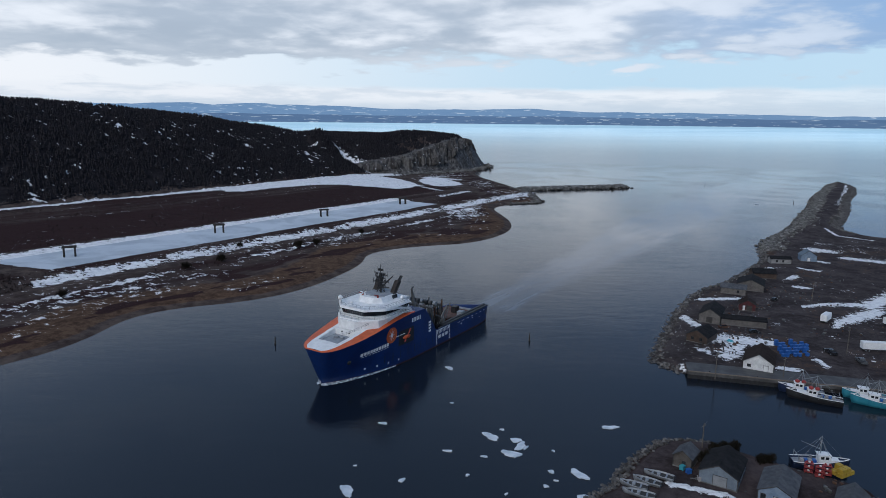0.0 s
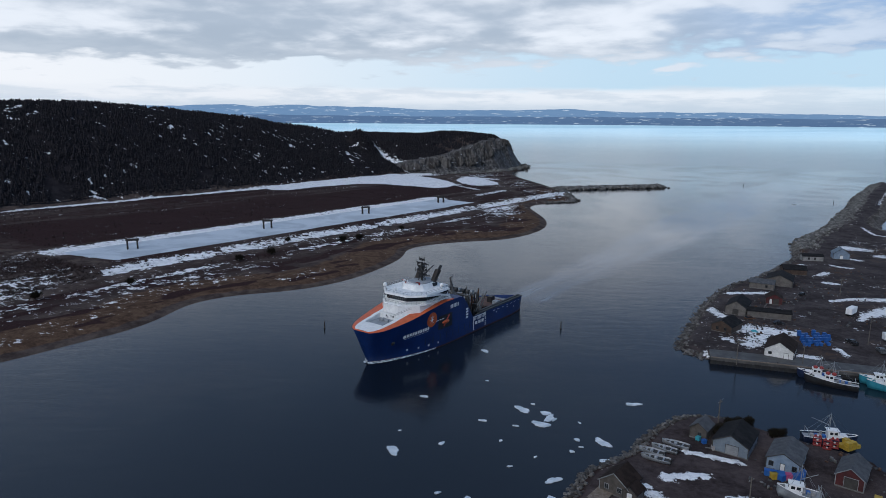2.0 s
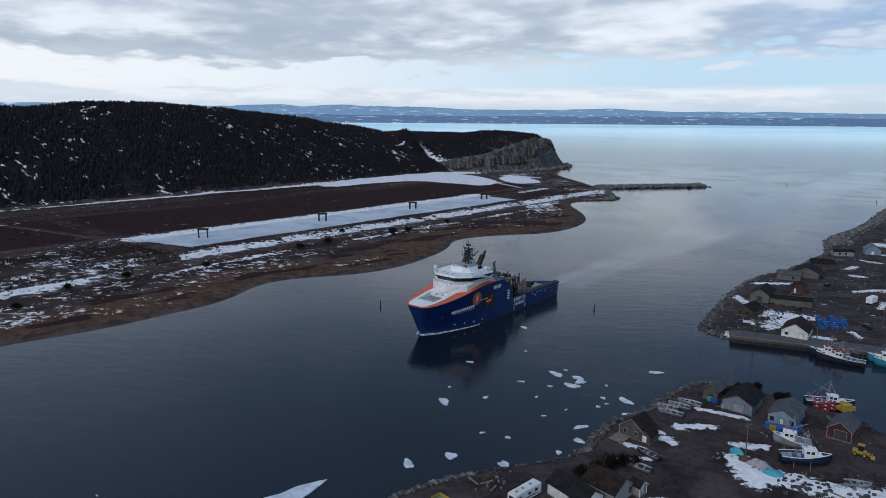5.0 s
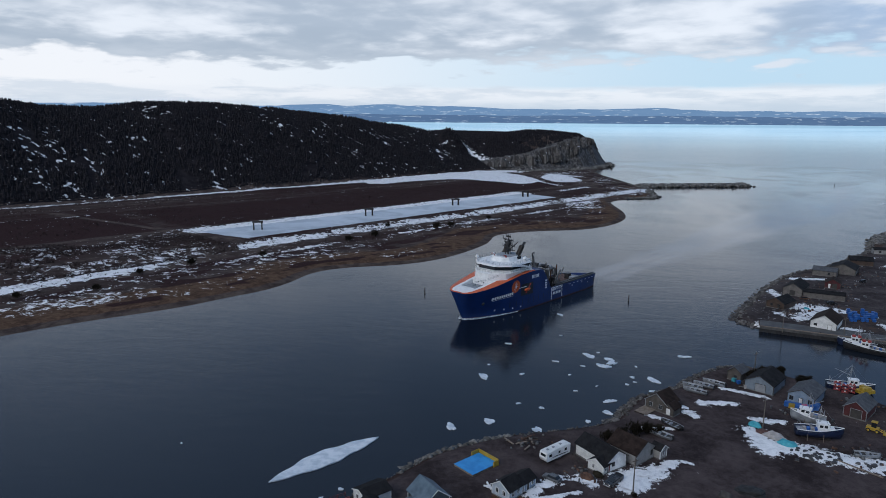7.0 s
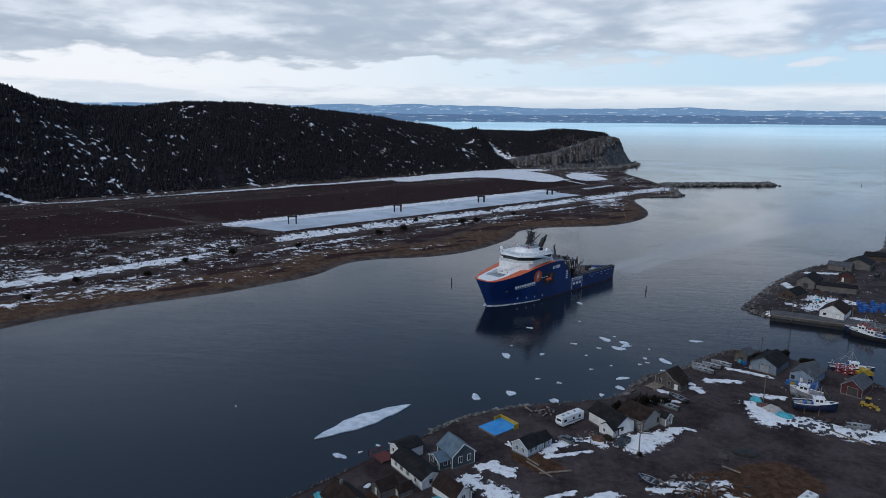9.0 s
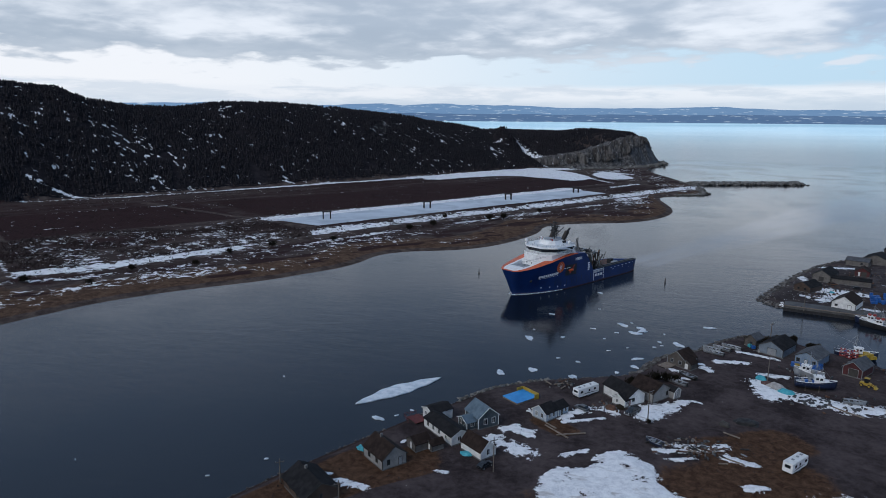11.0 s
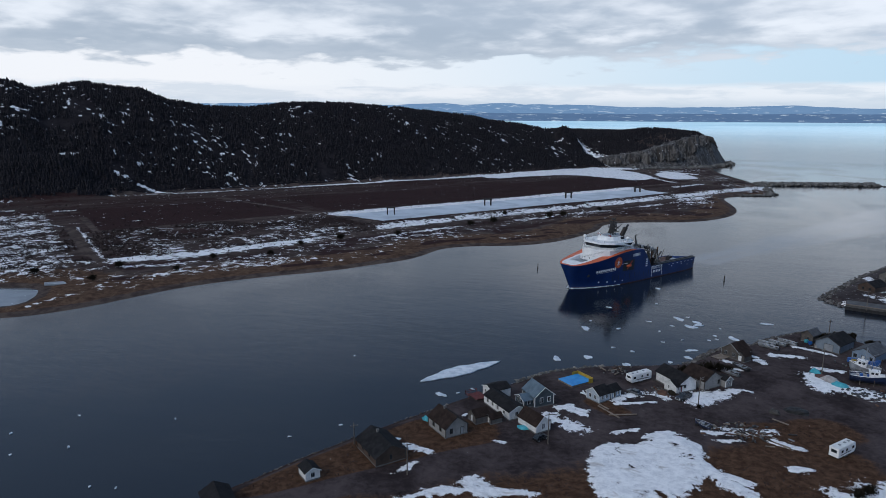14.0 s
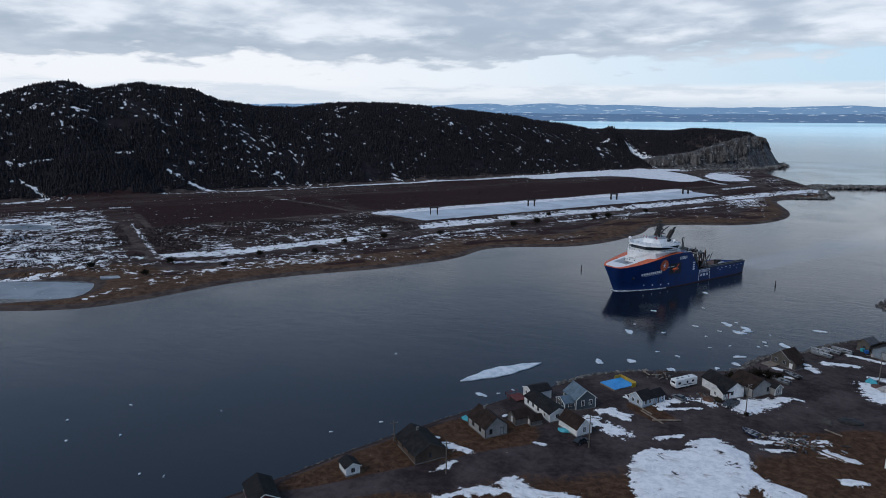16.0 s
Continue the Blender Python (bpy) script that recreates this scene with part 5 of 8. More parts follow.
    # marks on the port side
    def decal(x0, x1, z0, z1, mat, name, label="", shear=0.0, out=0.06):
        bm = bmesh.new()
        n = max(1, int((x1 - x0) / 1.2))
        prev = None
        for i in range(n + 1):
            x = x0 + (x1 - x0) * i / n
            up = shear * (x - x0)
            pa, pb = (at(x, (z + up + 1.6) / (gun(x) + 1.6)) for z in (z0, z1))
            v = [bm.verts.new((p.x, p.y + out, p.z)) for p in (pa, pb)]
            if prev:
                bm.faces.new((prev[0], v[0], v[1], prev[1]))
            prev = v
        return part(name, bm, mat, ship, label)

    bm = bmesh.new()
    on_side = lambda x, z, out: at(x, (z + 1.6) / (gun(x) + 1.6)) + Vector((0, out, 0))
    rim = [on_side(69.5 + 2.8 * math.cos(a), 12.2 + 2.9 * math.sin(a), 0.07) for a in np.linspace(0, 2 * math.pi, 28)[:-1]]
    hub = bm.verts.new(on_side(69.5, 12.2, 0.09))
    ring = [bm.verts.new(p) for p in rim]
    for q in range(len(ring)):
        bm.faces.new((hub, ring[q], ring[(q + 1) % len(ring)]))
    emblem = part("emblem", bm, M["orange"], ship, "round orange emblem with a white star")
    bm = bmesh.new()
    hub = bm.verts.new(on_side(69.5, 12.2, 0.13))
    ring = [bm.verts.new(on_side(69.5 + (1.5 if q % 2 == 0 else 0.35) * math.cos(a), 12.2 + (2.5 if q % 2 == 0 else 0.5) * math.sin(a), 0.12)) for q, a in enumerate(np.linspace(math.pi / 2, 2.5 * math.pi, 17)[:-1])]
    for q in range(len(ring)):
        bm.faces.new((hub, ring[q], ring[(q + 1) % len(ring)]))
    part("star", bm, M["white_paint"], emblem)
    for i in range(10):
        decal(70.8 + i * 1.22, 71.75 + i * 1.22, 8.6 - i * 0.09, 9.8 - i * 0.09, M["white_paint"], "name_bar", "white painted letter bar")
    for i in range(9):
        decal(70.8 + i * 1.3, 71.8 + i * 1.3, 8.0 - i * 0.09, 8.2 - i * 0.09, M["white_paint"], "name_bar")
    for i in range(6):
        decal(52.4 + i * 1.0, 53.1 + i * 1.0, 14.0, 15.5, M["white_paint"], "name_bar", "white painted letter bar", 0.12)
    for i in range(4):
        decal(45.5, 47.1, 7.3 + i * 1.15, 8.1 + i * 1.15, M["white_paint"], "louvre")
    # black patch painted for the shaded recess, with the orange rescue boat
    decal(56.8, 65.6, 7.0, 12.5, M["black_paint"], "boat_recess", "black patch painted for the shaded opening in the hull side", 0, 0.05)
    rb = part("rescue_boat", ball((61 - 47, 10.8, 9.5), 1.0, 0.8), M["orange"], ship, "orange rescue boat in the side recess", True)
    for v in rb.data.vertices:
        v.co.x = (v.co.x - 14.0) * 2.4 + 14.0
    part("davit", tube((62.5 - 47, 11.2, 8.0), (59 - 47, 11.3, 12.0), 0.22), M["red"], ship)
    decal(62, 72, 10.9, 11.2, M["white_paint"], "swoosh_line", "", -0.02)
    # hatched warning panel
    for x in (32.2, 41.2):
        decal(x, x + 0.5, 0.8, 6.6, M["white_paint"], "panel_edge")
    decal(32.2, 41.6, 6.15, 6.5, M["white_paint"], "panel_edge")
    for i in range(9):
        decal(32.9 + i * 0.95, 33.4 + i * 0.95, 4.7, 5.9, M["white_paint"], "hatching", "", 0.6)
    for i in range(3):
        decal(33.6 + i * 2.5, 35.4 + i * 2.5, 2.9, 4.2, M["white_paint"], "panel_letter", "white painted bar")
    for i in range(7):
        decal(3 + i * 3.6, 4.6 + i * 3.6, 5.5, 5.75, M["white_paint"], "draught_mark")
    for x, z in ((70, 1.8), (75, 2.0), (80, 2.3), (65, 1.7), (14, 4.4), (23, 4.2), (8, 3.2)):
        decal(x, x + 0.7, z, z + 0.7, M["white_paint"], "thruster_mark")
    for i in range(9):
        decal(40 + i * 4, 40.5 + i * 4, 2.4, 5.2, M["hull_navy"], "fender_stripe", "", 0.3)
    part("bow_light", box(43.5, 45.2, 6.2, 6.9, 11.7, 12.1), M["steel"], ship)
    part("anchor_pocket", ball((at(86, 0.55).x, at(86, 0.55).y - 0.45, at(86, 0.55).z), 0.9, 1.1), M["black_paint"], ship)
    part("transom_liner", box(-46.3, -46.05, -10.0, 10.0, 3.2, 3.5), M["black_paint"], ship)
    for s in (1,):
        part("bulwark_liner", box(-46.0, -8.0, s * 10.15 - 0.12, s * 10.15 + 0.12, 3.2, 6.74), M["concrete"], ship)
    # machinery on the after deck
    rs = random.Random(5)
    winch = part("winch_house", box(-6, 2.4, -8.0, 8.0, 3.2, 10.5, 0.1), M["wet_concrete"], ship, "grey winch housing")
    for i in range(5):
        y = -6.4 + i * 3.2
        part("winch_drum", tube((-5.0, y - 1.3, 11.6), (-5.0, y + 1.3, 11.6), 1.6, sides=14), M["black_paint"], winch)
    for i in range(60):
        x, y, z = rs.uniform(-20, -2), rs.uniform(-8, 8.4), rs.uniform(5.5, 10.5)
        if i % 3 == 0:
            part("deck_gear", box(x, x + rs.uniform(0.6, 2.2), y, y + rs.uniform(0.6, 2.2), 3.2, z, 0.05), rs.choice([M["rust"], M["steel"], M["black_paint"], M["wet_concrete"], M["steel"]]), ship)
        else:
            part("deck_pipe", tube((x, y, 3.2), (x + rs.uniform(-3, 3), y + rs.uniform(-3, 3), z + rs.uniform(2, 6.5)), rs.uniform(0.14, 0.42)), rs.choice([M["rust"], M["steel"], M["black_paint"], M["concrete"]]), ship)
    bm = bmesh.new()
    for x in (-8.5, -14.5):
        for y in (-6.5, 6.5):
            add_tube(bm, (x - 1.5, y, 3.2), (x, y, 14.0), 0.38)
        add_tube(bm, (x, -6.5, 14), (x, 6.5, 14), 0.42)
        for y in (-5, -2, 1, 4):
            add_tube(bm, (x - 1, y - 1, 7), (x, y + 1.5, 13.8), 0.16)
    for y in (-6.5, -2, 2, 6.5):
        add_tube(bm, (-8.5, y, 14), (-14.5, y, 14), 0.25)
    part("gantry", bm, M["wet_concrete"], ship, "grey steel gantry")
    for i in range(7):
        y = -6 + i * 2
        part("cable_reel", tube((-11.5, y - 0.6, 15.0), (-11.5, y + 0.6, 15.0), 0.9, sides=12), M[("steel", "black_paint", "wet_concrete")[i % 3]], ship)
    crane = part("knuckle_crane", tube((-4.6, 1.0, 10), (-4.6, 1.0, 16.2), 0.9, 0.7, 10), M["concrete"], ship, "grey deck crane with raised jib")
    part("jib", tube((-4.6, 1.0, 15.8), (-2.8, 1.0, 22.2), 0.62, 0.4), M["concrete"], crane)
    part("jib_tip", tube((-2.8, 1.0, 22.2), (-4.4, 1.0, 22.8), 0.36, 0.22), M["concrete"], crane)
    part("jib_ram", tube((-5.4, 1.0, 14.6), (-3.6, 1.0, 19.6), 0.26), M["steel"], crane)
    part("jib_wire", tube((-4.4, 1.0, 22.8), (-5.0, 1.0, 15.0), 0.06, sides=4), M["black_paint"], crane)
    boom = part("cargo_crane", tube((-13.5, 8.4, 3.2), (-13.5, 8.4, 9.0), 0.9), M["concrete"], ship, "pale cargo crane by the rail")
    part("arm", box(-0.4, 0.4, -0.35, 0.35, 0, 9, 0.08, Matrix.Translation((-10.5, 8.2, 7.0)) @ Matrix.Rotation(radians(-48), 4, "Y")), M["concrete"], boom)
    part("ram", tube((-13.5, 8.4, 8.0), (-15.0, 8.3, 11.0), 0.22), M["steel"], boom)
    for x, y, mt in ((-30, -4, "rust"), (-36, 3, "deck_grey"), (-25, 3, "rust"), (-41, -3, "black_paint")):
        part("deck_crate", box(x, x + 3, y, y + 2.4, 3.2, 6.0, 0.06), M[mt], ship)
    # foam curling off the bow and along the side
    foam, k, b = shaded("foam")
    n = k.noise(place(k), 1.1, 5.0, 0.7)
    k.tree.links.new(k.mix(k.span(n, 0.42, 0.60), (0.10, 0.13, 0.16), (0.70, 0.74, 0.77)), b.inputs["Base Color"])
    b.inputs["Roughness"].default_value = 0.7
    bm = bmesh.new()
    for s in (1, -1):
        prev = None
        for i, x in enumerate(np.arange(94.2, 66, -1.2)):
            w = np.interp(min(x, 93.6), XS, WH) if x <= 93.6 else 0.0
            wid = (0.9 + 0.8 * math.sin(i * 1.7) ** 2) * max(0.12, 1 - i / 24)
            v = [bm.verts.new((x - 47, s * (w + 0.02), 0.35)), bm.verts.new((x - 46.4, s * (w + wid), 0.03))]
            if prev:
                bm.faces.new((prev[0], v[0], v[1], prev[1]))
            prev = v
    part("bow_wave", bm, foam, ship, "thin white bow wave")


build_ship()

# ---------------------------------------------------------------- buildings


def house(label, near, la, lb, angle, wh, rh, ridge, wall, roof, openings=(), name="house", overhang=0.35, trim="trim", base=2.05, chimney=False, group=""):
    """A gabled building. near: its corner towards the south; la runs to the north-west, lb to the north-east along angle. ridge: 'a' or 'b'.
    openings: (kind, face R or L, place along it 0..1, sill, width, height)."""
    th = radians(angle)
    ex, ey = Vector((math.cos(th), math.sin(th))), Vector((-math.sin(th), math.cos(th)))
    c = Vector(near) + ex * (lb / 2) + ey * (la / 2)
    ob = thing(name, pose(c.x, c.y, base, 0, 0, angle), label, "building" if name != "house" else "house", group)
    hx, hy = lb / 2, la / 2
    part("foundation", box(-hx - 0.06, hx + 0.06, -hy - 0.06, hy + 0.06, -0.4, 0.25), M["concrete"], ob)
    if ridge == "a":
        bm = prism([(-hx, 0.25), (hx, 0.25), (hx, wh), (0, wh + rh), (-hx, wh)], -hy, hy)
    else:
        bm = prism([(-hy, 0.25), (hy, 0.25), (hy, wh), (0, wh + rh), (-hy, wh)], -hx, hx)
        bmesh.ops.rotate(bm, verts=bm.verts[:], matrix=Matrix.Rotation(radians(-90), 3, "Z"))
    part("wall_shell", bm, M[wall], ob)
    run, length = (hx, hy) if ridge == "a" else (hy, hx)
    slope = rh / run
    for s in (1, -1):
        e = run + overhang
        bm = prism([(0, wh + rh + 0.02), (s * e, wh - overhang * slope + 0.02), (s * e, wh - overhang * slope + 0.18), (0, wh + rh + 0.20)], -length - overhang, length + overhang)
        if ridge == "b":
            bmesh.ops.rotate(bm, verts=bm.verts[:], matrix=Matrix.Rotation(radians(-90), 3, "Z"))
        part("roof", bm, M[roof], ob)
        bm = prism([(0, wh + rh - 0.02), (s * e, wh - overhang * slope - 0.04), (s * e, wh - overhang * slope + 0.19), (0, wh + rh + 0.21)], -length - overhang - 0.06, -length - overhang)
        if ridge == "b":
            bmesh.ops.rotate(bm, verts=bm.verts[:], matrix=Matrix.Rotation(radians(-90), 3, "Z"))
        part("bargeboard", bm, M[trim], ob)
    for s, q in ((1, 1), (1, -1), (-1, 1), (-1, -1)):
        part("corner_board", box(s * hx - 0.09, s * hx + 0.09, q * hy - 0.09, q * hy + 0.09, 0.25, wh - 0.03), M[trim], ob)
    for kind, face, f, sill, w, h in openings:
        if face == "R":
            m = Matrix.Translation((-hx + 2 * hx * f, -hy, sill))
        else:
            m = Matrix.Translation((-hx, hy - 2 * hy * f, sill)) @ Matrix.Rotation(radians(-90), 4, "Z")
        fr = part("window_frame" if kind == "window" else "door_frame", box(-w / 2 - 0.12, w / 2 + 0.12, -0.07, 0.02, -0.12 if kind == "window" else 0, h + 0.12, m=m), M[trim], ob)
        mt = {"window": "glass", "door": "door_grey", "red_door": "door_red", "dark_door": "trim_dark", "white_door": "trim"}[kind]
        part("pane" if kind == "window" else "door_leaf", box(-w / 2, w / 2, -0.09, -0.02, 0, h, m=m), M[mt], fr)
        if kind == "window":
            part("glazing_bar", box(-0.03, 0.03, -0.105, -0.07, 0, h, m=m), M[trim], fr)
    if chimney:
        m = Matrix.Translation((0, hy * 0.35, 0)) if ridge == "a" else Matrix.Translation((hx * 0.35, 0, 0))
        part("chimney", box(-0.3, 0.3, -0.3, 0.3, wh, wh + rh + 0.9, 0.02, m), M["concrete"], ob)
    return ob


W = lambda face, f, sill=1.1, w=0.9, h=1.1: ("window", face, f, sill, w, h)
house("dark brown bungalow with a dark shingled roof", (-93.9, -2.0), 11.0, 8.0, 53, 2.7, 2.2, "a", "brown_siding", "dark_roof", [W("R", 0.5, 1.0, 0.5, 1.2), W("L", 0.3), W("L", 0.65)], chimney=True, trim="trim_dark", overhang=0.6)
house("grey-sided cottage with a brown roof", (-83.6, 17.7), 9.0, 6.8, 53, 2.8, 2.6, "a", "grey_siding", "brown_roof", [W("R", 0.25, 1.1, 0.7, 1.2), W("L", 0.3), W("L", 0.7), ("door", "R", 0.75, 0.25, 0.9, 1.9)], chimney=True, trim="trim_dark")
house("small tan shed with a brown roof", (-78.9, 28.5), 4.4, 4.4, 50, 2.1, 1.3, "b", "beige_siding", "brown_roof", [("white_door", "L", 0.5, 0.25, 1.0, 1.7)], "shed", trim="trim_dark")
house("tiny tan tool shed with a brown roof", (-75.0, 30.0), 2.4, 3.6, 50, 1.7, 0.9, "b", "beige_siding", "brown_roof", [("white_door", "L", 0.5, 0.25, 0.8, 1.4)], "shed", trim="trim_dark")
house("long white house with a dark roof", (-71.0, 34.2), 13.4, 5.4, 50, 2.6, 1.25, "a", "white_siding", "dark_roof", [W("L", 0.15), W("L", 0.35), W("L", 0.55), W("L", 0.8, 1.1, 0.7, 0.9), W("R", 0.45), W("R", 0.75, 1.1, 0.6)])
house("white back wing of the long house with a dark roof", (-79.5, 45.0), 5.2, 6.4, 50, 3.0, 0.9, "b", "white_siding", "dark_roof", [W("L", 0.3, 1.5, 0.7, 0.8), W("L", 0.7, 1.5, 0.7, 0.8)])
house("small white-fronted house with a dark brown roof", (-62.1, 29.4), 7.6, 4.8, 54, 2.3, 2.2, "a", "white_siding", "brown_roof", [W("R", 0.5, 1.0, 0.8, 1.4)])
house("slate-blue house with a metal roof and white trim", (-66.5, 45.2), 7.0, 6.4, 45, 3.3, 2.5, "a", "slate_siding", "metal_roof", [W("R", 0.35, 1.2, 0.9, 1.5), W("R", 0.75, 1.2, 0.9, 1.5), W("L", 0.25, 1.2), W("L", 0.55, 1.2), W("L", 0.82, 1.2)])
house("slate-blue porch wing with a metal roof", (-69.4, 43.6), 4.6, 3.6, 45, 2.3, 1.0, "b", "slate_siding", "metal_roof", [W("L", 0.3), W("L", 0.7), W("R", 0.5)])
house("pale blue cottage with a black roof", (-49.5, 55.3), 5.0, 4.6, 57, 2.5, 1.7, "b", "pale_siding", "dark_roof", [W("R", 0.3, 1.0, 0.7, 1.2), W("R", 0.7, 1.0, 0.7, 1.2), W("L", 0.3, 1.0, 0.7), W("L", 0.7, 1.0, 0.7)])
house("blue lean-to beside the pale cottage", (-46.6, 59.8), 4.2, 4.2, 57, 2.3, 1.2, "b", "blue_siding", "dark_roof", [("dark_door", "R", 0.35, 0.25, 0.8, 1.8), W("R", 0.75, 1.0, 0.6, 0.9)])
house("small white hut with a dark roof", (-105.9, -14.1), 4.2, 3.4, 55, 2.2, 0.9, "a", "white_siding", "dark_roof", [W("R", 0.5, 0.8, 0.9, 1.1)], "hut")
house("dark red shed with a black roof on the shore", (-115.5, -35.5), 9.0, 6.0, 52, 2.5, 1.6, "a", "red_siding", "dark_roof", [W("R", 0.3), W("R", 0.7)], "shed")
house("long white garage with a dark roof", (-27.6, 72.8), 11.0, 6.4, 44, 3.1, 2.0, "a", "white_siding", "dark_roof", [W("R", 0.3, 1.4, 0.7, 0.9)], "garage", trim="trim_dark")
house("small white porch with a dark red door", (-28.6, 71.4), 4.4, 4.6, 53, 2.3, 1.3, "b", "white_siding", "dark_roof", [("red_door", "R", 0.62, 0.25, 1.7, 1.9), W("L", 0.35, 1.0, 0.5, 0.9), W("R", 0.2, 1.0, 0.5, 0.9)], "porch")
house("grey garage with a brown roof", (-20.6, 77.6), 8.6, 8.0, 50, 3.0, 2.4, "a", "grey_siding", "brown_roof", [W("R", 0.8, 1.2, 0.6, 1.2)], "garage", trim="trim_dark")
house("little grey porch beside the grey garage", (-14.4, 82.2), 2.6, 2.8, 50, 2.6, 1.0, "a", "grey_siding", "dark_roof", [W("R", 0.5, 1.0, 0.5, 1.2)], "porch")
house("weathered shingled cottage with a brown roof at the water's edge", (-9.6, 109.6), 7.0, 6.6, 54, 2.8, 2.6, "b", "tan_shingle", "brown_roof", [W("L", 0.25), W("L", 0.7), W("R", 0.3)], trim="door_grey")
house("shingled entry porch of the shore cottage", (-8.0, 108.3), 3.2, 4.0, 54, 2.3, 1.2, "b", "tan_shingle", "brown_roof", [("white_door", "L", 0.5, 0.25, 1.2, 1.8)], "porch", trim="trim_dark")
house("small grey-brown boathouse with a grey roof", (16.9, 140.0), 4.4, 5.6, 54, 3.0, 1.6, "b", "tan_shingle", "grey_roof", [W("L", 0.6, 1.2, 0.8, 0.7)], "shed", trim="trim_dark")
house("pale blue fishing shed with a black roof", (24.4, 130.9), 8.6, 11.5, 58, 3.0, 2.3, "b", "steel_siding", "dark_roof", [("door", "L", 0.55, 0.25, 3.0, 2.4)], "shed", trim="trim_dark")
house("grey fishing shed with a brown-grey roof", (33.8, 123.6), 7.4, 11.0, 58, 3.0, 1.9, "b", "blue_siding", "grey_roof", [("white_door", "L", 0.5, 0.25, 0.9, 1.9), W("L", 0.15), W("L", 0.85)], "shed", trim="trim_dark")
# the open doorway is a flat dark panel in place of the shaded inside
house("dark red boathouse with a wide open door", (45.6, 117.7), 5.8, 9.5, 55, 3.0, 2.1, "b", "red_siding", "grey_roof", [("dark_door", "L", 0.55, 0.25, 2.8, 2.5)], "shed", trim="door_grey")
house("white wharf shed with a dark brown roof", (67.1, 204.7), 9.6, 13.0, 62, 3.0, 3.0, "b", "white_siding", "brown_roof", [W("L", 0.2, 1.2, 1.0, 0.8), ("white_door", "L", 0.75, 0.25, 1.4, 2.0)], "shed", base=2.2, trim="trim_dark")
house("long grey net shed with a dark roof", (70.1, 259.2), 8.5, 15.0, 62, 3.6, 2.6, "b", "beige_siding", "dark_roof", [("dark_door", "L", 0.5, 0.25, 2.2, 2.4)], "shed", base=2.2, trim="trim_dark")
house("low long shed with a black roof", (87.6, 254.8), 17.5, 5.0, 74, 2.8, 1.1, "a", "beige_siding", "dark_roof", [], "shed", base=2.2, trim="trim_dark")
house("small dark red shed with white doors", (94.0, 279.5), 7.0, 7.0, 70, 3.0, 2.0, "b", "red_siding", "brown_roof", [("white_door", "L", 0.3, 0.25, 1.0, 2.2), ("dark_door", "L", 0.62, 0.25, 2.2, 2.3)], "shed", base=2.2, trim="trim_dark")
house("beige store shed with a grey roof", (101.4, 307.6), 11.5, 7.5, 64, 3.0, 1.6, "a", "beige_siding", "grey_roof", [W("L", 0.7)], "shed", base=2.2, trim="trim_dark")
house("large dark-roofed store shed", (113.4, 314.4), 12.5, 15.0, 64, 3.2, 2.6, "b", "beige_siding", "dark_roof", [("dark_door", "L", 0.3, 0.25, 2.0, 2.0)], "shed", base=2.2, trim="trim_dark")
house("dark shed behind the stores", (133.5, 343.5), 12.0, 8.0, 80, 3.0, 2.0, "a", "brown_siding", "dark_roof", [], "shed", base=2.2, trim="trim_dark")
house("long pale cabin with a grey roof", (161.5, 384.0), 12.0, 5.0, 85, 3.0, 1.2, "a", "grey_siding", "dark_roof", [W("L", 0.3), W("L", 0.6)], "shed", base=2.2, trim="trim_dark")
house("light blue gabled shed", (180.5, 391.0), 9.0, 8.0, 75, 3.6, 3.2, "b", "blue_siding", "metal_roof", [("white_door", "L", 0.5, 0.25, 1.6, 2.2)], "shed", base=2.2, trim="trim_dark")
house("old dark cottage with a sagging roof", (55.0, 233.0), 8.0, 11.0, 50, 2.8, 2.2, "b", "brown_siding", "dark_roof", [W("L", 0.3), W("L", 0.7)], base=2.2, trim="trim_dark")

# ---------------------------------------------------------------- wharf, gates, marks


def build_wharf():
    a, b = Vector((38.5, 205.4)), Vector((100.0, 190.6))
    ang = math.degrees(math.atan2(b.y - a.y, b.x - a.x))
    L = (b - a).length
    w = thing("wharf", pose(a.x, a.y, 0, 0, 0, ang), "timber-faced concrete fishing wharf", "wharf", kind="structure")
    part("apron", box(0, L, -0.6, 9, 1.4, 2.45, 0.05), M["wet_concrete"], w, "dark wet concrete apron")
    part("kerb", box(0, L, -0.6, -0.25, 2.45, 2.75, 0.03), M["wood"], w, "weathered timber kerb")
    part("facing", box(0.05, L - 0.05, -0.5, 1.0, -1.5, 1.4), M["rubber"], w, "black tarred timber face")
    n = int(L / 1.5)
    pile = None
    for i in range(n + 1):
        x = L * i / n
        if pile is None:
            pile = part("pile", tube((0, -0.62, -1.6), (0, -0.62, 1.5), 0.2, 0.18), M["rubber"], w)
            pile.location.x = x
        else:
            p2 = pile.copy()
            scene.collection.objects.link(p2)
            p2.location.x = x
    for x in (7, 22, 38):
        part("bollard", tube((x, 0.4, 2.45), (x, 0.4, 3.0), 0.2, 0.26), M["black_paint"], w)


build_wharf()


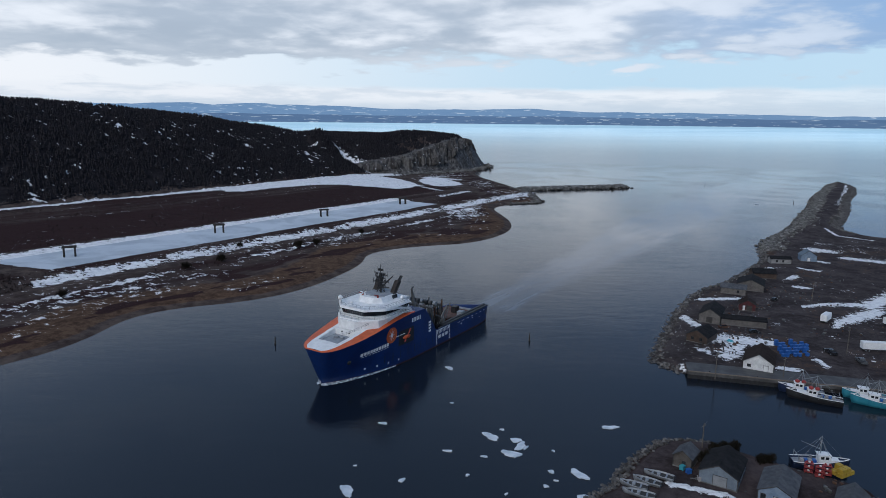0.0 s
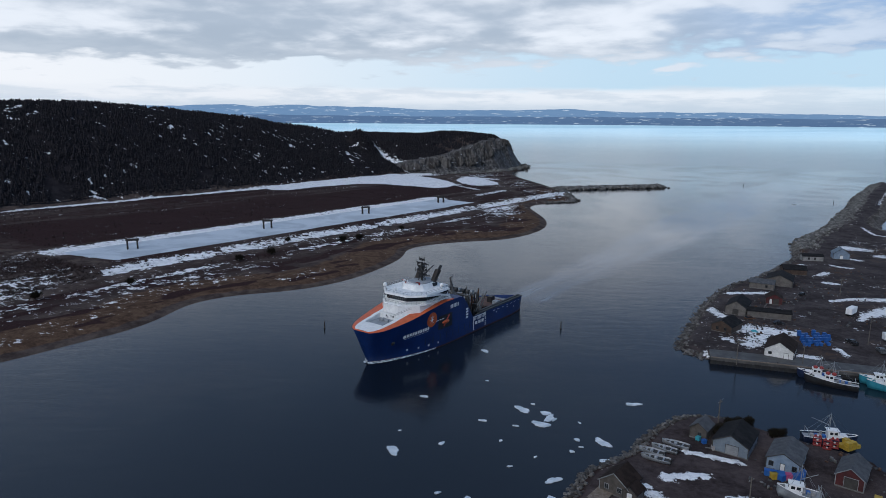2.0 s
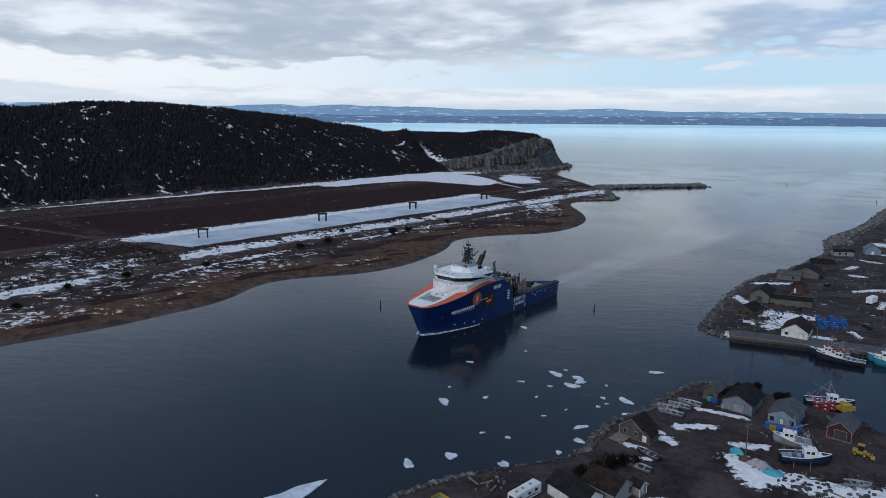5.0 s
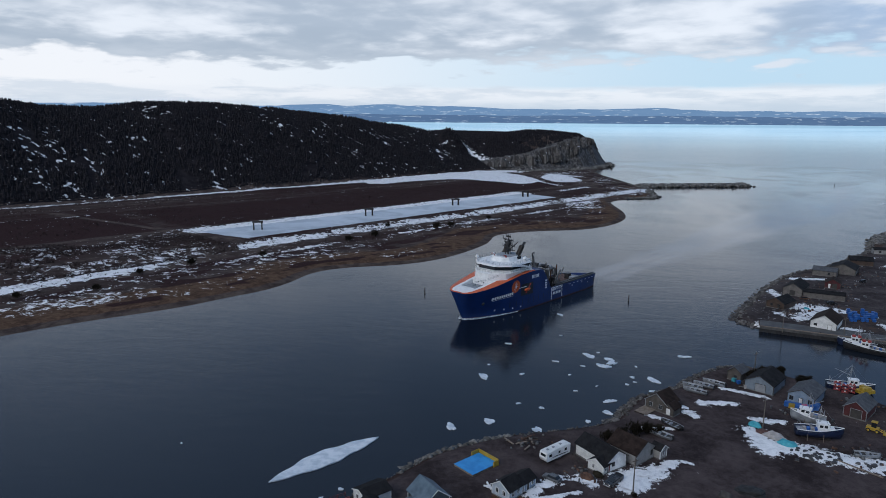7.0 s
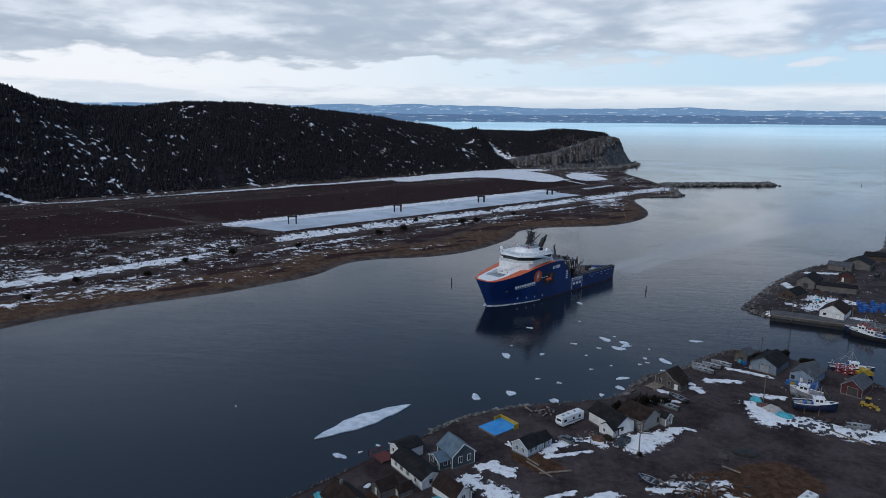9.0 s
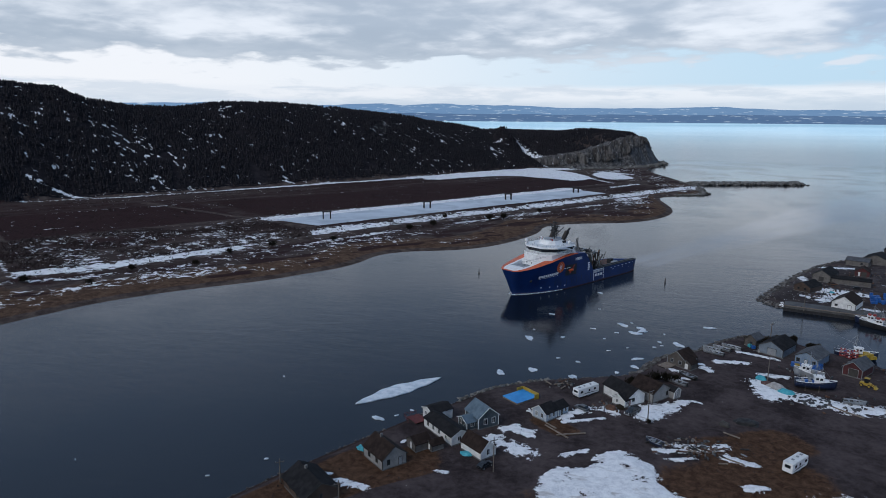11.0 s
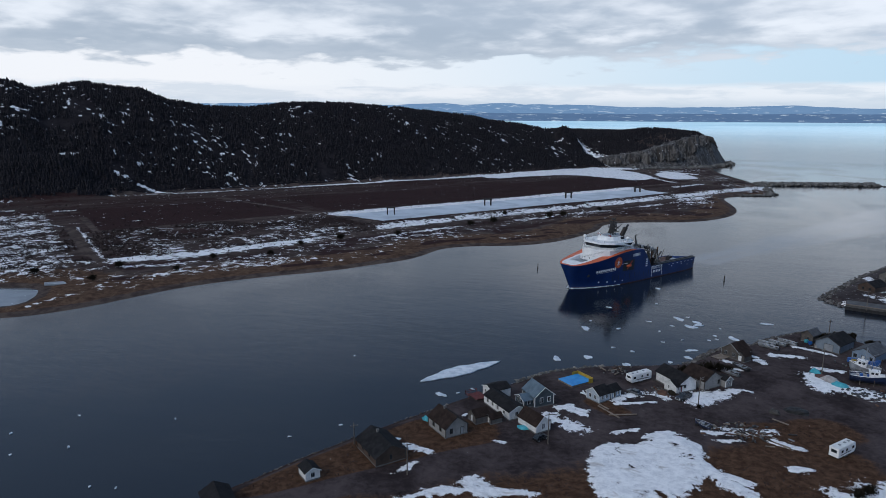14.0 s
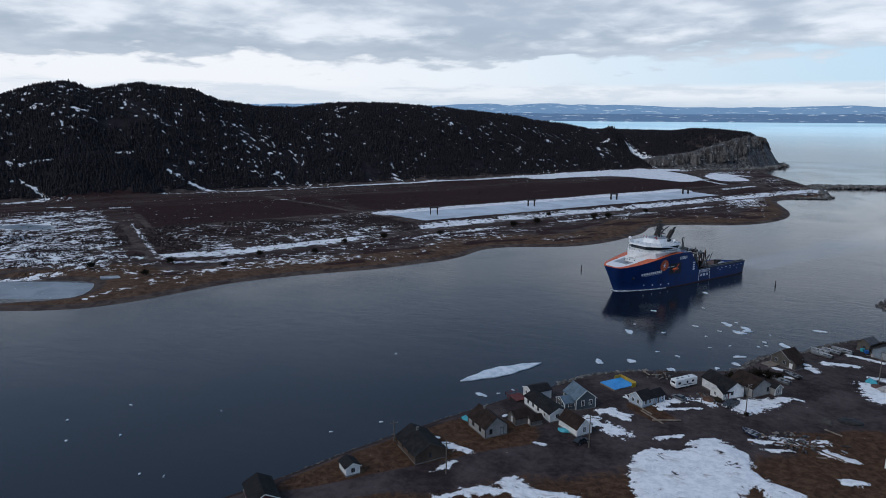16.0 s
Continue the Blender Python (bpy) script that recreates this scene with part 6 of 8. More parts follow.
def build_gate():
    g = thing("timber_gate", pose(0, 0, 0), "old dark timber portal frame standing in the frozen pond", "timber frame", "portals along the pond")
    for x in (-3.0, 3.0):
        for y in (-1.2, 1.2):
            part("post", tube((x, y, -0.6), (x, y, 5.0), 0.55, 0.5, 7), M["old_wood"], g)
        part("cap", box(x - 0.5, x + 0.5, -1.8, 1.8, 4.9, 5.6, 0.05), M["old_wood"], g)
    for y in (-1.2, 1.2):
        part("crossbeam", box(-4.0, 4.0, y - 0.35, y + 0.45, 5.6, 6.7, 0.05), M["old_wood"], g)
    part("brace", tube((-3, -1.2, 2.0), (-3, 1.2, 5.5), 0.18, sides=6), M["old_wood"], g)
    return g


gate = build_gate()
gate.matrix_world = pose(-278.6, 376.4, 1.6, 0, 0, 28)
for x, y in ((-219.7, 467.7), (-159.3, 557.0), (-98.1, 649.1)):
    copy_thing(gate, pose(x, y, 1.6, 0, 0, 28))


def build_mark():
    g = thing("channel_mark", pose(0, 0, 0), "slim dark channel marker standing in the water", "channel marker", "channel markers")
    part("pillar", tube((0, 0, -1.0), (0, 0, 2.4), 0.26, 0.20, 10), M["old_wood"], g)
    part("float_collar", tube((0, 0, -0.2), (0, 0, 0.7), 0.42, 0.34, 12), M["trim_dark"], g)
    part("topmark", tube((0, 0, 2.4), (0, 0, 3.0), 0.28, 0.08, 8), M["trim_dark"], g)
    return g


mark = build_mark()
mark.matrix_world = pose(-111.6, 231.3, 0)
for x, y in ((-12.1, 241.0), (300, 905), (330, 720)):
    copy_thing(mark, pose(x, y, 0))


def utility_pole(x, y, h, base, bar=True, lamp=False):
    p = thing("utility_pole", pose(x, y, base, 0, 0, 40), "weathered wooden utility pole", "utility pole", "utility poles")
    part("shaft", tube((0, 0, -0.3), (0, 0, h), 0.17, 0.11), M["pole_wood"], p)
    if bar:
        part("crossarm", box(-1.1, 1.1, -0.07, 0.07, h - 0.9, h - 0.75), M["pole_wood"], p)
        for k in (-0.9, 0, 0.9):
            part("insulator", tube((k, 0, h - 0.75), (k, 0, h - 0.5), 0.06, 0.04, 6), M["steel"], p)
    if lamp:
        part("lamp_arm", tube((0, 0, h - 0.4), (1.5, 0, h), 0.05, sides=5), M["steel"], p)
    return p


for x, y, h, lamp in ((-22.1, 65.1, 9, True), (-58, 25.5, 9, False), (-85.6, -2.0, 8.5, False), (15.4, 105.9, 9.5, False), (-104.5, 6, 6, False), (24, 152, 7, True)):
    utility_pole(x, y, h, 2.0, True, lamp)
for x, y, h in ((45.5, 199.6, 9), (68.7, 201.0, 7.5), (103.8, 225.5, 10), (150, 262, 10), (130, 300, 9)):
    utility_pole(x, y, h, 2.2)

# ---------------------------------------------------------------- vehicles


def wheels(parent, xs, half, r, mats=("rubber", "steel")):
    for x in xs:
        for s in (1, -1):
            w = part("wheel", tube((x, s * (half - 0.12), r), (x, s * (half + 0.12), r), r, sides=14), M[mats[0]], parent)
            part("rim", tube((x, s * (half + 0.10), r), (x, s * (half + 0.135), r), r * 0.55, sides=10), M[mats[1]], w)


def pickup(m, label, mat):
    v = thing("pickup_truck", m, label, "pickup truck")
    part("body", prism([(-2.9, 0.45), (2.85, 0.45), (2.95, 0.8), (2.8, 1.15), (1.4, 1.22), (-2.9, 1.25)], -0.97, 0.97), M[mat], v)
    part("cab", prism([(-1.0, 1.22), (1.45, 1.2), (0.75, 1.85), (-0.85, 1.9)], -0.86, 0.86), M[mat], v)
    part("windscreen", prism([(1.43, 1.24), (1.47, 1.22), (0.80, 1.83), (0.76, 1.84)], -0.78, 0.78), M["glass"], v)
    for s in (1, -1):
        part("side_window", prism([(-0.85, 1.28), (1.2, 1.28), (0.7, 1.78), (-0.75, 1.8)], s * 0.865 - 0.01, s * 0.865 + 0.01), M["glass"], v)
        part("headlight", box(2.86, 2.95, s * 0.7 - 0.18, s * 0.7 + 0.18, 0.85, 1.05), M["trim"], v)
    part("load_bed", box(-2.75, -1.1, -0.8, 0.8, 1.20, 1.27), M["black_paint"], v)
    for s in (1, -1):
        part("bed_side", box(-2.9, -1.0, s * 0.9 - 0.06, s * 0.9 + 0.06, 1.2, 1.45), M[mat], v)
    part("tailgate", box(-2.95, -2.85, -0.9, 0.9, 0.7, 1.45), M[mat], v)
    part("bumper", box(2.85, 3.02, -0.95, 0.95, 0.45, 0.7, 0.03), M["steel"], v)
    wheels(v, (-1.85, 1.85), 0.9, 0.42)
    return v


def car(m, label, mat):
    v = thing("car", m, label, "car")
    part("body", prism([(-2.2, 0.35), (2.2, 0.35), (2.25, 0.75), (1.2, 0.95), (-2.2, 1.0)], -0.88, 0.88), M[mat], v)
    part("cabin", prism([(-1.9, 0.98), (1.15, 0.94), (0.5, 1.5), (-1.4, 1.52)], -0.76, 0.76), M["glass"], v)
    part("roof_panel", box(-1.35, 0.5, -0.74, 0.74, 1.48, 1.56, 0.03), M[mat], v)
    wheels(v, (-1.35, 1.35), 0.82, 0.33)
    return v


pickup(pose(-26.3, 68.6, 2.0, 0, 0, 236), "dark green-black pickup truck parked by the snow", "car_black")
car(pose(-40.6, 66.8, 2.0, 0, 0, 150), "dark grey hatchback parked on gravel", "car_grey")
car(pose(-60.4, 27.0, 2.0, 0, 0, 60), "black car parked beside the pole", "car_black")
car(pose(80.1, 249.0, 2.2, 0, 0, 0), "dark car on the harbour road", "car_black")
car(pose(70.3, 255.0, 2.2, 0, 0, 10), "old dark red car beside the net shed", "rust")
car(pose(112, 299.7, 2.2, 0, 0, 40), "dark car near the red shed", "car_black")
pickup(pose(98, 226, 2.2, 0, 0, 95), "dark pickup on the wharf road", "car_black")
pickup(pose(104, 217, 2.2, 0, 0, 80), "grey pickup on the wharf road", "car_grey")


def camper(m, label, length):
    v = thing("camper_trailer", m, label, "camper trailer")
    h = length / 2
    part("body", prism([(-h, 0.6), (h - 0.5, 0.6), (h, 1.5), (h - 0.25, 3.0), (-h, 3.05)], -1.22, 1.22), M["white_paint"], v)
    part("roof_panel", box(-h + 0.05, h - 0.35, -1.15, 1.15, 3.05, 3.12, 0.02), M["trim"], v)
    for x in (-h * 0.5, h * 0.1, h * 0.55):
        part("roof_vent", box(x, x + 0.6, -0.3, 0.3, 3.12, 3.32, 0.03), M["steel"], v)
    for s in (1, -1):
        for x, w in ((-h * 0.7, 0.9), (-h * 0.15, 0.7), (h * 0.55, 1.0)):
            part("side_window", box(x, x + w, s * 1.22 - 0.02, s * 1.22 + 0.02, 1.7, 2.4), M["glass"], v)
        part("side_stripe", prism([(-h * 0.9, 1.0), (h * 0.6, 1.25), (h * 0.2, 1.45), (-h * 0.5, 1.3)], s * 1.23 - 0.01, s * 1.23 + 0.01), M["car_grey"], v)
    part("front_window", box(h - 0.16, h - 0.08, -0.8, 0.8, 1.9, 2.6), M["glass"], v)
    part("rear_window", box(-h - 0.02, -h + 0.02, -0.7, 0.7, 1.7, 2.5), M["glass"], v)
    part("hitch", tube((h - 0.5, 0, 0.6), (h + 1.0, 0, 0.5), 0.08), M["black_paint"], v)
    wheels(v, (-0.75, 0.15), 1.05, 0.36)
    return v


camper(pose(-40.4, 77.6, 2.0, 0, 0, 231), "white travel trailer with grey stripes", 9.0)
camper(pose(12.2, 48.6, 2.0, 0, 0, 53), "white boxy camper trailer standing on brown grass", 7.8)


def loader(m):
    v = thing("wheel_loader", m, "small yellow wheel loader on gravel", "loader")
    part("chassis", box(-1.8, 1.2, -0.8, 0.8, 0.6, 1.5, 0.08), M["yellow"], v)
    part("cab", box(-0.6, 0.6, -0.7, 0.7, 1.5, 2.9, 0.06), M["glass"], v)
    part("cab_roof", box(-0.75, 0.75, -0.8, 0.8, 2.9, 3.05, 0.03), M["yellow"], v)
    for s in (1, -1):
        part("lift_arm", tube((0.5, s * 0.55, 1.4), (2.4, s * 0.55, 0.6), 0.14), M["yellow"], v)
    part("bucket", prism([(2.3, 0.2), (3.2, 0.15), (2.6, 0.5), (2.4, 1.1)], -1.1, 1.1), M["yellow"], v)
    wheels(v, (-1.2, 0.9), 0.85, 0.55, ("rubber", "yellow"))


loader(pose(45.2, 111.4, 2.0, 0, 0, -30))


def box_trailer(m, length, label):
    v = thing("box_trailer", m, label, "trailer")
    part("box_body", box(-length / 2, length / 2, -1.25, 1.25, 1.1, 3.8, 0.05), M["white_paint"], v)
    part("underframe", box(-length / 2 + 0.3, length / 2 - 0.3, -0.6, 0.6, 0.8, 1.1), M["black_paint"], v)
    wheels(v, (-length / 2 + 1.2, -length / 2 + 2.4), 1.0, 0.48)
    part("landing_leg", box(length / 2 - 2.0, length / 2 - 1.8, -0.7, 0.7, 0.0, 0.85), M["black_paint"], v)


box_trailer(pose(118, 266, 2.2, 0, 0, 46), 7.0, "white box trailer on snowy ground")
box_trailer(pose(118.5, 229, 2.2, 0, 0, -6), 14.0, "long white semi-trailer by the wharf road")
box_trailer(pose(146, 262, 2.2, 0, 0, 8), 12.0, "white semi-trailer on snowy ground")

# ---------------------------------------------------------------- boats


def hull_mesh(L, B, H, sheer=0.35, keel=0.0, full=0.25):
    """An open boat hull with thickness: bow towards +x."""
    bm = bmesh.new()
    n, ring = 13, []
    for i in range(n):
        t = i / (n - 1)
        x = -L / 2 + L * t
        b = B / 2 * (0.82 + 0.18 * math.sin(math.pi * min(1, t * 1.4))) * (1 - max(0, (t - 0.45) / 0.55) ** 2.2) + 0.03
        top = H * (1 + sheer * t * t)
        ring.append([(x + (0.06 * L * t * t if z > 0 else 0), s * y, z) for s, y, z in ((1, b, top), (1, b * 0.88, top * 0.45), (1, b * full * 2, keel), (-1, b * full * 2, keel), (-1, b * 0.88, top * 0.45), (-1, b, top))])
    vs = [[bm.verts.new(p) for p in r] for r in ring]
    for a, b in zip(vs[:-1], vs[1:]):
        for k in range(5):
            bm.faces.new((a[k], b[k], b[k + 1], a[k + 1]))
    bm.faces.new(vs[0])
    bm.faces.new(vs[-1][::-1])
    return bm, ring


def deck_mesh(ring, drop):
    bm = bmesh.new()
    vs = [[bm.verts.new((r[0][0], r[0][1] * 0.97, r[0][2] - drop)), bm.verts.new((r[5][0], r[5][1] * 0.97, r[5][2] - drop))] for r in ring]
    for a, b in zip(vs[:-1], vs[1:]):
        bm.faces.new((a[0], b[0], b[1], a[1]))
    return bm


def gunwale_mesh(ring, r):
    bm = bmesh.new()
    for k in (0, 5):
        for a, b in zip(ring[:-1], ring[1:]):
            add_tube(bm, a[k], b[k], r, sides=5)
    return bm


def skiff(m, label, mat, L=6.2, motor=True):
    v = thing("skiff", m, label, "small boat", "boats hauled ashore")
    bm, ring = hull_mesh(L, 2.5, 1.0)
    part("hull", bm, M[mat], v, "", True)
    part("floor_boards", deck_mesh(ring, 0.34), M["trim_dark"], v, "dark floor inside the boat")
    part("gunwale", gunwale_mesh(ring, 0.06), M["alu"], v)
    for x in (-L * 0.25, 0.05 * L, L * 0.25):
        part("thwart", box(x - 0.2, x + 0.2, -0.95, 0.95, 0.82, 0.90), M["alu"], v)
    part("console", box(-0.2, 0.5, -0.35, 0.35, 0.5, 1.25, 0.05), M["alu"], v)
    if motor:
        o = part("outboard", box(-L / 2 - 0.45, -L / 2 - 0.05, -0.2, 0.2, 0.7, 1.4, 0.06), M["black_paint"], v)
        part("motor_leg", box(-L / 2 - 0.35, -L / 2 - 0.2, -0.07, 0.07, 0.05, 0.7), M["black_paint"], o)
    return v


for x, y, a, mat, L, lab in ((1.2, 128.4, 157, "alu", 6.8, "grey aluminium skiff hauled up on the bank"), (1.0, 132.0, 154, "alu", 6.0, "grey open skiff hauled up on the bank"), (4.6, 133.8, 150, "alu", 6.2, "white-rimmed grey skiff on the bank"), (8.2, 136.6, 153, "alu", 6.6, "grey skiff beside the boathouse"),
                             (-9.2, 102.2, 137, "black_paint", 6.4, "black open boat lying on the snow"), (-12.9, 95.6, 149, "alu", 6.6, "grey aluminium boat lying on the snow"), (-20.5, 51.5, 149, "hull_navy", 4.6, "small blue boat among scrap on the snow"), (37.5, 95.5, -4, "alu", 5.6, "grey boat on a trailer beside the hauled-out vessel")):
    skiff(pose(x, y, 2.02, 0, 0, a), lab, mat, L)


def fishing_boat(m, label, hull, L=13.0, afloat=True, house_mat="white_paint", buoys=False):
    v = thing("fishing_boat", m, label, "fishing boat", "fishing boats")
    bm, ring = hull_mesh(L, 4.2, 2.0, 0.5, -0.6 if afloat else 0.0, 0.3)
    part("hull", bm, M[hull], v, "", True)
    part("deck", deck_mesh(ring, 0.55), M["deck_grey"], v)
    part("bulwark_rail", gunwale_mesh(ring, 0.11), M["white_paint"], v)
    house_ob = part("wheelhouse", prism([(-0.3, 1.7), (2.4, 1.7), (2.6, 2.9), (2.3, 3.9), (-0.3, 3.9)], -1.05, 1.05), M[house_mat], v, "white wheelhouse")
    part("front_window", box(2.36, 2.56, -0.9, 0.9, 2.95, 3.65), M["glass"], house_ob)
    for s in (1, -1):
        for x in (0.1, 1.2):
            part("side_window", box(x, x + 0.8, s * 1.06 - 0.02, s * 1.06 + 0.02, 2.85, 3.55), M["glass"], house_ob)
    part("house_roof", box(-0.6, 2.6, -1.2, 1.2, 3.9, 4.02, 0.03), M["white_paint"], house_ob)
    part("fore_cabin", prism([(2.4, 2.0), (L * 0.36, 2.4), (L * 0.36, 2.7), (2.4, 2.8)], -0.95, 0.95), M["white_paint"], v)
    mast = part("mast", tube((0.2, 0, 4.0), (0.2, 0, 8.8), 0.12, 0.06), M["steel"], v)
    part("boom", tube((0.0, 0, 5.2), (-L * 0.36, 0, 7.0), 0.09, 0.06), M["steel"], mast)
    part("spreader", tube((0.2, -1.1, 7.2), (0.2, 1.1, 7.2), 0.05, sides=5), M["steel"], mast)
    bm = bmesh.new()
    for s in (1, -1):
        add_tube(bm, (0.2, 0, 8.6), (-L * 0.4, s * 1.6, 2.4), 0.025, sides=4)
        add_tube(bm, (0.2, 0, 8.6), (L * 0.42, 0, 3.2), 0.025, sides=4)
        add_tube(bm, (-0.8, s * 1.0, 4.0), (0.2, 0, 7.8), 0.05, sides=5)
        add_tube(bm, (2.0, s * 1.0, 4.0), (0.2, 0, 7.8), 0.05, sides=5)
    part("rigging", bm, M["steel"], mast)
    bm = bmesh.new()
    for s in (1, -1):
        add_tube(bm, (-L * 0.42, s * 1.7, 2.0), (-L * 0.42, s * 1.7, 3.6), 0.07, sides=5)
    add_tube(bm, (-L * 0.42, -1.7, 3.6), (-L * 0.42, 1.7, 3.6), 0.07, sides=5)
    part("stern_gantry", bm, M["steel"], v)
    part("hauler", tube((-1.5, 1.2, 1.7), (-1.5, 1.2, 2.8), 0.35), M["steel"], v)
    for i in range(4):
        part("deck_tub", box(-L * 0.35 + i * 1.0, -L * 0.35 + i * 1.0 + 0.8, -0.9, 0.2, 1.7, 2.4, 0.05), M["blue_plastic"] if i % 2 else M["grey_tarp"], v)
    if buoys:
        for x, z in ((-0.2, 4.5), (1.6, 4.5)):
            part("float", ball((x, 0.5, z), 0.75, 0.8), M["red"], v, "round red float on the roof", True)
    if not afloat:
        for x in (-L * 0.25, L * 0.1):
            for s in (1, -1):
                part("shore_prop", tube((x, s * 1.9, -0.9), (x, s * 1.7, 1.2), 0.09, sides=5), M["wood"], v)
        part("keel_block", box(-L * 0.35, L * 0.3, -0.2, 0.2, -0.9, 0.05), M["old_wood"], v)
    return v


fishing_boat(pose(28.4, 103.4, 2.95, 0, 0, -4), "navy and white fishing boat hauled ashore on props", "hull_navy", 11.0, False)
fishing_boat(pose(28.8, 112.0, 2.95, 0, 0, 160), "grey old boat hauled ashore without paint", "alu", 8.5, False)
fishing_boat(pose(51.5, 146.6, 0.0, 0, 0, -8), "white and navy fishing boat moored at the landing", "hull_navy", 13.0)
fishing_boat(pose(72.5, 187.5, 0.0, 0, 0, 154), "black and white fishing boat with red floats moored at the wharf", "black_paint", 15.0, buoys=True)
fishing_boat(pose(71.0, 193.0, 0.0, 0, 0, 157), "dark blue fishing boat moored at the wharf", "hull_navy", 12.5, buoys=True)
fishing_boat(pose(90.0, 184.8, 0.0, 0, 0, 156), "bright cyan fishing boat moored outermost at the wharf", "hull_cyan", 13.0)
fishing_boat(pose(89.5, 189.8, 0.0, 0, 0, 160), "teal fishing boat moored at the wharf", "hull_cyan", 12.0)
fishing_boat(pose(106, 183.0, 0.0, 0, 0, 162), "blue fishing boat moored at the wharf end", "hull_blue", 12.0)

# ---------------------------------------------------------------- yard things


def pool():
    v = thing("raised_platform", pose(-59.3, 69.4, 2.0, 0, 0, 53), "low timber platform covered with bright blue sheeting", "platform")
    part("base", box(-4.2, 4.2, -3.3, 3.3, -0.2, 0.5, 0.04), M["wood"], v)
    part("sheeting", box(-4.3, 4.3, -3.4, 3.4, 0.5, 0.62, 0.03), M["pool_blue"], v, "bright blue plastic sheeting")
    part("back_wall", box(4.3, 4.5, -3.4, 3.4, 0.0, 1.6, 0.02), M["yellow"], v, "yellow plywood wall")
    part("side_wall", box(1.8, 4.4, 3.4, 3.6, 0.0, 1.6, 0.02), M["yellow"], v, "yellow plywood wall")
    part("return_wall", box(2.6, 4.4, -3.6, -3.4, 0.0, 1.5, 0.02), M["yellow"], v, "yellow plywood wall")


pool()


def fence(points, base, label, h=1.3, mat="old_wood"):
    v = thing("fence", pose(points[0][0], points[0][1], base), label, "fence")
    o = Vector((points[0][0], points[0][1], 0))
    for a, b in zip(points[:-1], points[1:]):
        a, b = Vector((*a, 0)) - o, Vector((*b, 0)) - o
        n = max(2, int((b - a).length / 1.8))
        for i in range(n + 1):
            p = a.lerp(b, i / n)
            part("post", box(p.x - 0.07, p.x + 0.07, p.y - 0.07, p.y + 0.07, -0.3, h), M[mat], v)
        for z in (h * 0.45, h * 0.9):
            part("rail", tube(a + Vector((0, 0, z)), b + Vector((0, 0, z)), 0.06, sides=5), M[mat], v)


def deck_platform(x, y, lx, ly, a, label, boards="wood"):
    v = thing("timber_deck", pose(x, y, 2.0, 0, 0, a), label, "deck")
    n = int(ly / 0.35)
    for i in range(n):
        part("deck_board", box(-lx / 2, lx / 2, -ly / 2 + i * 0.35, -ly / 2 + i * 0.35 + 0.32, 0.35, 0.42), M[boards], v)
    for x in (-lx / 2 + 0.2, 0, lx / 2 - 0.2):
        part("joist", box(x - 0.08, x + 0.08, -ly / 2, ly / 2 - 0.05, -0.3, 0.35), M["old_wood"], v)


deck_platform(-15.2, 111.2, 4.0, 6.5, -36, "pale timber deck in front of the shore cottage")
deck_platform(-84.6, 46.2, 4.0, 5.2, 50, "dark red timber landing behind the long white house", "red_wood")
fence([(-86.4, 43.6), (-88.6, 46.4), (-86.0, 49.4)], 2.2, "dark red landing rail behind the white house", 1.1, "red_wood")


def tarp_pile(x, y, r, h, mat, label):
    rs = random.Random(int(x * 10))
    bm = bmesh.new()
    bmesh.ops.create_icosphere(bm, subdivisions=3, radius=1.0)
    for v in bm.verts:
        n = noise.noise(v.co * 2.1 + Vector((x, y, 0))) * 0.28
        v.co = Vector((v.co.x * r * (1 + n), v.co.y * r * 0.62 * (1 + n), max(-0.1, v.co.z * h * (1 + n * 1.4))))
    ob = part("gear_cover", bm, M[mat], None, "", False)
    ob.matrix_world = pose(x, y, 2.05, 0, 0, rs.uniform(-50, 0))
    tagged(ob, label, "covered pile", "covered piles in the snow")


tarp_pile(13.8, 107.6, 1.9, 1.3, "cyan", "fishing gear under a cyan tarpaulin")
tarp_pile(15.0, 103.6, 2.1, 1.2, "brown_tarp", "gear under a brown tarpaulin")
tarp_pile(17.2, 101.4, 2.9, 1.6, "grey_tarp", "gear under a pale grey tarpaulin")
tarp_pile(19.4, 97.8, 2.4, 1.4, "cyan", "gear under a bright cyan tarpaulin")
tarp_pile(4.6, 71.6, 3.2, 1.25, "rubber", "black wrapped bundle on the gravel")
tarp_pile(-1.6, 68.4, 1.6, 1.3, "trim_dark", "dark heap of net on the gravel")
tarp_pile(-92.6, 26.0, 1.6, 1.0, "cyan", "cyan covered boat behind the grey cottage")
tarp_pile(-66.4, 31.6, 1.7, 0.6, "cyan", "pale cyan upturned dinghy beside the small house")
tarp_pile(-32.5, 69.4, 1.8, 1.4, "rust", "rust-brown stacked timber and scrap")
tarp_pile(-29.8, 71.2, 1.5, 1.0, "bush", "dark green covered heap by the porch")
for ti, (dx, dy, dz) in enumerate(((0, 0, 0), (1.5, 0.8, 0), (3.0, 1.6, 0), (-0.8, 1.5, 0), (0.7, 2.3, 0), (2.2, 3.1, 0), (0.1, 0.1, 1.1), (1.6, 0.9, 1.1), (0.7, 2.3, 1.1))):
    tote_ob = part("fish_tote", box(-0.75, 0.75, -0.75, 0.75, 0, 1.08, 0.08), M["yellow"])
    tote_ob.matrix_world = pose(52.6 + dx, 138.6 + dy, 2.05 + dz, 0, 0, 28)
    tagged(tote_ob, "yellow plastic fish tote in a stack", "tote", "stacked yellow totes")
tarp_pile(66, 238, 1.4, 0.9, "cyan", "teal covered gear at the yard")


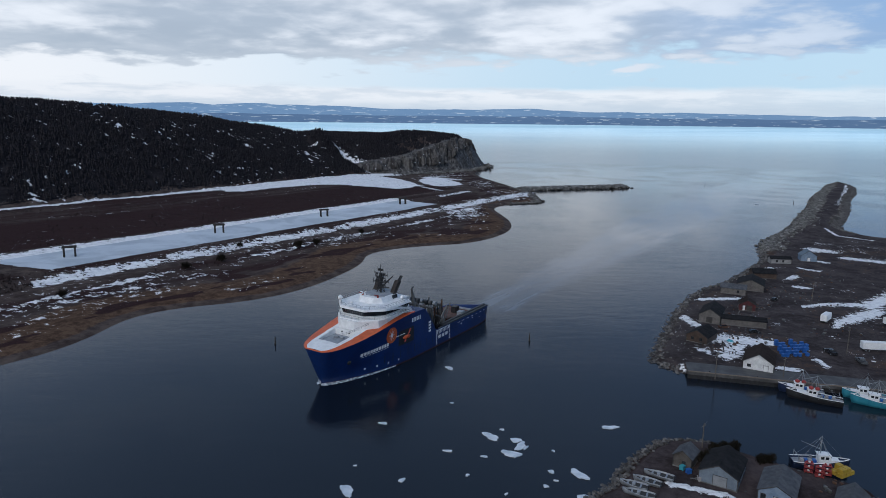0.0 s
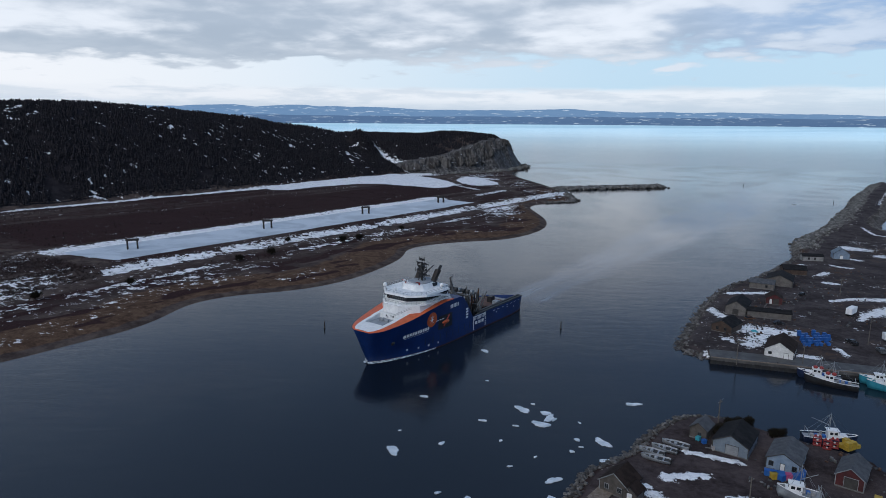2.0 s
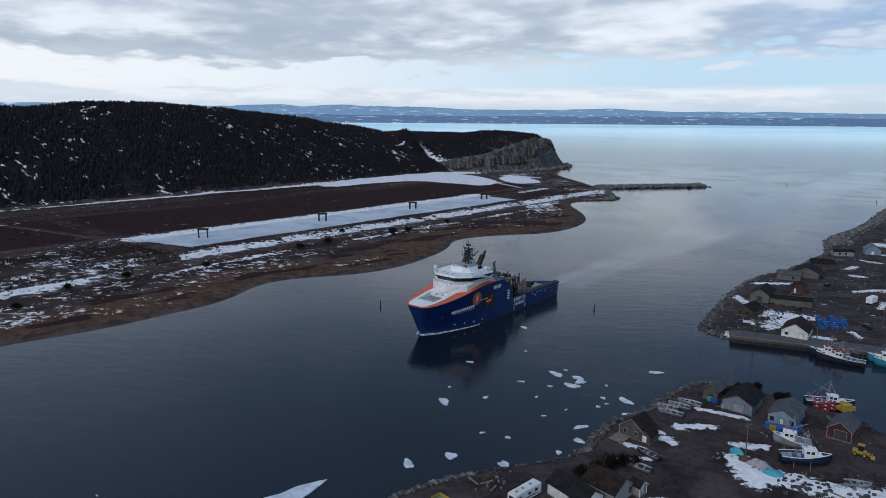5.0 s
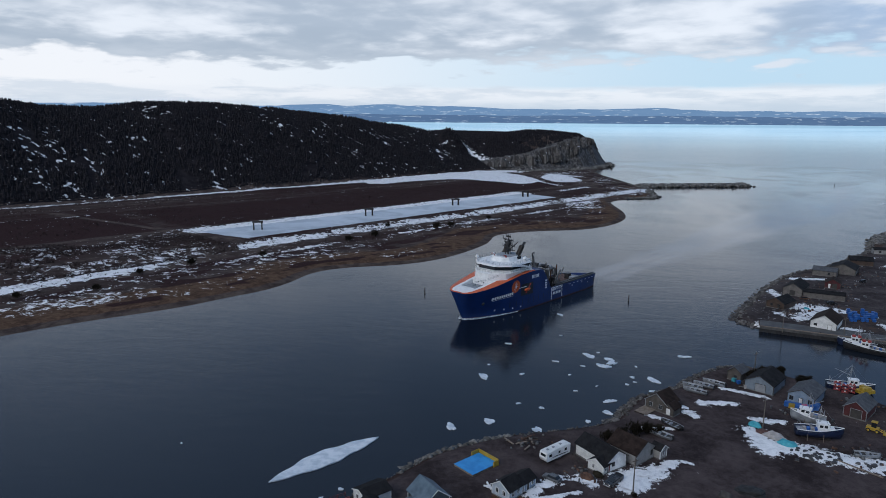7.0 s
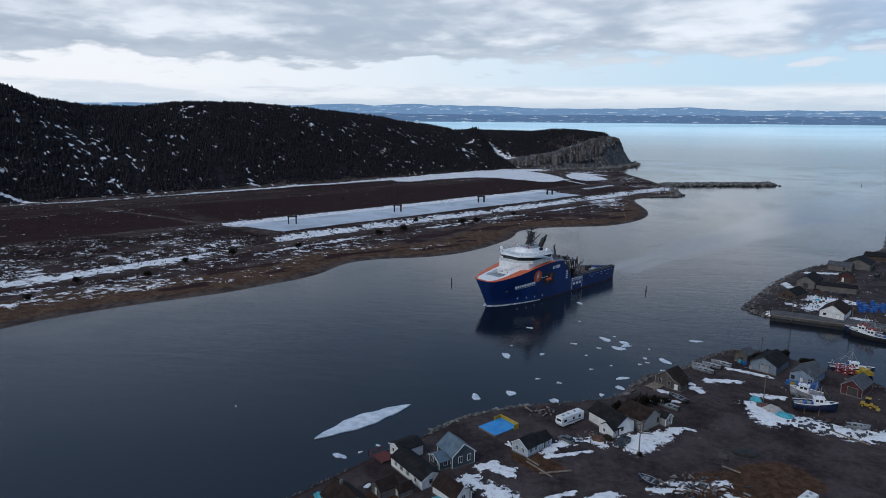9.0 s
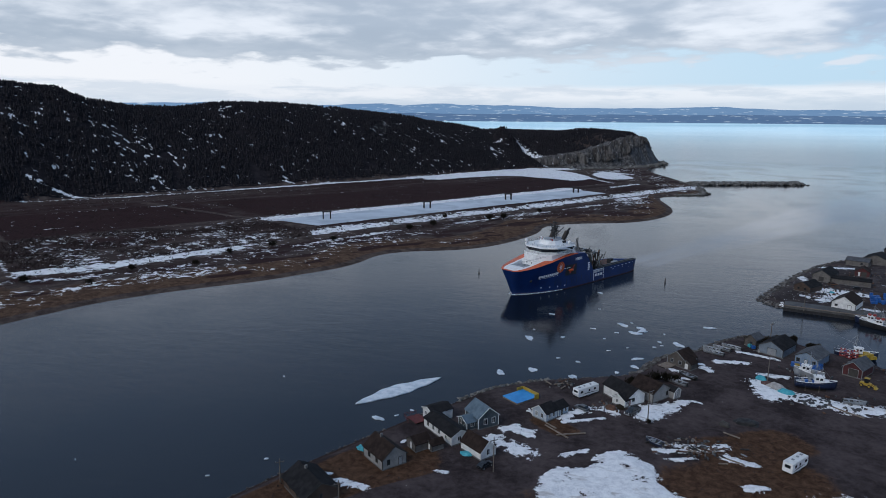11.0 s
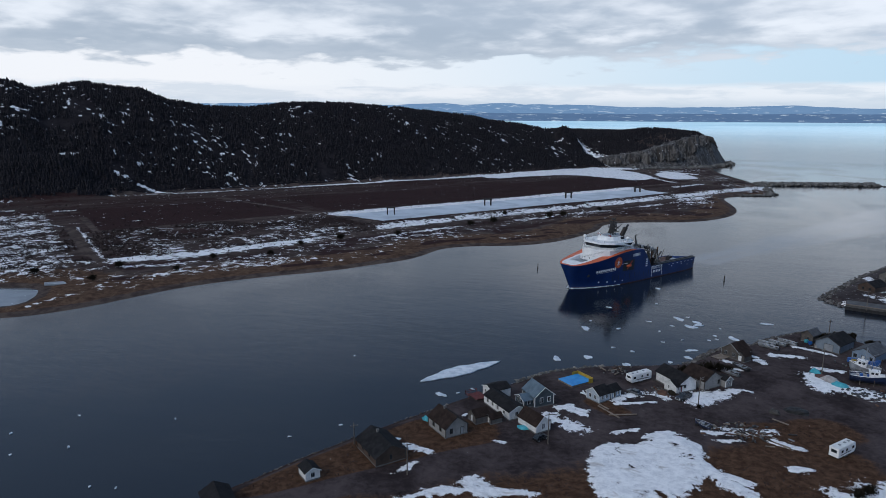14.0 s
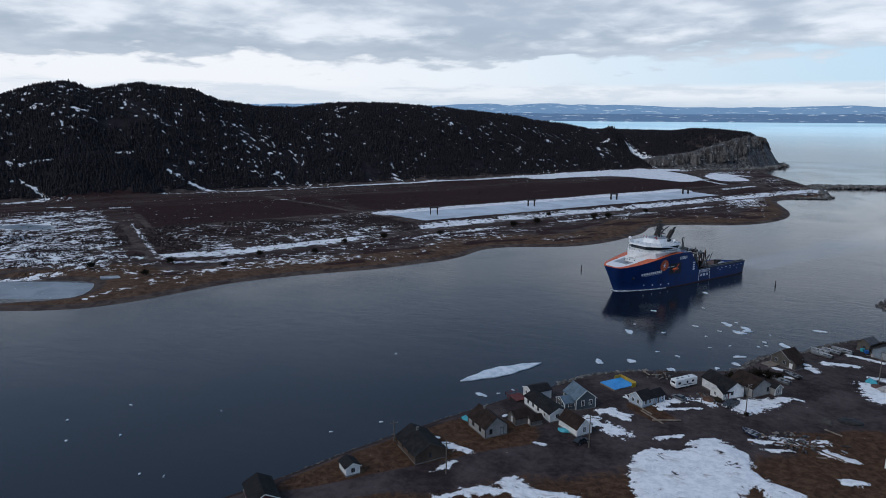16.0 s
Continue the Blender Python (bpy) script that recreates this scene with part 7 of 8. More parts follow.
def tote(x, y, z, a, mat, label, sx=1.2, sy=1.0, sz=1.15, name="fish_tote", group="stacked plastic totes"):
    v = thing(name, pose(x, y, z, 0, 0, a), label, "tote", group)
    part("bin", box(-sx / 2, sx / 2, -sy / 2, sy / 2, 0.12, sz, 0.05), M[mat], v)
    part("rim", box(-sx / 2 - 0.04, sx / 2 + 0.04, -sy / 2 - 0.04, sy / 2 + 0.04, sz - 0.12, sz + 0.01), M[mat], v)
    for s in (-0.4, 0.4):
        part("skid", box(-sx / 2 + 0.05, sx / 2 - 0.05, s * sy - 0.08, s * sy + 0.08, 0, 0.12), M[mat], v)


rt = random.Random(11)
for i in range(8):
    for j in range(5):
        for k in range(rt.choice((0, 1, 1, 1, 2))):
            bx, by = 78.6 + i * 1.55 + j * 0.75, 221.5 + i * 0.25 + j * 3.1
            tote(bx + rt.uniform(-0.15, 0.15), by + rt.uniform(-0.15, 0.15), 2.25 + 1.17 * k, 9 + rt.uniform(-6, 6), "blue_plastic", "blue plastic fish tote in a stack")
for i, (dx, dy) in enumerate(((0, 0), (1.4, -0.6), (2.8, -0.9), (4.2, -1.6), (5.8, -1.8), (0.9, -1.5), (7.4, -1.0), (8.2, 0.4), (2.4, -2.2))):
    tote(26.6 + dx, 124.0 + dy, 2.02, -25 + 7 * i, ("blue_plastic", "blue_plastic", "blue_plastic", "pink", "blue_plastic", "yellow", "blue_plastic", "blue_plastic", "blue_plastic")[i], "plastic gear tote beside the grey shed", 1.5, 1.3, 1.5)
for i, (x, y) in enumerate(((22.6, 133.6), (21.0, 136.8), (20.0, 138.5))):
    tote(x - 5.0, y + 2.0, 2.02, 20 * i, ("grey_tarp", "blue_plastic", "cyan")[i], "plastic gear tote by the blue shed")


def rack(x, y):
    v = thing("buoy_rack", pose(x, y, 2.0, 0, 0, -20), "red steel rack hung with white-topped floats", "rack", "racks on the landing")
    for sx in (-0.9, 0.9):
        for sy in (-0.5, 0.5):
            part("upright", box(sx - 0.05, sx + 0.05, sy - 0.05, sy + 0.05, 0, 2.6), M["red"], v)
    for z in (0.2, 1.3, 2.5):
        part("shelf", box(-0.95, 0.95, -0.55, 0.55, z, z + 0.08), M["red"], v)
        for k in (-0.5, 0.0, 0.5):
            part("float", ball((k, 0, z + 0.38), 0.28, 1.0, 1), M["red" if k else "trim"], v)


rack(45.8, 140.6)
rack(49.6, 139.4)
rack(47.4, 138.6)


def traps(x, y, a):
    v = thing("lobster_trap", pose(x, y, 2.05, 0, 0, a), "dark wire lobster trap on the snow", "lobster trap", "traps on the snow")
    part("cage", prism([(-0.5, 0), (0.5, 0), (0.5, 0.35), (0.3, 0.5), (-0.3, 0.5), (-0.5, 0.35)], -0.28, 0.28), M["trap"], v)
    part("runner", box(-0.5, 0.5, -0.3, 0.3, -0.06, 0.0), M["wood"], v)


for i in range(34):
    traps(26 + rt.gauss(0, 3.2), 93.5 + rt.gauss(0, 1.6), rt.uniform(0, 180))
for i in range(10):
    traps(39 + rt.gauss(0, 1.6), 97.5 + rt.gauss(0, 1.2), rt.uniform(0, 180))


def beam(x, y, l, a, mat="wood", z=2.1, w=0.22):
    ob = part("timber_beam", box(-l / 2, l / 2, -w, w, 0, 0.26, 0.03), M[mat])
    ob.matrix_world = pose(x, y, z, 0, rt.uniform(-2, 2), a)
    tagged(ob, "loose weathered timber lying on the ground", "timber", "loose timbers")


for i in range(46):
    beam(-12.5 + rt.gauss(0, 5.0), 52.5 + rt.gauss(0, 2.6), rt.uniform(0.7, 2.4), rt.uniform(0, 180), rt.choice(("wood", "old_wood", "steel", "rust")), 2.05 + rt.random() * 0.4)
for x, y, l, a in ((-46.0, 50.5, 9, -40), (-42.0, 50.2, 8, 22), (-47.8, 53.5, 4, -40), (-0.5, 62.5, 4.5, -30), (-3.0, 48.5, 3.5, -30), (-1.0, 47.5, 3.5, -28), (31, 90.5, 5, -42), (35, 87, 6, -40), (-83.5, 26.5, 2.6, 20)):
    beam(x, y, l, a)
for i in range(12):
    beam(-47.5 + rt.gauss(0, 1.5), 84.0 + rt.gauss(0, 1.6), rt.uniform(1.5, 4), rt.uniform(0, 180), rt.choice(("wood", "old_wood", "rust")), 2.1 + rt.random() * 0.5)
for i in range(8):
    beam(-53.5 + rt.gauss(0, 1.0), 60.8 + rt.gauss(0, 1.0), rt.uniform(1.5, 3), rt.uniform(0, 180), "white_paint", 2.1 + rt.random() * 0.3)


fence([(42.5, 222.5), (49.0, 226.5), (60.0, 241.0)], 2.2, "grey weathered wooden yard fence")
fence([(62, 236), (58, 224), (63, 221)], 2.2, "grey weathered pen fence by the cottage")
fence([(-36.0, 80.0), (-33.2, 72.2)], 2.0, "low dark wooden fence by the garage")

# ---------------------------------------------------------------- ice floes


def floe(x, y, r, a, squash, seed, label, thick=0.22, n=26):
    rs = random.Random(seed)
    ph = [rs.uniform(0, 6.28) for _ in range(5)]
    pts = []
    for i in range(n):
        t = 2 * math.pi * i / n
        k = 1 + 0.20 * math.sin(2 * t + ph[0]) + 0.14 * math.sin(3 * t + ph[1]) + 0.09 * math.sin(5 * t + ph[2]) + 0.06 * math.sin(9 * t + ph[3])
        pts.append((r * k * math.cos(t), r * squash * k * math.sin(t)))
    bm = slab(pts, -0.3, thick)
    top = max((f for f in bm.faces if abs(f.normal.z) > 0.9 or True), key=lambda f: f.calc_center_median().z)
    new_faces = bmesh.ops.inset_individual(bm, faces=[top], thickness=min(0.25, r * 0.15), depth=0.06)
    ob = part("ice_floe", bm, M["ice"])
    ob.matrix_world = pose(x, y, 0, 0, 0, a)
    tagged(ob, label, "ice floe", "drifting ice floes")


FLOES = [(-24.5, 157.5, 1.6), (-26.3, 150.0, 2.3), (-23.6, 154.2, 2.6), (-22.2, 153.4, 1.2), (3.2, 166.4, 2.1), (-17.0, 141.5, 1.0), (-19.2, 134.8, 0.9), (-16.4, 137.4, 0.7), (-10.2, 140.5, 2.4), (-10.4, 129.9, 2.2), (-26.2, 111.6, 1.6), (-25.3, 120.0, 2.2), (-43.6, 209.6, 1.6), (-62.0, 166.0, 1.3), (-43.1, 150.8, 1.3)]
FLOES += [(-54.0, 136.0, 1.1), (-66.6, 131.0, 2.2), (-33.5, 148.3, 1.0), (-31.3, 159.4, 2.4), (-27.9, 163.6, 0.9), (-66.4, 142.3, 0.6), (-42.3, 180.7, 0.6), (-53.0, 112.0, 0.9), (-45.7, 110.4, 1.0), (-60.0, 98.0, 2.0), (-70.2, 92.2, 2.0), (-46.0, 95.8, 1.7), (-31.9, 104.2, 1.2), (-35.8, 125.6, 0.8), (-139, 66.7, 0.6), (-89.3, 55.1, 0.8)]
FLOES += [(-97.0, 47.3, 2.0), (-124.7, 6.1, 0.8), (-174.8, -20.9, 1.0), (-196, -21.5, 0.9), (-115.4, 17.4, 1.0), (-188.4, -6.6, 0.8), (-184.9, -29.5, 0.7), (-153.5, -32.4, 0.8), (-161.2, 2.5, 0.6), (-147.4, -30.5, 0.7), (-92.5, 50.5, 0.7), (280, 700, 3.0), (262, 560, 3.4), (247, 545, 2.6), (-15.0, 152.0, 0.6), (-38.0, 139.0, 0.7), (-29.0, 131.0, 0.6)]
for i, (x, y, r) in enumerate(FLOES):
    rf = random.Random(i * 7 + 1)
    floe(x, y, r * (1.0 if r > 1.5 else 0.85) * (0.65 if x < -110 else 1.0), rf.uniform(-60, 60), rf.uniform(0.4, 0.75), i, "large white ice floe drifting on dark water" if r > 1.5 else "small white ice fragment drifting on dark water")


def long_floe():
    """The long lens-shaped floe."""
    pts, n = [], 40
    for i in range(n):
        t = i / n
        s = 1 if t < 0.5 else -1
        u = (t * 2 if t < 0.5 else 2 - t * 2)
        w = 4.3 * (math.sin(math.pi * u) ** 0.9) * (0.9 + 0.15 * math.sin(u * 21) * math.sin(u * 7)) + 0.05
        pts.append((-16.8 + 33.6 * u, (w if s > 0 else -w * 0.75)))
    bm = slab(pts[::-1], -0.4, 0.3)
    ob = part("ice_floe", bm, M["ice"])
    ob.matrix_world = pose(-97.7, 67.8, 0, 0, 0, 55.7)
    tagged(ob, "very long lens-shaped white ice floe on dark water", "ice floe", "drifting ice floes")


long_floe()

# ---------------------------------------------------------------- rocks, trees, scrub
rng = np.random.RandomState(3)


def along(points, step):
    p = np.array(points, float)
    out = []
    for a, b in zip(p[:-1], p[1:]):
        n = max(1, int(np.hypot(*(b - a)) / step))
        out += [a + (b - a) * i / n for i in range(n)]
    return np.array(out)


def riprap(name, line, per, spread, size, base, label, seed, lift=0.0, mat="riprap", shore=None):
    c = np.repeat(along(line, 1.0), per, 0)
    c = c + rng.normal(0, spread, c.shape)
    n = len(c)
    s = size * (0.4 + rng.rand(n) ** 2.5 * 1.7)
    pos = np.c_[c, base + rng.rand(n) * (0.5 + lift)]
    if shore:
        pos[:, 2] = shore(c[:, 0], c[:, 1], None, None) + 0.12 * s
        ok = pos[:, 2] > -0.25 * s
        pos, s, n = pos[ok], s[ok], int(ok.sum())
    v, f = rock_unit(seed)
    scatter_mesh(name, v, f, pos, np.c_[s * (0.7 + 0.6 * rng.rand(n)), s, s * (0.5 + 0.4 * rng.rand(n))], rng.rand(n) * 6.28, M[mat], label, "rocks")


riprap("shore_rocks", [(-26, 104.5), (-22.5, 113.6), (-17, 125.6), (-10.5, 130.5), (-3.5, 136), (3, 147), (14, 158.5), (20, 161), (30, 159)], 26, 1.5, 0.85, 0.3, "grey armour rocks along the village shore", 1, 1.2, "shore_stone", shore=village_height)
riprap("shore_rocks", [(-87, 54), (-78, 66), (-72.5, 76), (-65, 83), (-53, 91.5), (-42, 96), (-26, 104.5)], 6, 0.8, 0.55, 0.3, "small grey rocks along the village shore", 2, 0.6, "shore_stone", shore=village_height)
riprap("shore_rocks", [(-77, 67), (-73.5, 72.5), (-70, 77), (-62.8, 82.6), (-52.8, 89.5)], 9, 0.9, 0.95, 0.3, "pale grey boulders on the bank behind the blue platform", 12, 0.6, "riprap", village_height)
riprap("shore_rocks", [(-121, -18), (-115, -3), (-108, 12.7), (-99, 29.5), (-92, 43)], 4, 0.7, 0.45, 0.2, "low line of small stones at the water's edge", 5, 0.3, "shore_stone", village_height)
riprap("harbour_rocks", [(37, 209), (31, 218), (33, 228), (42, 245), (50, 264), (64, 292), (83, 322), (107, 343), (128, 370), (153, 402), (164, 432)], 11, 1.9, 1.0, 0.0, "grey armour rocks round the harbour point", 3, 1.2, "shore_stone", mid_height)
riprap("jetty_rocks", [(168, 428), (184, 461), (236, 525), (326, 669), (386, 775), (448, 867), (476, 915), (505, 962)], 20, 3.6, 1.4, 0.4, "big armour rocks along the causeway", 4, 2.4, "riprap", mid_height)
riprap("jetty_rocks", [(507, 968), (519, 950), (500, 900), (452, 818), (405, 750), (349, 652), (274, 538), (268, 500)], 13, 2.4, 1.6, 0.4, "big armour rocks on the seaward side", 6, 2.0, "shore_stone", mid_height)
riprap("breakwater_rocks", [(40, 818), (60, 822), (120, 846), (176, 866)], 34, 4.4, 3.2, -0.4, "grey rubble breakwater reaching into the bay", 7, 2.2)
riprap("spit_rocks", [(12, 674), (40, 684), (46, 700), (44, 740), (40, 800), (36, 828)], 4, 2.2, 2.0, 0.0, "grey boulders along the end of the spit", 8, 0.8)
riprap("cliff_rocks", [from_uv(u, np.interp(u, CLIFF_U, CLIFF_V) + 5) for u in np.arange(770, 1058, 8)], 3, 5.0, 3.6, 0.2, "fallen boulders at the foot of the cliff", 9, 3.0)


def breakwater_core():
    ring = []
    pts = along([(36, 816), (60, 822), (120, 846), (178, 867)], 6.0)
    bm = bmesh.new()
    prev = None
    for i, p in enumerate(pts):
        v = [bm.verts.new((p[0] + 0.37 * o, p[1] - 0.93 * o, z)) for o, z in ((-8, -1), (-3, 2.4), (3, 2.4), (8, -1))]
        if prev:
            for k in range(3):
                bm.faces.new((prev[k], v[k], v[k + 1], prev[k + 1]))
        prev = v
    ob = part("breakwater", bm, M["riprap"])
    tagged(ob, "low grey rubble breakwater mound", "breakwater", kind="structure")


breakwater_core()


def conifer_unit(sides=6, tiers=3, seed=0):
    rs = np.random.RandomState(seed)
    v, f = [], []
    for t in range(tiers):
        z0, z1 = 0.10 + 0.27 * t, 0.46 + 0.27 * t
        r = 0.27 * (1 - 0.26 * t)
        base = len(v)
        for i in range(sides):
            a = 2 * math.pi * i / sides + t
            rr = r * (0.7 + 0.6 * rs.rand())
            v.append((rr * math.cos(a), rr * math.sin(a), z0 - 0.04 * rs.rand()))
        v.append((0.03 * rs.randn(), 0.03 * rs.randn(), min(1.0, z1)))
        f += [(base + i, base + (i + 1) % sides, base + sides) for i in range(sides)]
    return v, f


def ground_z(u, v):
    x, y = from_uv(u, v)
    return x, y, far_height(x, y, None, None)


def forest():
    n = 63000
    u, v = rng.uniform(-430, 1040, n), -rng.uniform(700, 985, n)
    u[60000:], v[60000:] = rng.uniform(-148, -22, 3000), -rng.uniform(703, 765, 3000)
    dens = vnoise(u / 32, v / 32, 3)
    gully = np.abs(u - 752 - 0.12 * (v + 720)) < 10
    track = (strokes(u, v, HILL_SNOW) > 0.40) | (clearing(u, v) > 0.35) & ~((np.abs(u + 82) < 58) & (v > -768))
    x, y, z = ground_z(u, v)
    keep = (dens > 0.30 + 0.03 * smooth(-u, -60, 100) - 0.16 * smooth(u, 765, 800) - 0.16 * np.exp(-(((u + 82) / 60) ** 4)) * (v > -775)) & (z > 4.2) & ~gully & ~track & ~((u > 770) & (v > np.interp(u, CLIFF_U, CLIFF_V) - 35 + 4 * (dens - 0.5) - 20 * smooth(u, 990, 1040)))
    u, v, x, y, z = (q[keep] for q in (u, v, x, y, z))
    m = len(x)
    print("trees", m)
    # a row of trees along the brow of the headland
    nb = 1500
    ub, inb = rng.uniform(768, 985, nb), rng.uniform(37, 62, nb)
    ub = ub[(vnoise(ub / 14, inb / 14, 2) > 0.34)]
    inb = inb[:len(ub)]
    vb = np.interp(ub, CLIFF_U, CLIFF_V) - inb
    xb, yb, zb = ground_z(ub, vb)
    brow = np.interp(ub, HEAD_U, HEAD_Z) * np.interp(ub, [742, 775, 830, 880, 940], [0.35, 0.50, 0.66, 0.80, 0.97]) * 0.95 - 1.0
    u, v, x, y, z = (np.concatenate(q) for q in ((u, ub), (v, vb), (x, xb), (y, yb), (z, np.maximum(zb, brow))))
    m = len(x)
    size = 2.4 + 3.2 * rng.rand(m) ** 1.6 + 1.2 * vnoise(u / 60, v / 60, 2)
    kinds = rng.randint(0, 3, m)
    for k in range(3):
        q = kinds == k
        vv, ff = conifer_unit(6, 3, k)
        scatter_mesh("forest", vv, ff, np.c_[x, y, z - 0.4][q], np.c_[size * 1.25, size * 1.25, size][q], rng.rand(q.sum()) * 6.28, M["conifer"], "dense dark spruce forest covering the hill", "forest")


forest()


def twig_unit(seed):
    rs = np.random.RandomState(seed)
    v, f = [], []
    for i in range(9):
        a, l = rs.rand() * 6.28, 0.25 + 0.35 * rs.rand()
        h = 0.5 + 0.6 * rs.rand()
        b = len(v)
        v += [(0.05 * math.cos(a + 1.6), 0.05 * math.sin(a + 1.6), 0), (-0.05 * math.cos(a + 1.6), -0.05 * math.sin(a + 1.6), 0), (l * math.cos(a), l * math.sin(a), h)]
        f.append((b, b + 1, b + 2))
    return v, f


def scrub():
    n = 24000
    u, v = rng.uniform(-300, 720, n), -rng.uniform(330, 700, n)
    u[15000:], v[15000:] = rng.uniform(-160, 115, n - 15000), -rng.uniform(366, 480, n - 15000)
    d = inside_distance(*from_uv(u, v), SPIT)
    wild = vnoise(u / 26, v / 26, 3)
    keep = (d > 9) & (inside_distance(*from_uv(u, v), SHEET) < -4) & (inside_distance(*from_uv(u, v), SHEET_EAST) < -3) & (v > -690 + 14 * wild) & (wild > 0.46) & (pond_field(u, v) < -4) & (np.abs(v - np.interp(u, ROAD_U, ROAD_V)) > 5) & (strokes(u, v, MARSH_TRACKS) < 0.3)
    x, y, z = ground_z(u[keep], v[keep])
    m = len(x)
    vv, ff = twig_unit(1)
    s = 0.8 + 1.5 * rng.rand(m) ** 2
    scatter_mesh("scrub", vv, ff, np.c_[x, y, z - 0.05], np.c_[s * 1.6, s * 1.6, s], rng.rand(m) * 6.28, M["scrub"], "bare brown scrub and dead grass on the flats", "scrub")


scrub()


def bush(x, y, z, r, seed, label="dark bare bush on brown grass", conifer=False):
    rs = np.random.RandomState(seed)
    b = thing("bush", pose(x, y, z), label, "bush", "bushes along the shore")
    bm = bmesh.new()
    for i in range(5):
        a = rs.rand() * 6.28
        add_tube(bm, (0, 0, -0.2), (0.5 * r * math.cos(a), 0.5 * r * math.sin(a), 0.8 * r), 0.06 * r, 0.02 * r, 5)
    part("stems", bm, M["old_wood"], b)
    n = 150
    p = rs.normal(0, 0.42, (n, 3)) * np.array([r, r, 0.62 * r]) + np.array([0, 0, 0.75 * r])
    p = p[p[:, 2] > 0.05]
    vv, ff = twig_unit(seed)
    me_ob = scatter_mesh("crown", vv, ff, p, np.full((len(p), 3), 0.62 * r), rs.rand(len(p)) * 6.28, M["bush"], "", "")
    for key in ("category", "kind", "label"):
        if key in me_ob:
            del me_ob[key]
    me_ob.parent = b


for i, (u, v, r) in enumerate(((70, -352, 2.6), (40, -350, 2.2), (112, -346, 2.4), (-20, -338, 2.2), (-70, -342, 2.6), (12, -330, 2.0), (180, -350, 2.8), (205, -352, 3.0), (262, -348, 3.2), (276, -346, 2.8), (-110, -350, 2.4), (-45, -318, 2.0), (240, -380, 2.2), (330, -354, 2.2), (-86, -318, 2.0))):
    x, y, z = ground_z(np.array([u * 1.0]), np.array([v * 1.0]))
    bush(float(x[0]), float(y[0]), float(z[0]), r, i)
for i, (x, y, r) in enumerate(((22.0, 143.2, 2.2), (-23.0, 92.0, 2.0), (-19.5, 94.5, 2.2), (-16.0, 96.5, 1.8), (-27, 89.5, 1.7), (-13, 97.5, 1.5), (14.5, 29.5, 1.6), (12, 27.0, 1.5), (-21.8, 63.4, 0.8))):
    bush(x, y, 2.0, r, 40 + i, "dense dark evergreen bush beside the sheds")


def hedge(x, y, a, length, deep, high, seed):
    """A dense clipped evergreen hedge: stems and a block of many small sprays."""
    rs = np.random.RandomState(seed)
    h = thing("hedge", pose(x, y, 2.0, 0, 0, a), "dense dark clipped evergreen hedge behind the sheds", "hedge", "hedges behind the sheds")
    for k in np.linspace(-length / 2 + 0.4, length / 2 - 0.4, 5):
        part("stem", tube((k, 0, -0.2), (k + 0.1, 0, high * 0.7), 0.07, 0.04, 6), M["old_wood"], h)
    n = int(length * deep * high * 34)
    p = (rs.rand(n, 3) - 0.5) * np.array([length, deep, high]) + np.array([0, 0, high * 0.52])
    p[:, 2] *= 0.92 + 0.10 * np.sin(p[:, 0] * 1.9 + seed)
    vv, ff = twig_unit(seed)
    leaves = scatter_mesh("foliage", vv, ff, p, np.full((n, 3), 0.62), rs.rand(n) * 6.28, M["bush"], "", "")
    for key in ("category", "kind", "label"):
        if key in leaves:
            del leaves[key]
    leaves.parent = h


hedge(28.6, 149.2, 10, 8.2, 2.0, 2.8, 71)
hedge(37.2, 144.6, 10, 5.0, 1.8, 2.2, 72)


def tufts():
    n = 9000
    x, y = rng.uniform(-135, 40, n), rng.uniform(-65, 62, n)
    d = inside_distance(x, y, VILLAGE)
    c = village_cover(x, y, None, None, None)
    keep = (d > 3) & (c[1] > 0.45) & (c[0] < 0.45) & (vnoise(x / 6, y / 6, 2) > 0.42)
    x, y = x[keep], y[keep]
    z = village_height(x, y, None, None)
    vv, ff = twig_unit(2)
    s = 0.3 + 0.4 * rng.rand(len(x))
    scatter_mesh("dead_grass", vv, ff, np.c_[x, y, z - 0.03], np.c_[s * 1.6, s * 1.6, s], rng.rand(len(x)) * 6.28, M["scrub"], "tufts of dead brown grass", "grass")


tufts()


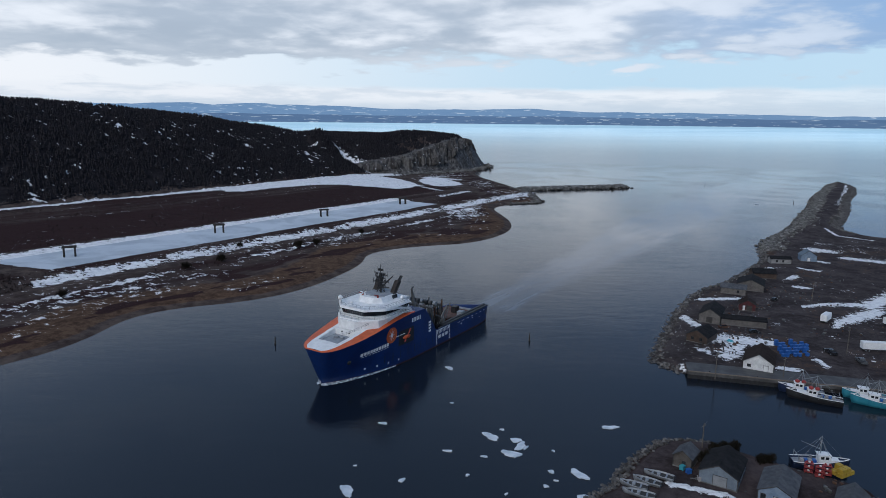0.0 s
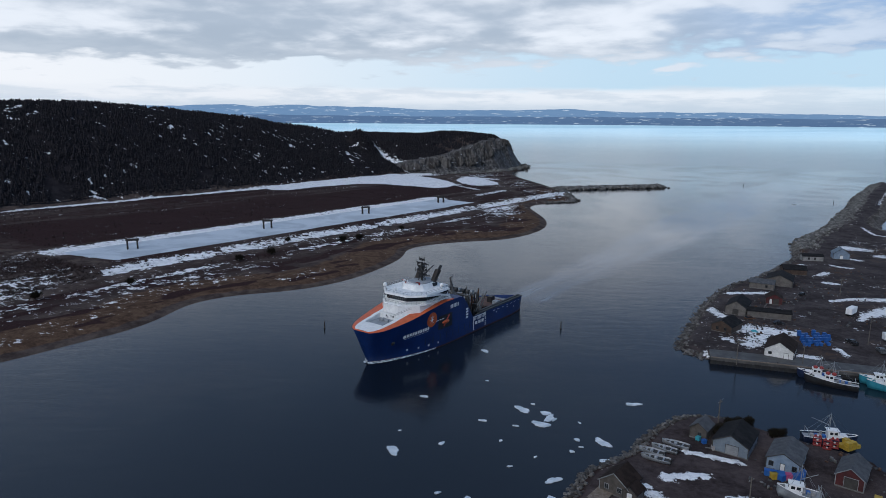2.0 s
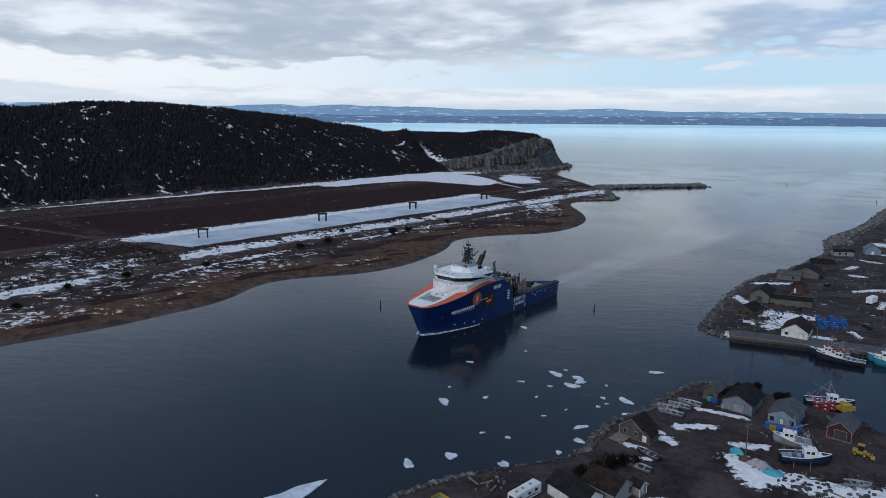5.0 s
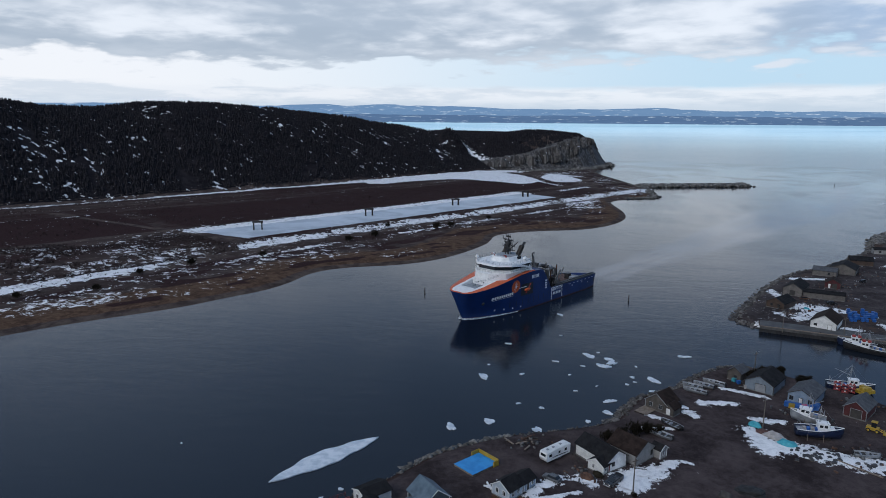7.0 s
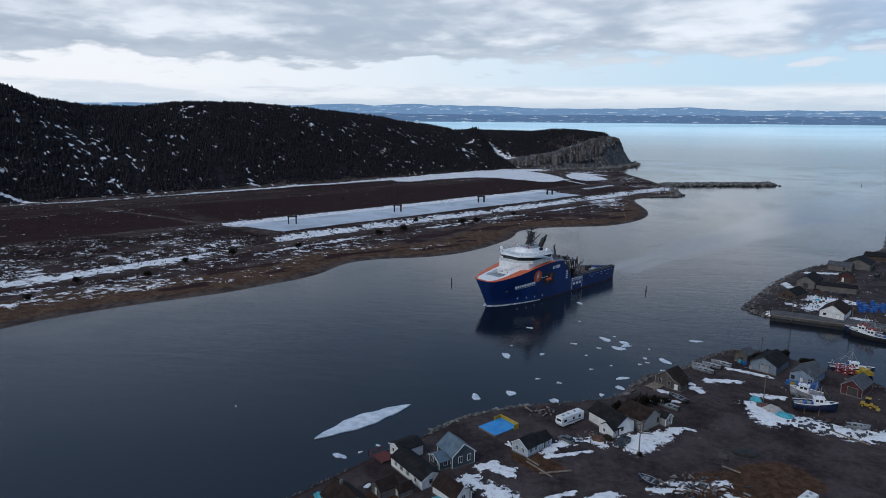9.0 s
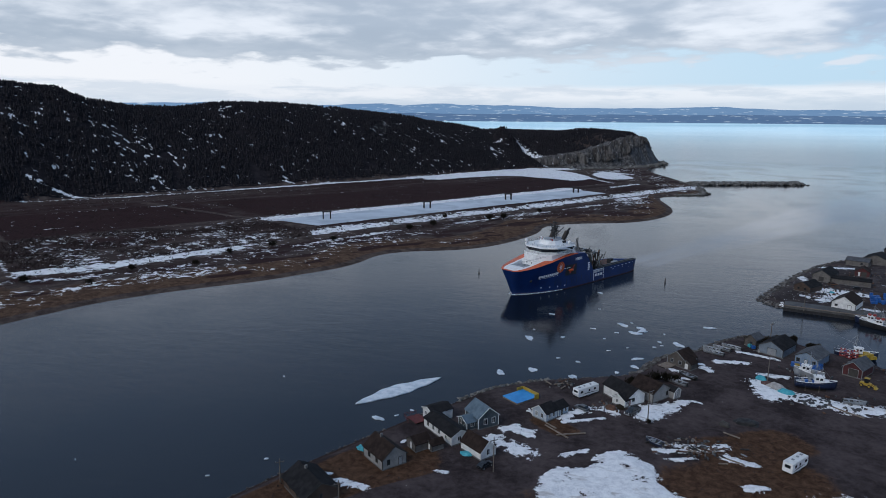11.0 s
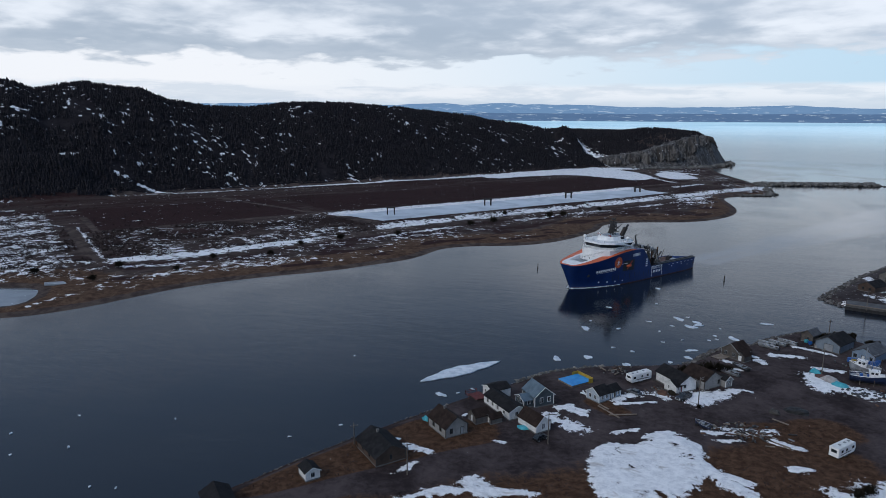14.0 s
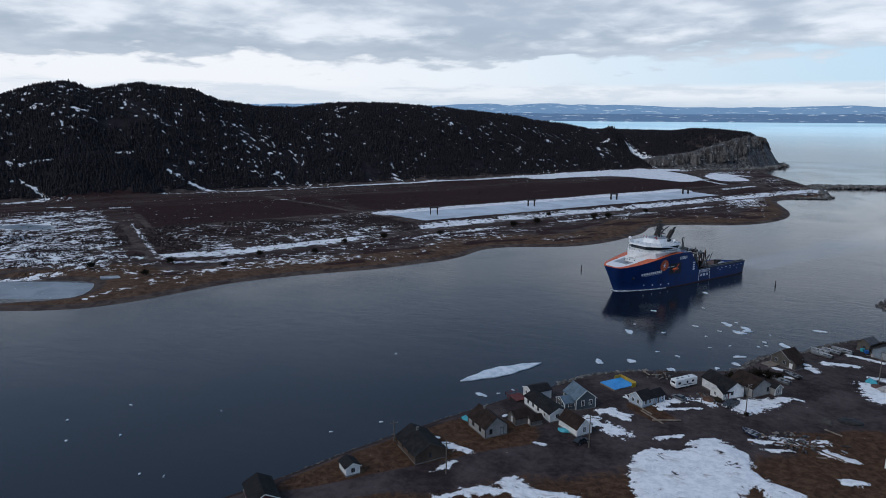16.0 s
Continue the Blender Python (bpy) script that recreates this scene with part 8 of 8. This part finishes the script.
def clutter(name, boxes_at, n, spread_lim, label, seed, poly, height):
    """Small odds and ends lying about the yards."""
    rs = np.random.RandomState(seed)
    c = np.array(boxes_at, float)[rs.randint(0, len(boxes_at), n)]
    p = c[:, :2] + rs.normal(0, 1, (n, 2)) * c[:, 2:3]
    keep = inside_distance(p[:, 0], p[:, 1], poly) > spread_lim
    p = p[keep]
    z = height(p[:, 0], p[:, 1], None, None)
    v = [(-0.5, -0.5, 0), (0.5, -0.5, 0), (0.5, 0.5, 0), (-0.5, 0.5, 0), (-0.42, -0.46, 1), (0.46, -0.42, 1), (0.42, 0.46, 1), (-0.46, 0.42, 1)]
    f = [(0, 3, 2, 1), (4, 5, 6, 7), (0, 1, 5, 4), (1, 2, 6, 5), (2, 3, 7, 6), (3, 0, 4, 7)]
    m = len(p)
    q = rs.rand(m, 3)
    third = m // 3
    for i, mt in enumerate(("trap", "rust", "concrete")):
        sl = slice(i * third, (i + 1) * third)
        scatter_mesh(name, v, f, np.c_[p, z - 0.05][sl], np.c_[0.3 + 1.2 * q[:, 0] ** 2, 0.25 + 0.6 * q[:, 1], 0.2 + 0.7 * q[:, 2] ** 2][sl], rs.rand(m)[sl] * 6.28, M[mt], label, "clutter")


clutter("yard_clutter", [(60, 230, 6), (75, 245, 6), (100, 290, 10), (125, 320, 10), (140, 300, 12), (120, 255, 8), (85, 270, 6), (150, 350, 12)], 300, 4, "odd gear and scrap lying about the harbour yard", 21, MID, mid_height)
clutter("yard_clutter", [(-12, 51, 3.2), (-7, 53, 2.6), (-48, 84, 2.5), (36, 92, 4), (22, 141, 3), (48, 132, 5), (-34, 72, 2), (30, 120, 4)], 240, 3, "odd gear and scrap lying about the village", 22, VILLAGE, village_height)


def thin_ice_material():
    m, k, b = shaded("thin_ice")
    p = place(k)
    n1, n2 = k.noise(p, 0.06, 4.0, 0.6, 0.5), k.noise(p, 0.35, 4.0, 0.6)
    col = k.mix(k.span(n1, 0.38, 0.62), (0.15, 0.175, 0.20), (0.25, 0.28, 0.31))
    col = k.mix(k.span(n2, 0.66, 0.70), col, (0.66, 0.69, 0.72))
    k.tree.links.new(col, b.inputs["Base Color"])
    b.inputs["Roughness"].default_value = 0.35
    return m


M["thin_ice"] = thin_ice_material()


def frozen_pool(x, y, lx, ly, a, seed, z=1.95, label="small frozen pool in the brown grass"):
    bm = slab([(lx * (1 + 0.15 * math.sin(3 * t + seed)) * math.cos(t), ly * (1 + 0.2 * math.sin(2 * t + seed)) * math.sin(t)) for t in np.linspace(0, 2 * math.pi, 40)[:-1]], -0.6, 0.0)
    ob = part("frozen_pool", bm, M["thin_ice"])
    ob.matrix_world = pose(x, y, z, 0, 0, a)
    tagged(ob, label, "frozen pool", "pools on the spit")


frozen_pool(-325, 95, 9, 3.6, 31, 1)
frozen_pool(-350, 60, 46, 20, 28, 2, 0.06, "grey sheet ice over the sheltered lagoon")
frozen_pool(-520, 170, 24, 11, 18, 3, 2.25, "frozen pond on the marsh below the hill")
frozen_pool(-478, 141, 12, 5, 18, 4, 2.25, "small frozen pond on the marsh")
